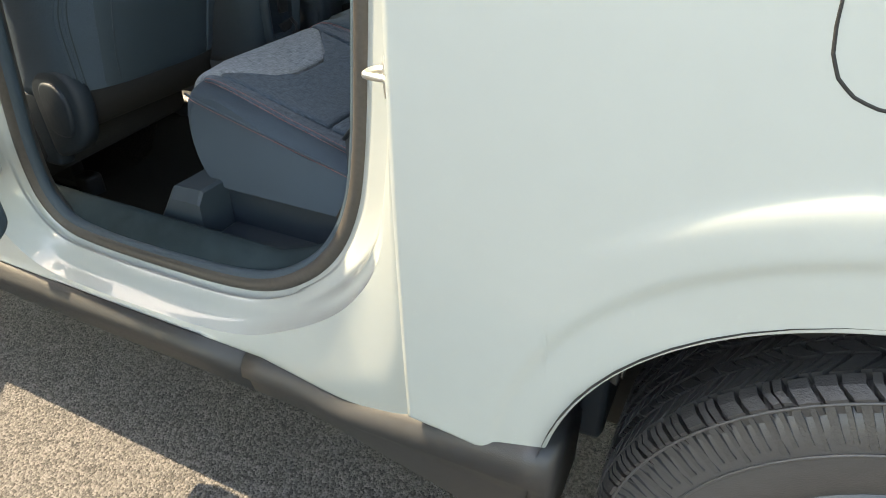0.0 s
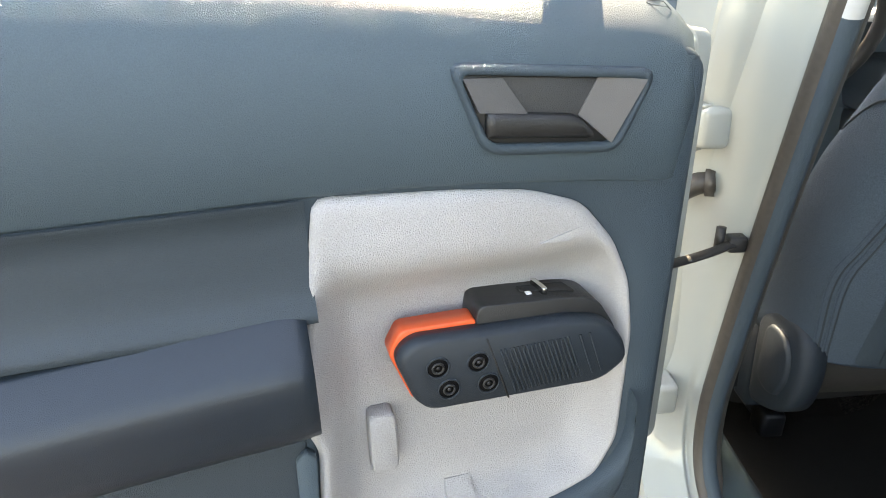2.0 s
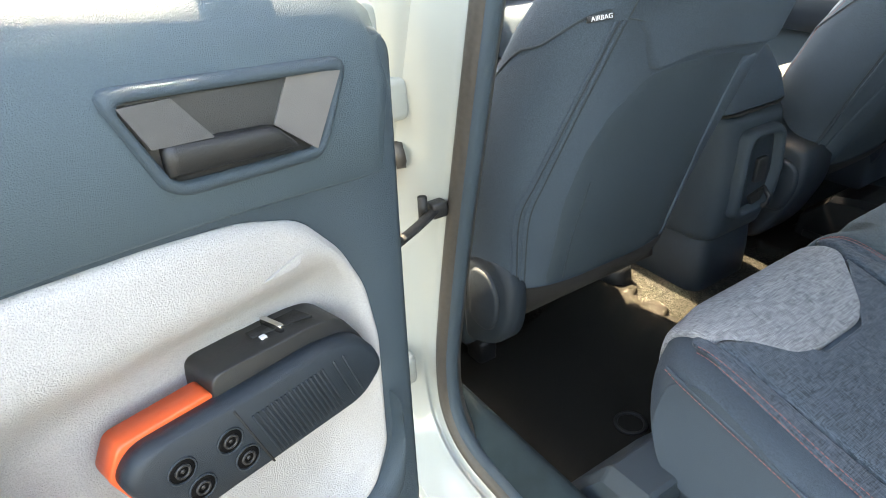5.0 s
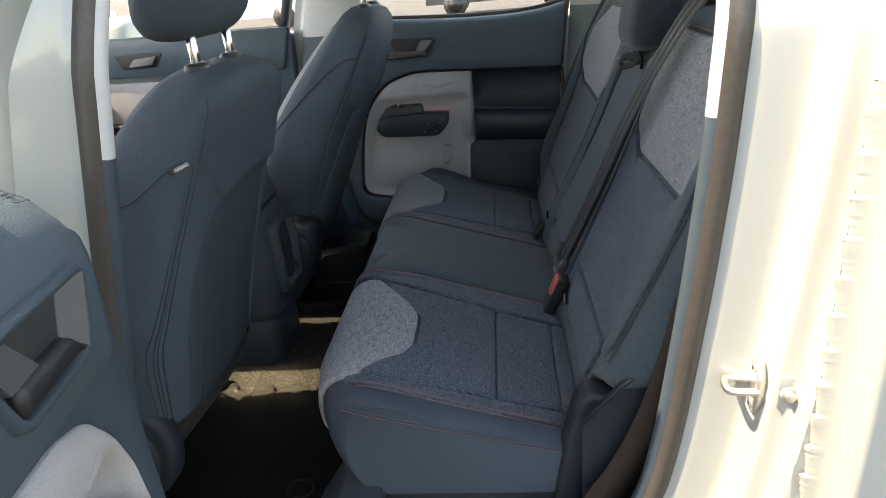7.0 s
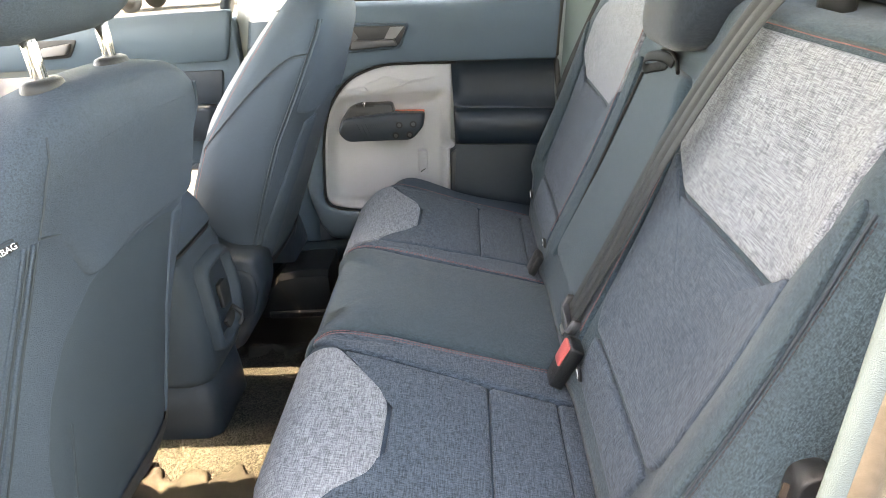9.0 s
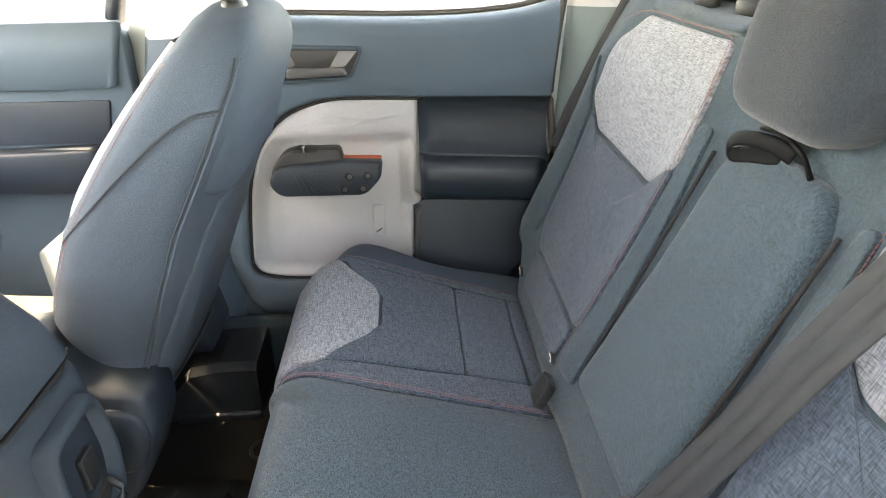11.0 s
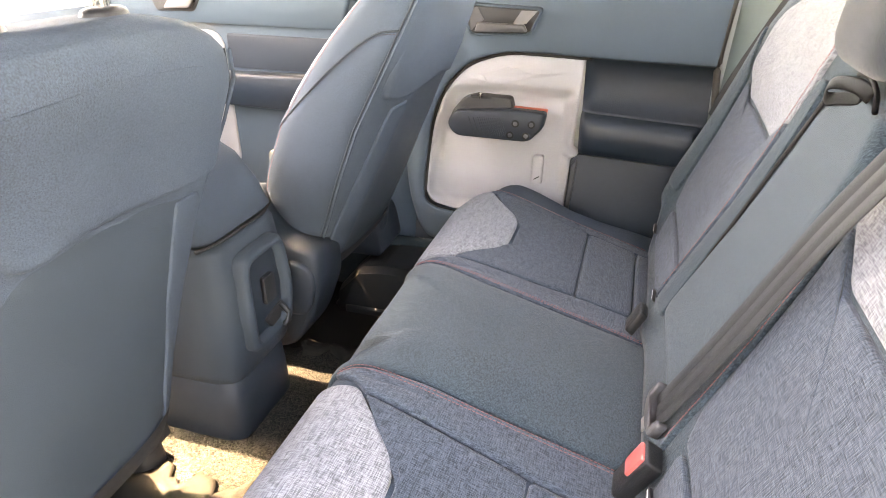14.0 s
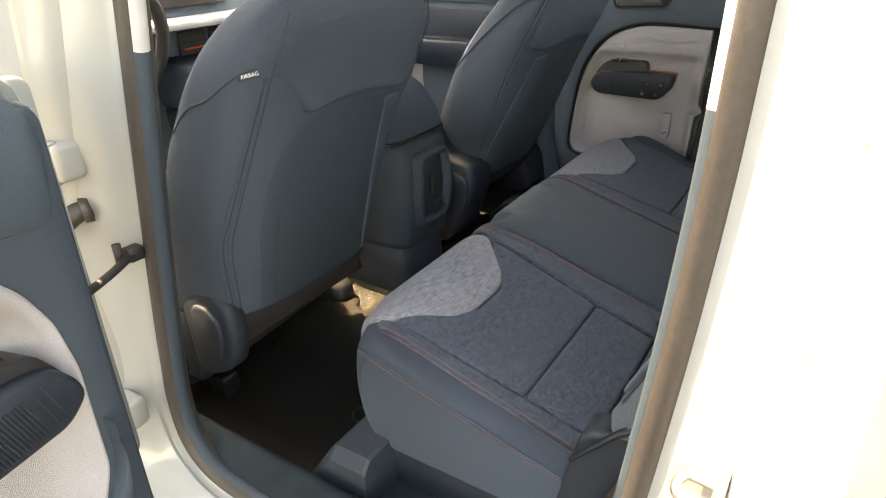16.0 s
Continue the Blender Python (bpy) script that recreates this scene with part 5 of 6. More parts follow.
    part("inlay_web", prism(fillet([(0.300, 0.832), (0.286, 0.832), (0.286, 0.77), (0.300, 0.77)], 0.003), Q, VB, VF - 0.036, 0.002), ORANGE, pull, "bright orange inlay")
    pod = part("switch_pod", prism(fillet([(0.289, 0.840), (0.286, 0.858), (0.19, 0.851), (0.166, 0.844), (0.143, 0.808), (0.137, 0.779), (0.160, 0.762), (0.287, 0.765)], 0.012), Q, VB - 0.01, VF - 0.016, 0.002), BLACKP, pull, "black window switch pod")

    def R(u, a, z):
        return T(u, a, z + 0.8515 + 0.07 * (u - 0.20))
    # recess as a slightly raised black patch that stands in for its shade
    part("switch_recess_shade", prism([(0.238, VF - 0.046), (0.190, VF - 0.046), (0.186, VF - 0.028), (0.238, VF - 0.036)], R, -0.004, 0.0015, 0.0005), LINER, pod)
    part("window_switch", prism(fillet([(0.222, VF - 0.050), (0.217, VF - 0.050), (0.214, VF - 0.026), (0.219, VF - 0.026)], 0.002), R, 0.0, 0.007, 0.001), CHROME, pod)
    part("switch_mark", prism([(0.234, VF - 0.034), (0.229, VF - 0.034), (0.229, VF - 0.029), (0.234, VF - 0.029)], R, 0.0, 0.0018, 0.0002), WHITE, pod)
    tube("grip_joint", [T(0.284, VF + 0.0002, 0.834), T(0.262, VF + 0.0005, 0.765)], 0.0009, LINER, pull)
    for k in range(19):
        u = 0.270 - 0.0042 * k - (0.008 if k > 16 else 0) - (0.006 if k > 17 else 0)
        part("grip_rib", prism([(u, 0.820), (u + 0.0020, 0.820), (u - 0.0145, 0.770 + 0.0002 * k), (u - 0.0165, 0.770 + 0.0002 * k)], Q, VF - 0.002, VF + 0.0017, 0.0005), TRIM_DK, pull)
    for u, z in ((0.330, 0.813), (0.292, 0.811), (0.320, 0.788), (0.282, 0.786)):
        # well drawn as a black disc on the face, its shade in the colour
        b = part("bolt_well", disc(Q, u, z, 0.0098, VF - 0.003, VF + 0.0006), STRAP, pull, "black disc for the shade in a bolt well")
        tube("well_rim", [T(u + 0.0104 * math.cos(a), VF + 0.0004, z + 0.0104 * math.sin(a)) for a in np.linspace(0, 2 * math.pi, 28, endpoint=False)], 0.0009, TRIM_DK, b, True, 6)
        tube("bolt_head", [T(u + 0.0050 * math.cos(a), VF + 0.0010, z + 0.0050 * math.sin(a)) for a in np.linspace(0, 2 * math.pi, 24, endpoint=False)], 0.0012, BLACKP, b, True, 6)
        part("bolt_socket", disc(Q, u, z, 0.0022, VF + 0.0004, VF + 0.0014, 6), BLACKP, b)
    # inner release
    VH = V + 0.0125
    po = fillet([(0.316, 1.074), (0.285, 1.000), (0.168, 0.991), (0.136, 1.058)], 0.014)
    pi = fillet([(0.306, 1.064), (0.281, 1.010), (0.173, 1.001), (0.148, 1.050)], 0.009)
    a1, a2 = even(po + [po[0]], 72, True), even(pi + [pi[0]], 72, True)
    rel = part("release_bezel", loft([[T(p[0], VH - 0.006, p[1]), T(p[0] * 0.9 + q[0] * 0.1, VH + 0.002, p[1] * 0.9 + q[1] * 0.1), T(p[0] * 0.5 + q[0] * 0.5, VH + 0.0045, p[1] * 0.5 + q[1] * 0.5), T(p[0] * 0.1 + q[0] * 0.9, VH + 0.0035, p[1] * 0.1 + q[1] * 0.9), T(q[0], VH - 0.002, q[1])] for p, q in zip(a1, a2)], False, False, True), TRIM_BD, d, "slate rim round the release")
    part("release_well", prism(pi, Q, VH - 0.003, VH - 0.0005, 0.0005), BLACKP, rel, "black recessed door release")
    part("release_plate", loft([[T(0.190, VH - 0.001, 1.056), T(0.206, VH - 0.001, 1.026), T(0.176, VH - 0.001, 1.001), T(0.148, VH - 0.001, 1.050)], [T(0.190, VH + 0.0005, 1.056), T(0.206, VH + 0.0008, 1.026), T(0.176, VH + 0.0045, 1.001), T(0.148, VH + 0.0045, 1.050)]]), GREYP, rel, "grey plate", smooth=False)
    part("release_flap", loft([[T(0.304, VH - 0.001, 1.062), T(0.272, VH - 0.001, 1.060), T(0.252, VH - 0.001, 1.032), T(0.292, VH - 0.001, 1.036)], [T(0.304, VH + 0.004, 1.062), T(0.272, VH + 0.002, 1.060), T(0.252, VH + 0.006, 1.032), T(0.292, VH + 0.007, 1.036)]]), DGREY, rel, "grey plate", smooth=False)
    lever = []
    for u in np.linspace(0.285, 0.196, 16):
        k = (0.285 - u) / 0.089
        zt, zb = 1.036 - 0.010 * k - 0.012 * max(0, k - 0.85) / 0.15, 1.015 - 0.008 * k
        lever.append([T(u, VH - 0.002, zt), T(u, VH + 0.008, zt - 0.001), T(u, VH + 0.0105, zt - 0.005), T(u, VH + 0.009, zb + 0.004), T(u, VH + 0.003, zb), T(u, VH - 0.002, zb)])
    part("release_lever", loft(lever), BLACKP, rel, "black release lever")
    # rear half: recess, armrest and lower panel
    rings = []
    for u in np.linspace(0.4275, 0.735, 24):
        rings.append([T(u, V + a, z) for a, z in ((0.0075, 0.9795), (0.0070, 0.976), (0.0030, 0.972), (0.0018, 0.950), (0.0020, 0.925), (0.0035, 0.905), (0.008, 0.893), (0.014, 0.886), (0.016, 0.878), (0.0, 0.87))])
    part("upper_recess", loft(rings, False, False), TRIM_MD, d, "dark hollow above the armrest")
    rings = []
    for u in np.linspace(0.437, 0.708, 26):
        e = max(0, 1 - (u - 0.437) / 0.02) * 0.004 + max(0, (u - 0.668) / 0.04) ** 2 * 0.03
        zt = 0.889 - 0.020 * ((u - 0.437) / 0.271) ** 1.4
        rings.append([T(u, V - 0.01, zt), T(u, V + 0.012 - e, zt - 0.001), T(u, V + 0.016 - e, zt - 0.004), T(u, V + 0.040 - e, zt - 0.028), T(u, V + 0.048 - e, zt - 0.036), T(u, V + 0.0505 - e, zt - 0.044), T(u, V + 0.0495 - e, zt - 0.060), T(u, V + 0.046 - e, zt - 0.085), T(u, V + 0.042 - e, zt - 0.100), T(u, V + 0.034 - e, zt - 0.111), T(u, V + 0.022 - e, zt - 0.117), T(u, V - 0.01, zt - 0.120)])
    part("armrest", loft(rings, True, True), NAVY, d, "navy moulded armrest")
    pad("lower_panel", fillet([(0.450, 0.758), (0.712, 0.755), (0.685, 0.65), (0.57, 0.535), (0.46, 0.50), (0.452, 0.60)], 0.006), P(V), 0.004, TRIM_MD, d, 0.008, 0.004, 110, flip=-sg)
    part("insert_lip", prism(fillet([(0.443, 0.735), (0.452, 0.744), (0.462, 0.735), (0.466, 0.58), (0.452, 0.58)], 0.004), Q, V, V + 0.010, 0.003), TRIM, d, "slate edge beside the insert")
    return d


rear_door("rear_door", near_door)


def far_rear_door():
    """The closed door across the cab: u and z in its plane, a counts into the cab."""
    d = thing("rear_door", "closed rear door with slate trim and pale grey insert", "car door", "rear doors", at=(-0.15, 0.75, 0.42))
    Y0 = 0.70

    def Q(u, z, a):
        return u, Y0 - a, z

    def S(u, z):
        return u, Y0, z
    part("shell", prism(fillet([(-0.47, 0.44), (0.10, 0.44), (0.225, 0.62), (0.265, 0.80), (0.275, 1.08), (-0.44, 1.085)], 0.03), Q, -0.15, -0.04, 0.006), PAINT, d, "pale painted door shell")
    fr = [(-0.40, 1.09), (-0.345, 1.30), (-0.29, 1.50), (-0.16, 1.545), (0.09, 1.52), (0.20, 1.44), (0.245, 1.30), (0.25, 1.12)]
    rings = [[Q(u, z, -0.10), Q(u, z, -0.050), Q(u + (-0.06 - u) * 0.09, z + (1.25 - z) * 0.13, -0.050), Q(u + (-0.06 - u) * 0.09, z + (1.25 - z) * 0.13, -0.10)] for u, z in spline(fr, 50)]
    part("window_frame", loft(rings, True, True), TRIM_DK, d, "dark window frame")
    g = part("window_pane", prism([(-0.37, 1.07), (-0.32, 1.30), (-0.26, 1.49), (0.09, 1.49), (0.19, 1.42), (0.235, 1.30), (0.24, 1.07)], Q, -0.080, -0.076, 0.0005), GLASS, d, "clear side window", smooth=False)
    g.visible_shadow = False
    # trim border: belt line above, insert and hollow below and behind
    inner = spline([(0.220, 0.9375), (0.10, 0.942), (-0.05, 0.948), (-0.15, 0.9525), (-0.225, 0.953), (-0.275, 0.943), (-0.32, 0.925), (-0.357, 0.895), (-0.393, 0.845), (-0.416, 0.78), (-0.430, 0.70), (-0.441, 0.60), (-0.437, 0.572), (-0.42, 0.556), (-0.36, 0.543), (-0.08, 0.53)], 140)
    outer = spline([(0.236, 1.122), (0.16, 1.106), (0.06, 1.0985), (-0.06, 1.0985), (-0.17, 1.1025), (-0.28, 1.108), (-0.38, 1.111), (-0.48, 1.10), (-0.505, 1.00), (-0.505, 0.88), (-0.50, 0.76), (-0.490, 0.62), (-0.475, 0.53), (-0.455, 0.475), (-0.40, 0.445), (-0.08, 0.42)], 140)
    rings = []
    for p, q in zip(inner, outer):
        f = lambda k, a: Q(p[0] + (q[0] - p[0]) * k, p[1] + (q[1] - p[1]) * k, a)
        rings.append([f(0.0, -0.030), f(0.0, 0.004), f(0.012, 0.0095), f(0.04, 0.0115), f(0.25, 0.014), f(0.5, 0.014), f(0.78, 0.009), f(0.92, 0.001), f(0.98, -0.012), f(1.0, -0.028), f(0.99, -0.055)])
    part("trim_board", loft(rings, False, False), TRIM, d, "grained slate door trim")
    # black tube drawn for the shadow in the groove round the insert
    tube("insert_gap", [Q(p[0] + 0.003, p[1] - 0.003, 0.001) for p in inner[28:128]], 0.0042, LINER, d, False, 6, "gap round the insert, its shade a black tube")
    tube("belt_seal", [Q(p[0], p[1] + 0.004, -0.058) for p in outer[:56]], 0.006, SEAL, d)
    tube("rear_seal", [Q(u, z, -0.012) for u, z in spline([(0.246, 1.14), (0.234, 1.05), (0.225, 0.94), (0.234, 0.81), (0.215, 0.68), (0.17, 0.56)], 40)], 0.0075, SEAL, d, False, 8, "black rubber edge seal")
    # insert: raised faceted band above a sunk field
    ins = fillet([(-0.0525, 0.9435), (-0.15, 0.948), (-0.225, 0.9485), (-0.275, 0.9385), (-0.32, 0.9205), (-0.353, 0.892), (-0.388, 0.843), (-0.411, 0.78), (-0.425, 0.70), (-0.436, 0.60), (-0.432, 0.575), (-0.417, 0.561), (-0.36, 0.548), (-0.082, 0.535), (-0.070, 0.712), (-0.054, 0.716), (-0.053, 0.730), (-0.066, 0.742), (-0.060, 0.83)], [0.003] + [0.02] * 12 + [0.01, 0.003, 0.003, 0.003, 0.003, 0.01])

    def sunk(u, z, a):
        k = max(0, min(1, (0.880 - z) / 0.030))
        k = k * k * (3 - 2 * k)
        e = max(0, min(1, a / 0.030))
        e = e * e * (3 - 2 * e)
        return 0.004 * min(1, a / 0.004) - 0.022 * k * e * max(0.2, min(1, (-0.062 - u) / 0.03))
    pad("insert", ins, S, sunk, INSERT, d, 0.008, 0.010, 220, "pale grey textured door insert", flip=1, fr=(0.06, 0.12, 0.18, 0.25, 0.32, 0.4, 0.5, 0.6, 0.7, 0.8, 0.9, 0.999))
    for tri in (((-0.312, 0.893, 0), (-0.230, 0.922, 5), (-0.165, 0.906, 1)), ((-0.230, 0.922, 1), (-0.105, 0.936, 0), (-0.165, 0.906, 5)), ((-0.205, 0.888, 0), (-0.165, 0.906, 4), (-0.075, 0.914, 0)), ((-0.165, 0.906, 4), (-0.105, 0.936, 0), (-0.075, 0.914, 1)), ((-0.332, 0.892, 1), (-0.290, 0.900, 0), (-0.278, 0.886, 6))):
        part("facet", loft([[Q(u, z, 0.003) for u, z, h in tri], [Q(u, z, 0.0045 + 0.0008 * h) for u, z, h in tri]]), INSERT, d, smooth=False)
    plug = part("slot_plug", prism(fillet([(-0.163, 0.635), (-0.137, 0.635), (-0.134, 0.709), (-0.160, 0.709)], 0.007), Q, -0.03, -0.004, 0.004), INSERT, d)
    tube("plug_mark", [Q(-0.156, 0.648, -0.0035), Q(-0.143, 0.656, -0.0035)], 0.0012, LINER, plug)
    # door pull
    pull = part("door_pull", prism(fillet([(-0.129, 0.823), (-0.135, 0.788), (-0.168, 0.752), (-0.350, 0.757), (-0.371, 0.785), (-0.352, 0.818), (-0.21, 0.828)], [0.01, 0.01, 0.016, 0.02, 0.016, 0.016, 0.004]), Q, 0.010, 0.038, 0.008), TRIM_DK, d, "dark moulded door pull")
    pod = part("switch_pod", prism(fillet([(-0.212, 0.822), (-0.217, 0.849), (-0.305, 0.853), (-0.336, 0.843), (-0.362, 0.810), (-0.368, 0.785), (-0.345, 0.765), (-0.21, 0.765)], 0.010), Q, -0.03, 0.016, 0.003), BLACKP, pull, "black window switch pod")
    # black patch on the pod for the shade of the switch recess
    part("switch_recess_shade", prism([(-0.315, 0.8525), (-0.262, 0.850), (-0.266, 0.845), (-0.312, 0.846)], Q, 0.014, 0.0168, 0.0003), LINER, pod, smooth=False)
    part("window_switch", block((-0.294, Y0 - 0.022, 0.846), (-0.288, Y0 - 0.006, 0.858), 0.001), CHROME, pod)
    part("inlay", prism(fillet([(-0.132, 0.8215), (-0.139, 0.790), (-0.215, 0.790), (-0.215, 0.8255)], 0.004), Q, -0.02, 0.010, 0.002), ORANGE, pull, "bright orange inlay")
    for u, z in ((-0.200, 0.796), (-0.162, 0.796), (-0.212, 0.768), (-0.174, 0.768)):
        # black disc on the face gives the well's shade
        b = part("bolt_well", disc(Q, u, z, 0.0095, 0.034, 0.0390), LINER, pull)
        part("bolt_head", disc(Q, u, z, 0.0056, 0.0386, 0.0398), DGREY, b)
    for k in range(14):
        u = -0.236 - 0.0052 * k - (0.006 if k > 11 else 0) - (0.006 if k > 12 else 0)
        part("grip_rib", prism([(u, 0.806), (u + 0.0022, 0.806), (u + 0.0165, 0.765), (u + 0.0143, 0.765)], Q, 0.036, 0.0397, 0.0005), TRIM_DK, pull)
    # inner release in its rim
    po = fillet([(-0.345, 1.062), (-0.148, 1.053), (-0.177, 0.990), (-0.322, 0.986)], 0.014)
    pi = fillet([(-0.334, 1.054), (-0.158, 1.046), (-0.182, 0.998), (-0.314, 0.994)], 0.009)
    a1, a2 = even(po + [po[0]], 64, True), even(pi + [pi[0]], 64, True)
    rel = part("release_bezel", loft([[Q(*p, 0.010), Q(p[0] * 0.8 + q[0] * 0.2, p[1] * 0.8 + q[1] * 0.2, 0.0185), Q(p[0] * 0.3 + q[0] * 0.7, p[1] * 0.3 + q[1] * 0.7, 0.0195), Q(*q, 0.0155)] for p, q in zip(a1, a2)], False, False, True), TRIM_BD, d, "slate rim round the release")
    part("release_well", prism(pi, Q, 0.010, 0.0160, 0.0005), BLACKP, rel, "black recessed door release")
    part("release_flap", loft([[Q(u, z, 0.015) for u, z in ((-0.200, 1.045), (-0.165, 1.044), (-0.188, 1.018), (-0.222, 1.012))], [Q(-0.200, 1.045, 0.017), Q(-0.165, 1.044, 0.018), Q(-0.188, 1.018, 0.023), Q(-0.222, 1.012, 0.021)]]), GREYP, rel, "grey plate", smooth=False)
    part("release_lever", prism(fillet([(-0.300, 1.018), (-0.192, 1.016), (-0.185, 1.000), (-0.306, 0.998)], 0.005), Q, 0.014, 0.025, 0.004), DGREY, rel, "dark release lever")
    part("release_plate", prism([(-0.318, 1.050), (-0.300, 1.050), (-0.285, 1.024), (-0.316, 1.000)], Q, 0.014, 0.0175, 0.0005), DGREY, rel, smooth=False)
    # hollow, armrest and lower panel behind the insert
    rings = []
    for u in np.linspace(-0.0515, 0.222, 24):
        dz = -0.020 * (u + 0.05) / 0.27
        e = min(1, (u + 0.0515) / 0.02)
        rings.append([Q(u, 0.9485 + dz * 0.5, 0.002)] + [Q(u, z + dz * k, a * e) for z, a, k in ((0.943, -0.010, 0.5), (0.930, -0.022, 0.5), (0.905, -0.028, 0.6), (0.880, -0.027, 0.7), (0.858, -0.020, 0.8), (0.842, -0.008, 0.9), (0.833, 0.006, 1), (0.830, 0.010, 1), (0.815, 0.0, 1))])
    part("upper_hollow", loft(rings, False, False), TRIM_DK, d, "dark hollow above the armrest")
    rings = []
    for u in np.linspace(-0.052, 0.222, 26):
        e = max(0, 1 - (u + 0.052) / 0.016) ** 2 * 0.010 + max(0, (u - 0.19) / 0.032) ** 2 * 0.03
        zt = 0.827 - 0.018 * (u + 0.052) / 0.27
        rings.append([Q(u, zt, -0.01), Q(u, zt - 0.001, 0.010 - e), Q(u, zt - 0.008, 0.026 - e), Q(u, zt - 0.016, 0.034 - e), Q(u, zt - 0.028, 0.0385 - e), Q(u, zt - 0.050, 0.0385 - e), Q(u, zt - 0.076, 0.033 - e), Q(u, zt - 0.094, 0.022 - e), Q(u, zt - 0.100, 0.010 - e), Q(u, zt - 0.101, -0.01)])
    part("armrest", loft(rings, True, True), NAVY, d, "navy moulded armrest")
    part("lower_panel", prism(fillet([(-0.052, 0.724), (0.205, 0.710), (0.175, 0.57), (0.09, 0.45), (-0.079, 0.45), (-0.070, 0.708)], 0.008), Q, -0.03, 0.003, 0.003), TRIM_DK, d, "dark lower door panel")
    part("insert_lip", prism(fillet([(-0.052, 0.712), (-0.066, 0.700), (-0.078, 0.56), (-0.066, 0.56)], 0.003), Q, 0.0, 0.012, 0.003), BLACKP, d, "dark edge beside the insert")


far_rear_door()


# ---- cab shell: roof, far side, pillars, front door trims ----
def build_cab():
    tagged(part("cab_roof", block((-1.10, -0.66, 1.53), (0.42, 0.66, 1.61), 0.03, 3), PAINT, CAR), "pale painted roof")
    part("headliner", block((-1.09, -0.64, 1.505), (0.40, 0.64, 1.528), 0.01), HEADL, CAR, "pale headliner")
    for y0, y1 in ((-0.695, -0.60), (0.60, 0.83)):
        part("roof_rail", block((-1.13, y0, 1.535), (0.42, y1, 1.605), 0.02, 3), PAINT, CAR)
    # bulkhead behind the bench with the rear window above
    part("bulkhead", block((0.50, -0.70, 0.30), (0.55, 0.70, 1.18), 0.01), TRIM_DK, CAR)
    part("parcel_shelf", block((0.42, -0.66, 1.14), (0.52, 0.66, 1.19), 0.01), TRIM_DK, CAR)
    g = part("rear_window", block((0.505, -0.60, 1.19), (0.511, 0.60, 1.53), 0.0), GLASS, CAR, smooth=False)
    g.visible_shadow = False
    for sy in (-1, 1):
        # B pillar: painted outside, slate trim below and pale trim above inside
        rings = []
        for z in np.linspace(0.42, 1.54, 24):
            xb = float(np.interp(z, [0.42, 0.8, 1.14, 1.54], [-0.525, -0.49, -0.405, -0.30]))
            rings.append([(xb - 0.02, sy * 0.735, z), (xb - 0.19, sy * 0.735, z), (xb - 0.19, sy * 0.80, z), (xb - 0.05, sy * 0.80, z)])
        part("b_pillar", loft(rings), PAINT, CAR)
        rings, rings2 = [], []
        for z in np.linspace(0.42, 1.54, 40):
            xb = float(np.interp(z, [0.42, 0.8, 1.14, 1.54], [-0.525, -0.49, -0.405, -0.30]))
            if sy > 0:
                sec = [(xb + 0.06, 0.752, z), (xb + 0.012, 0.692, z), (xb - 0.03, 0.676, z), (xb - 0.13, 0.680, z), (xb - 0.16, 0.74, z)]
            else:
                sec = [(xb + 0.004, -0.712, z), (xb - 0.010, -0.700, z), (xb - 0.04, -0.690, z), (xb - 0.13, -0.688, z), (xb - 0.16, -0.74, z)]
            (rings if z < 1.10 else rings2).append(sec)
        part("pillar_trim_lower", loft(rings, False, False), TRIM, CAR, "slate lower pillar trim")
        part("pillar_trim_upper", loft([rings[-1]] + rings2, False, False), PILLAR, CAR, "pale grey upper pillar trim")
        # C pillar inside
        rings = []
        for z in np.linspace(0.55, 1.54, 24):
            xc = float(np.interp(z, [0.55, 0.8, 1.1, 1.3, 1.54], [0.19, 0.245, 0.265, 0.265, 0.20]))
            if sy < 0 and z < 1.13:
                rings.append([(xc - 0.012, sy * 0.722, z), (xc, sy * 0.716, z), (xc + 0.05, sy * 0.712, z), (xc + 0.30, sy * 0.70, z)])
            else:
                rings.append([(xc - 0.012, sy * 0.722, z), (xc, sy * 0.70, z), (xc + 0.05, sy * 0.665, z), (xc + 0.30, sy * 0.65, z)])
        lo = [r for r in rings if r[0][2] < 1.12]
        # same trim on both sides; the far one has its light painted in
        part("quarter_trim_lower", loft(lo, False, False), TRIM if sy < 0 else TRIM_LIT, CAR, "slate quarter trim beside the seat")
        part("quarter_trim_upper", loft(rings[len(lo) - 1:], False, False), PILLAR, CAR, "pale grey quarter trim")
        # side box under the cushion
    part("far_quarter_lining", block((0.02, 0.725, 0.30), (0.50, 0.745, 0.80), 0.0), TRIM_DK, CAR)
    part("far_sill_wall", block((-2.0, 0.728, 0.24), (0.3, 0.755, 0.57), 0.0), TRIM_DK, CAR)
    # far outer skin and bed
    part("far_side", block((0.26, 0.80, 0.38), (1.95, 0.86, 1.16), 0.02), PAINT, CAR)
    part("far_sill", block((-1.9, 0.74, 0.26), (0.30, 0.84, 0.42), 0.02), CLAD, CAR)
    part("bed_floor", block((0.56, -0.78, 0.62), (1.95, 0.80, 0.66), 0.0), CLAD, CAR)
    part("tailgate", block((1.93, -0.80, 0.45), (1.98, 0.80, 1.15), 0.02), PAINT, CAR)
    part("bed_front", block((0.555, -0.80, 0.62), (0.585, 0.80, 1.16), 0.01), PAINT, CAR)
    # front of the truck
    rings = []
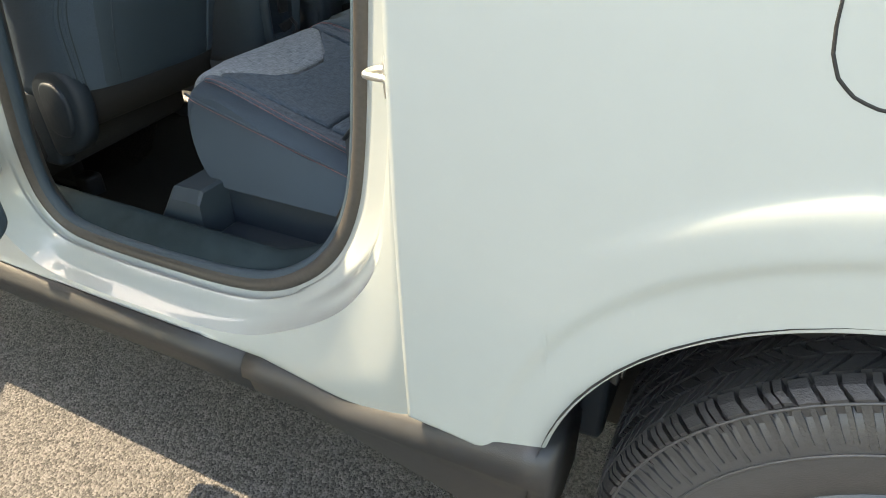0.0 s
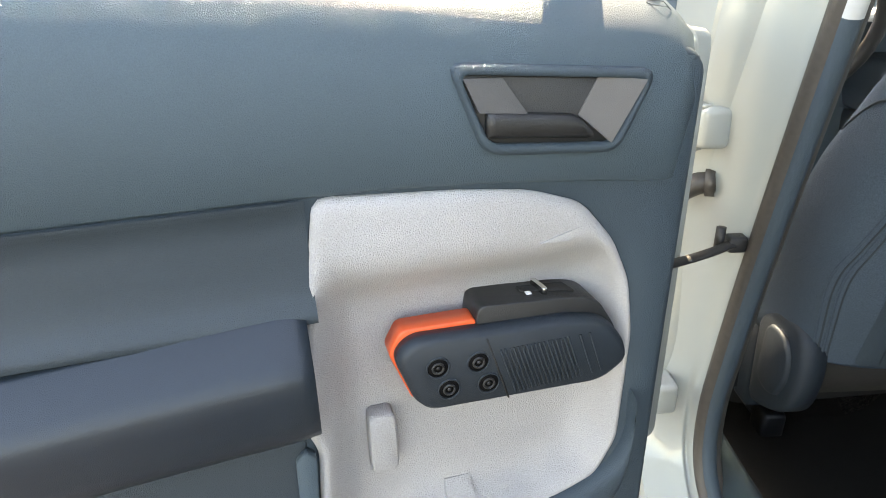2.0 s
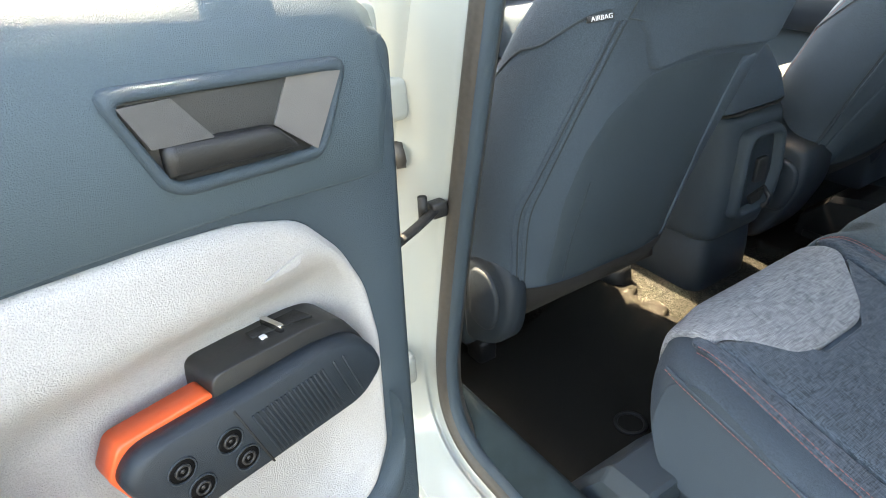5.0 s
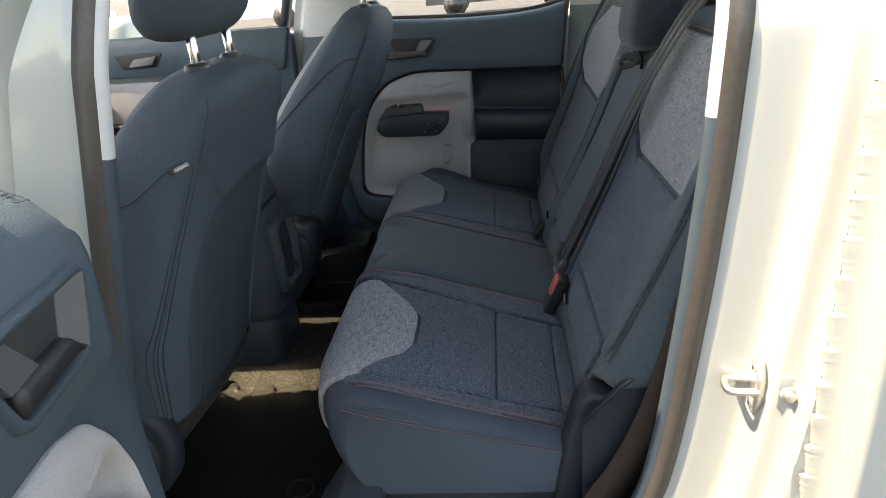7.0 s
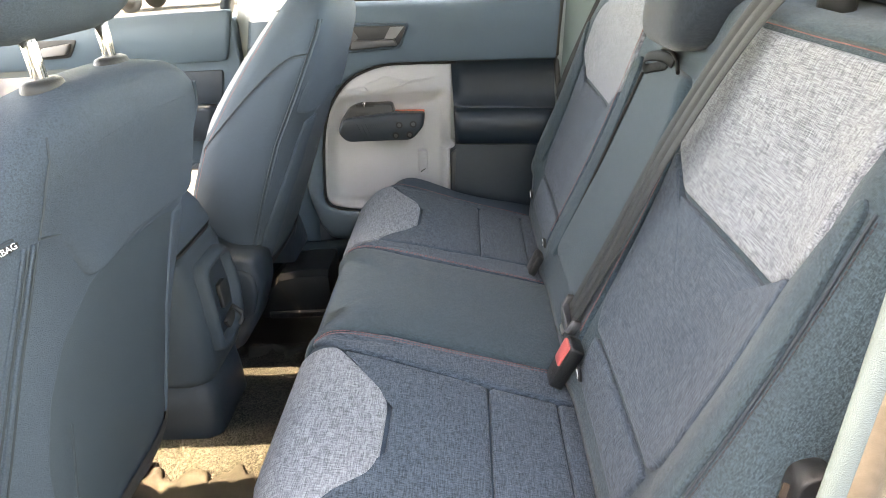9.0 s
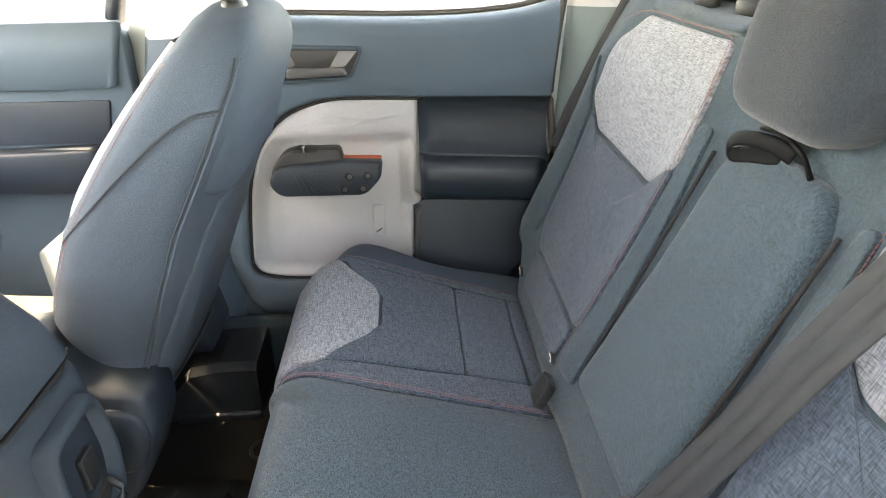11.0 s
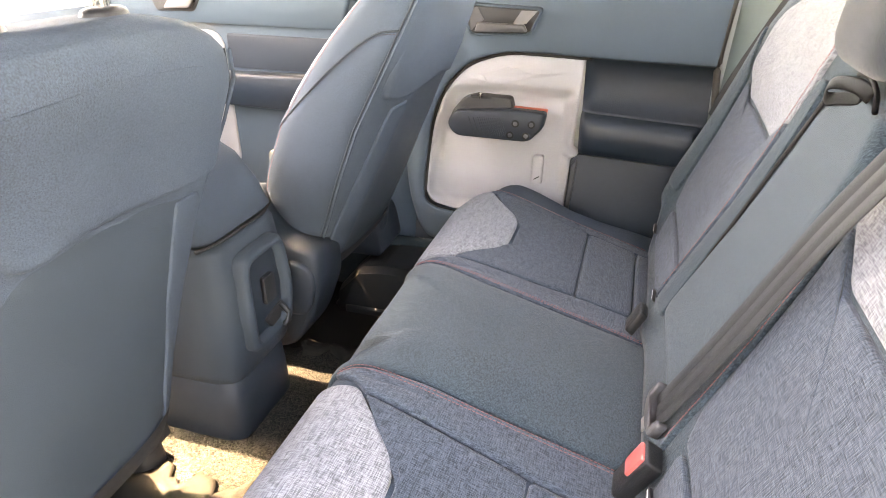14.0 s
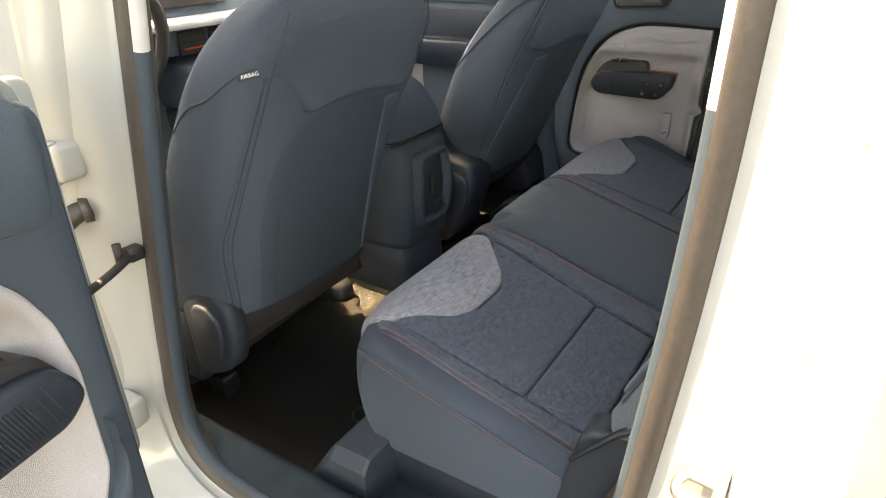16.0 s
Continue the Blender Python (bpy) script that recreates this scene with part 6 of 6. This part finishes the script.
    for x, zl, zh, hw in ((-1.60, 0.30, 1.12, 0.84), (-2.0, 0.30, 1.10, 0.85), (-2.5, 0.32, 1.04, 0.84), (-2.75, 0.36, 0.95, 0.78)):
        rings.append([(x, -hw, zl), (x, -hw, zh - 0.1), (x, -hw + 0.12, zh), (x, hw - 0.12, zh), (x, hw, zh - 0.1), (x, hw, zl)])
    part("hood", loft(rings), PAINT, CAR)
    g = part("windscreen", mesh([(-1.62, -0.70, 1.10), (-1.62, 0.70, 1.10), (-1.10, 0.60, 1.55), (-1.10, -0.60, 1.55)], [(0, 1, 2, 3)]), GLASS, CAR, smooth=False)
    g.visible_shadow = False
    for sy in (-1, 1):
        tube("a_pillar", [(-1.66, sy * 0.76, 1.08), (-1.38, sy * 0.71, 1.32), (-1.10, sy * 0.64, 1.55), (-0.3, sy * 0.66, 1.59), (0.3, sy * 0.66, 1.57)], 0.035, PAINT, CAR)


build_cab()


def front_door(name, sy, swing=0):
    cs, sn = math.cos(radians(swing)), math.sin(radians(swing))

    def Q(u, z, a):
        dx, dy = u + 1.57, -a
        return -1.57 + dx * cs - dy * sn, sy * (0.83 + dx * sn + dy * cs), z
    d = thing(name, "open front door with slate trim and pale insert" if swing else "closed front door with slate trim and pale insert", "car door", "front doors", at=Q(-1.1, 0.42, 0.05))
    part("shell", prism(fillet([(-1.60, 0.40), (-0.60, 0.40), (-0.52, 0.75), (-0.50, 1.09), (-1.60, 1.10)], 0.03), Q, -0.035, 0.08, 0.008), PAINT, d)
    part("trim_board", prism(fillet([(-1.55, 0.48), (-0.68, 0.48), (-0.62, 0.75), (-0.605, 1.10), (-1.55, 1.12)], 0.03), Q, 0.08, 0.125, 0.010), TRIM, d)
    part("upper_pad", prism(fillet([(-1.55, 1.005), (-0.64, 0.99), (-0.605, 1.115), (-1.55, 1.125)], 0.012), Q, 0.12, 0.14, 0.010), TRIM, d)
    part("recess", prism(fillet([(-0.98, 0.972), (-0.66, 0.966), (-0.68, 0.88), (-0.98, 0.885)], 0.008), Q, 0.12, 0.13, 0.004), TRIM_DK, d)
    part("insert", prism(fillet([(-1.40, 0.985), (-0.99, 0.978), (-0.99, 0.60), (-1.40, 0.62)], 0.05), Q, 0.12, 0.132, 0.006), INSERT, d, "pale grey door insert")
    part("armrest", prism(fillet([(-1.2, 0.875), (-0.69, 0.878), (-0.72, 0.785), (-1.2, 0.80)], 0.02), Q, 0.12, 0.17, 0.016), NAVY, d, "navy moulded armrest")
    part("pull", prism(fillet([(-1.32, 0.85), (-1.08, 0.86), (-1.06, 0.79), (-1.30, 0.78)], 0.02), Q, 0.13, 0.18, 0.01), TRIM_DK, d)
    rel = part("release_well", prism(fillet([(-1.19, 1.075), (-1.025, 1.07), (-1.055, 1.025), (-1.17, 1.025)], 0.01), Q, 0.135, 0.143, 0.002), BLACKP, d, "black recessed door release")
    part("release_lever", prism(fillet([(-1.12, 1.055), (-1.04, 1.062), (-1.06, 1.035), (-1.14, 1.032)], 0.006), Q, 0.142, 0.156, 0.004), GREYP, rel)
    fr = [(-1.55, 1.11), (-1.25, 1.35), (-0.98, 1.53), (-0.66, 1.545), (-0.53, 1.53), (-0.58, 1.30), (-0.635, 1.10)]
    rings = []
    for (u, z) in spline(fr, 50):
        u2, z2 = u + (-0.85 - u) * 0.08, z + (1.22 - z) * 0.12
        rings.append([Q(u, z, 0.03), Q(u, z, 0.08), Q(u2, z2, 0.08), Q(u2, z2, 0.03)])
    part("window_frame", loft(rings, True, True), TRIM_DK, d, "dark window frame")
    # only the open door's pane takes the added tint that shades the ground
    g = part("window_pane", prism([(-1.5, 1.09), (-1.25, 1.30), (-0.98, 1.50), (-0.57, 1.52), (-0.64, 1.09)], Q, 0.05, 0.054, 0.0005), TINT if swing else GLASS, d, "clear side window", smooth=False)
    g.visible_shadow = swing > 0
    # side mirror on its arm, unseen, added for its shadow on the ground
    mir = part("side_mirror", prism(fillet([(0.035, 0.985), (0.275, 0.99), (0.29, 1.10), (0.27, 1.18), (0.06, 1.165)], 0.04), lambda u, z, a: Q(-1.40 + a, z, -0.03 - u), 0.0, 0.14, 0.03), PAINT, d, "pale mirror housing")
    part("mirror_arm", prism(fillet([(-1.38, 1.02), (-1.30, 1.02), (-1.30, 1.07), (-1.38, 1.07)], 0.012), Q, 0.03, -0.09, 0.004), BLACKP, mir)


front_door("front_door", -1, 52)
front_door("front_door", 1)

# ---- console and dashboard ----
CONSOLE = thing("centre_console", "slate plastic centre console with rear sockets", "console", at=(-0.7, 0, FLOOR))


def build_console():
    # foot on the tunnel, panel above it, padded lid on top
    def body(name, rows, m, label=""):
        rings = []
        for z, xr, hw, ch in rows:
            rings.append([(xr - ch * 1.4, -hw, z), (xr - ch * 0.5, -hw + ch * 0.35, z), (xr - ch * 0.1, -hw + ch * 0.8, z), (xr, -hw + ch * 1.4, z), (xr, hw - ch * 1.4, z), (xr - ch * 0.1, hw - ch * 0.8, z), (xr - ch * 0.5, hw - ch * 0.35, z), (xr - ch * 1.4, hw, z), (-0.80, hw + 0.01, z), (-1.45, hw + 0.01, z), (-1.45, -hw, z), (-0.80, -hw, z)])
        return part(name, loft(rings), m, CONSOLE, label)
    body("console_foot", [(0.396, -0.520, 0.088, 0.020), (0.404, -0.514, 0.092, 0.022), (0.47, -0.512, 0.092, 0.026), (0.545, -0.520, 0.092, 0.026)], TRIM_DK, "dark slate console foot")
    body("console_body", [(0.522, -0.520, 0.088, 0.020), (0.530, -0.506, 0.097, 0.026), (0.545, -0.501, 0.101, 0.030), (0.62, -0.492, 0.105, 0.034), (0.70, -0.494, 0.106, 0.034), (0.765, -0.505, 0.106, 0.030), (0.776, -0.514, 0.102, 0.024)], TRIM_MD)
    tube("lid_gap", [(-0.512 - 0.3 * max(0, abs(y) - 0.06), y, 0.780) for y in np.linspace(-0.104, 0.104, 16)], 0.003, LINER, CONSOLE)
    body("armrest_lid", [(0.783, -0.516, 0.102, 0.024), (0.790, -0.508, 0.106, 0.030), (0.83, -0.520, 0.106, 0.036), (0.875, -0.550, 0.104, 0.040), (0.895, -0.575, 0.098, 0.044), (0.902, -0.61, 0.085, 0.040)], SOFT, "padded slate console lid")
    T = lambda u, v, o: (-0.4925 + o - 0.05 * abs(v - 0.66), u, v)
    # raised frame round the sunk socket field
    out = fillet([(-0.064, 0.575), (0.064, 0.575), (0.070, 0.66), (0.060, 0.752), (-0.060, 0.752), (-0.070, 0.66)], 0.022)
    inn = fillet([(-0.044, 0.592), (0.044, 0.592), (0.050, 0.66), (0.044, 0.734), (-0.044, 0.734), (-0.050, 0.66)], 0.018)
    n = 64
    po, pi = even(out + [out[0]], n, True), even(inn + [inn[0]], n, True)
    part("rear_surround", loft([[T(*a, -0.004), T(a[0] * 0.97 + b[0] * 0.03, a[1] * 0.97 + b[1] * 0.03, 0.012), T(a[0] * 0.6 + b[0] * 0.4, a[1] * 0.6 + b[1] * 0.4, 0.020), T(a[0] * 0.2 + b[0] * 0.8, a[1] * 0.2 + b[1] * 0.8, 0.017), T(*b, 0.002)] for a, b in zip(po, pi)], False, False, True), TRIM_MD, CONSOLE, "rounded slate frame")
    rp = part("rear_recess", prism(inn, T, -0.004, 0.003, 0.001), TRIM_DK, CONSOLE)
    part("socket", prism(fillet([(-0.006, 0.640), (0.026, 0.640), (0.026, 0.690), (-0.006, 0.690)], 0.005), T, 0.002, 0.010, 0.002), BLACKP, rp, "black power socket")
    part("hook_plate", prism([(-0.010, 0.612), (0.042, 0.622), (0.030, 0.596), (0.004, 0.592)], T, 0.002, 0.010, 0.001), LINER, rp, smooth=False)
    tube("bag_hook", [T(0.034, 0.622, 0.008), T(0.036, 0.606, 0.022), T(0.034, 0.592, 0.024), T(0.026, 0.584, 0.018)], 0.005, BLACKP, rp, False, 8, "folding bag hook")


build_console()


# ---- jamb fittings ----
def build_jamb_fittings():
    st = thing("door_striker", "zinc-plated door striker loop on its plate", "striker", at=(0.272, -0.757, 0.80))
    n = Vector((-0.995, 0.10, 0)).normalized()
    s = Vector((-0.10, -0.995, 0)).normalized()
    c = Vector((0.2835, -0.768, 0.806))
    P = lambda u, v, o: c + s * u + Vector((0, 0, v)) + n * o
    part("plate", prism(fillet([(-0.012, -0.030), (0.006, -0.034), (0.014, -0.016), (0.014, 0.018), (0.004, 0.034), (-0.010, 0.028)], 0.008), P, -0.004, 0.004, 0.001), STEEL, st)
    tube("loop", spline([P(0.012, 0, 0), P(0.0125, 0, 0.022), P(0.011, 0, 0.029), P(0.0, 0, 0.032), P(-0.011, 0, 0.029), P(-0.0125, 0, 0.022), P(-0.012, 0, 0)], 40), 0.0042, STEEL, st, False, 10)
    for v in (0.022, -0.022):
        part("screw", disc(P, 0, v, 0.0065, 0.003, 0.006), STEEL, st)
        part("screw_socket", disc(P, 0, v, 0.003, 0.0056, 0.0064, 6), LINER, st)
    n2, s2 = Vector((-0.12, -0.99, 0)).normalized(), Vector((0.99, -0.12, 0)).normalized()
    c2 = Vector((0.3035, -0.7945, 0.815))
    P2 = lambda u, v, o: c2 + s2 * u + Vector((0, 0, v)) + n2 * o
    b = thing("jamb_bolt", "painted bolt and stamped plate on the jamb", "bolt", at=tuple(c2))
    part("plate", prism(fillet([(-0.010, -0.020), (0.011, -0.020), (0.011, 0.020), (-0.010, 0.020)], 0.006), P2, -0.008, 0.0022, 0.0008), PAINT, b)
    part("washer", disc(P2, 0, 0, 0.0085, 0.002, 0.0045), PAINT, b)
    part("head", disc(P2, 0, 0, 0.006, 0.004, 0.010, 6), STEEL, b)
    # check strap and hinges at the front pillar
    ck = thing("check_strap", "black greased door check strap", "check strap", at=(-0.47, -0.76, 0.82))
    a, e = Vector((-0.462, -0.752, 0.822)), Vector(near_door(0.085, 0.06, 0.832))
    tube("strap", spline([a, a.lerp(e, 0.3) + Vector((0, 0, -0.004)), a.lerp(e, 0.7) + Vector((0, 0, -0.004)), e], 20), 0.0075, BLACKP, ck, False, 8, "", 0.55)
    part("bracket", block(tuple(a - Vector((0.009, 0.010, 0.010))), tuple(a + Vector((0.009, 0.012, 0.010))), 0.003), BLACKP, ck)
    tube("pin", [a + Vector((-0.002, -0.018, 0.02)), a + Vector((-0.002, -0.018, -0.012))], 0.006, BLACKP, ck)
    for z, x in ((0.555, -0.525), (0.957, -0.502)):
        h = tube("door_hinge", [(x, -0.806, z - 0.028), (x, -0.806, z + 0.028)], 0.013, PAINT, CAR, False, 14, "pale painted door hinge")
        part("leaf", block((x - 0.03, -0.806, z - 0.026), (x + 0.022, -0.768, z + 0.024), 0.009, 3), PAINT, h)
        part("bolt_washer", disc(lambda u, v, o: (x + 0.006 + u, -0.800 + v, z + 0.022 + o), 0, 0, 0.010, 0.0, 0.004), PAINT, h)
        tube("pin", [(x, -0.806, z + 0.028), (x, -0.806, z + 0.040)], 0.007, STEEL, h, False, 10)
    g = thing("cable_boot", "dark rubber cable sleeve between door and pillar", "cable sleeve", at=(-0.45, -0.79, 0.9))
    tube("sleeve", spline([(-0.505, -0.768, 0.885), (-0.510, -0.785, 0.882), (-0.512, -0.805, 0.872), (-0.505, -0.83, 0.862)], 30), 0.014, SEAL, g, False, 12)
    tube("collar", [(-0.503, -0.768, 0.885), (-0.508, -0.778, 0.884)], 0.018, SEAL, g, False, 14)


build_jamb_fittings()


# ---- dashboard ----
def build_dash():
    d = thing("dashboard", "slate dashboard with vents and controls", "dashboard", at=(-1.4, 0, 0.6))
    sec = [(-1.28, 0.62), (-1.30, 0.78), (-1.335, 0.86), (-1.33, 0.98), (-1.31, 1.00), (-1.33, 1.04), (-1.40, 1.07), (-1.62, 1.10), (-1.66, 0.9), (-1.66, 0.5)]
    part("dash_body", loft([[(x, y, z) for x, z in sec] for y in np.linspace(-0.72, 0.72, 20)]), TRIM, d, smooth=False)
    part("ledge", block((-1.36, -0.30, 0.985), (-1.20, 0.60, 1.005), 0.008), PILLAR, d, "pale shelf along the dash")
    P = lambda u, v, o: (-1.335 + o - 0.10 * (v - 0.86), u, v)
    for y0, y1 in ((0.0, 0.095), (0.105, 0.20)):
        v = part("vent", prism(fillet([(y0, 0.890), (y1, 0.890), (y1, 0.965), (y0, 0.965)], 0.012), P, 0.0, 0.02, 0.006), BLACKP, d, "black air vent")
        for k in range(4):
            part("vane", prism([(y0 + 0.008, 0.900 + 0.016 * k), (y1 - 0.008, 0.900 + 0.016 * k), (y1 - 0.008, 0.904 + 0.016 * k), (y0 + 0.008, 0.904 + 0.016 * k)], P, 0.016, 0.026, 0.0005), ORANGE if k == 1 else TRIM_DK, v)
    c = part("control_panel", prism(fillet([(-0.06, 0.80), (0.21, 0.80), (0.21, 0.872), (-0.06, 0.872)], 0.010), P, 0.0, 0.02, 0.004), BLACKP, d, "black climate control panel")
    for y in (0.0, 0.165):
        k = part("knob", disc(P, y, 0.835, 0.022, 0.018, 0.04, 24, 0.003), CHROME, c, "bright ringed knob")
        part("knob_face", disc(P, y, 0.835, 0.015, 0.038, 0.042, 20), BLACKP, k)
    for i in range(6):
        part("button_mark", prism([(0.04 + 0.016 * i, 0.848), (0.049 + 0.016 * i, 0.848), (0.049 + 0.016 * i, 0.853), (0.04 + 0.016 * i, 0.853)], P, 0.018, 0.021, 0.0003), ORANGE, c)
    s = part("screen", prism(fillet([(-0.06, 1.03), (0.18, 1.03), (0.18, 1.15), (-0.06, 1.15)], 0.01), P, 0.02, 0.04, 0.003), BLACKP, d, "dark touch screen")
    part("storage_tray", prism(fillet([(-0.10, 0.70), (0.21, 0.70), (0.21, 0.785), (-0.10, 0.785)], 0.01), P, 0.0, 0.012, 0.003), LINER, d)
    part("power_socket", disc(P, 0.04, 0.745, 0.014, 0.01, 0.03, 18), CHROME, d)
    w = thing("steering_wheel", "black three-spoke steering wheel before the dashboard", "steering wheel", at=(-1.15, -0.37, 0.85))
    ring = [(-1.13 + 0.17 * math.cos(a) * 0.42, -0.37 + 0.185 * math.sin(a), 0.97 + 0.185 * math.cos(a) * 0.9) for a in np.linspace(0, 2 * math.pi, 40, endpoint=False)]
    tube("rim", ring, 0.016, BLACKP, w, True, 10)
    part("hub", block((-1.20, -0.44, 0.90), (-1.13, -0.30, 1.02), 0.03, 3), BLACKP, w)
    for y in (-0.53, -0.21):
        part("spoke", block((-1.16, min(y, -0.37), 0.95), (-1.135, max(y, -0.37), 0.985), 0.008), BLACKP, w)
    tube("column", [(-1.18, -0.37, 0.95), (-1.35, -0.37, 0.86)], 0.035, BLACKP, w)


build_dash()


# ---- floor mats and small floor parts ----
def build_floor():
    for sy in (-1, 1):
        m = thing("floor_mat", "black ribbed rubber and carpet floor mat", "floor mat", "rear floor mats", at=(-0.45, sy * 0.36, FLOOR))
        rings = []
        for i, x in enumerate(np.linspace(-0.74, -0.20, 50)):
            w = 0.010 * math.sin(i * 0.9) + 0.006 * math.sin(i * 2.3 + 1)
            # inner edge climbs the tunnel, black where the carpet lies out of the sun
            rings.append([(x, sy * y, z) for y, z in ((0.645, FLOOR), (0.640, FLOOR + 0.010), (0.63, FLOOR + 0.012), (0.33, FLOOR + 0.012), (0.285, 0.330), (0.262, 0.365), (0.238 + w * 0.3, 0.397), (0.212 + w, 0.4100), (0.190 + w * 1.7, 0.411), (0.186 + w * 1.7, 0.402))])
        part("mat", loft(rings, False, False), CARPET, m)
        tube("retainer_ring", [(-0.40 + 0.026 * math.cos(a), sy * 0.40 + 0.026 * math.sin(a), FLOOR + 0.014) for a in np.linspace(0, 2 * math.pi, 24, endpoint=False)], 0.004, BLACKP, m, True, 6)
    prof = [(-0.31, FLOOR), (-0.27, 0.325), (-0.250, 0.365), (-0.225, 0.392), (-0.18, 0.402), (0.0, 0.407), (0.18, 0.402), (0.225, 0.392), (0.250, 0.365), (0.27, 0.325), (0.31, FLOOR)]
    rnd = random.Random(4)
    bump = [[rnd.uniform(-0.0025, 0.0025) for _ in prof] for _ in range(60)]
    tagged(part("floor_tunnel", loft([[(x, y, z + (b if z > 0.31 else 0)) for (y, z), b in zip(prof, bump[i])] for i, x in enumerate(np.linspace(-2.0, 0.2, 60))], False, False), CARPET_L), "grey carpeted floor tunnel", "floor", kind="structure")
    for y in (-0.175, 0.19):
        c = thing("rail_cover", "black plastic seat rail end cover", "rail cover", "rail covers", at=(-0.64, y, 0.40))
        part("cover", loft([[(x, y - 0.036 * w, 0.392), (x, y - 0.030 * w, 0.40 + 0.045 * w), (x, y - 0.018 * w, 0.40 + 0.055 * w), (x, y + 0.018 * w, 0.40 + 0.055 * w), (x, y + 0.030 * w, 0.40 + 0.045 * w), (x, y + 0.036 * w, 0.392)] for x, w in ((-0.80, 0.9), (-0.70, 1.0), (-0.655, 0.98), (-0.635, 0.85), (-0.622, 0.5))]), BLACKP, c)
    f = thing("heater_duct", "black plastic floor duct by the far sill", "floor duct", at=(-0.55, 0.6, FLOOR))
    part("duct", loft([[(x, 0.50, FLOOR), (x, 0.51, z), (x, 0.53, z + 0.012), (x, 0.66, z + 0.012), (x, 0.66, FLOOR)] for x, z in ((-0.62, 0.36), (-0.56, 0.42), (-0.50, 0.43), (-0.42, 0.43))]), BLACKP, f, smooth=False)
    part("duct_lip", block((-0.60, 0.495, FLOOR), (-0.42, 0.512, FLOOR + 0.03), 0.006), BLACKP, f)
    part("duct_foot", block((-0.64, 0.52, FLOOR), (-0.60, 0.64, FLOOR + 0.02), 0.006), BLACKP, f)


build_floor()


# ---- parked vehicles beyond the far windows ----
def parked_car(name, x, y, colour_mat, label, length=4.6, height=1.5, pickup=False):
    c = thing(name, label, "car", "parked cars", at=(x, y, 0))
    L, hw = length / 2, 0.9
    prof = [(-L, 0.35), (-L + 0.02, 0.75), (-L + 0.9, 0.95), (-L + 1.5, height), (L - 1.3, height), (L - 0.5, 0.98), (L - 0.02, 0.9), (L, 0.35)]
    rings = []
    for yy, s in ((-hw, 0.0), (-hw - 0.02, 0.01), (-hw + 0.05, 0.0), (hw - 0.05, 0.0), (hw, 0.0)):
        rings.append([(x + px, y + yy * (1 - 0.22 * max(0, pz - 0.95) / 0.55), pz) for px, pz in prof])
    b = part("body", loft(rings[1:]), colour_mat, c, smooth=False)
    part("side_glass", mesh([(x - L + 1.15, y - 0.895, 0.99), (x + L - 0.85, y - 0.895, 0.99), (x + L - 1.4, y - 0.775, height - 0.08), (x - L + 1.62, y - 0.775, height - 0.08)], [(0, 1, 2, 3)]), BLACKP, b, smooth=False)
    for wx in (-L + 0.85, L - 0.85):
        for sy in (-0.88, 0.88):
            T = lambda u, v, o: (x + wx + u, y + sy + o, 0.34 + v)
            w = part("wheel", disc(T, 0, 0, 0.34, -0.1, 0.1, 36, 0.03), TYRE, c)
            part("rim", disc(T, 0, 0, 0.22, -0.115 if sy < 0 else 0.05, -0.09 if sy < 0 else 0.115, 24, 0.01), RIM, w)
    return c


WHITEP = mat("white_car_paint", (0.75, 0.75, 0.74), 0.3, 0.02, 30, coat=1.0)
DARKP = mat("dark_car_paint", (0.03, 0.032, 0.035), 0.3, 0.05, 30, coat=1.0)
SILVP = mat("silver_car_paint", (0.4, 0.41, 0.42), 0.3, 0.03, 30, coat=1.0, metal=0.4)
parked_car("parked_car", -8.2, 20.0, WHITEP, "white parked pickup across the lot", 5.4, 1.75)
parked_car("parked_car", 0.4, 19.0, DARKP, "dark parked car across the lot")
parked_car("parked_car", -15.0, 20.0, SILVP, "silver parked car across the lot")
parked_car("parked_car", 7.5, 19.5, SILVP, "silver parked car across the lot")
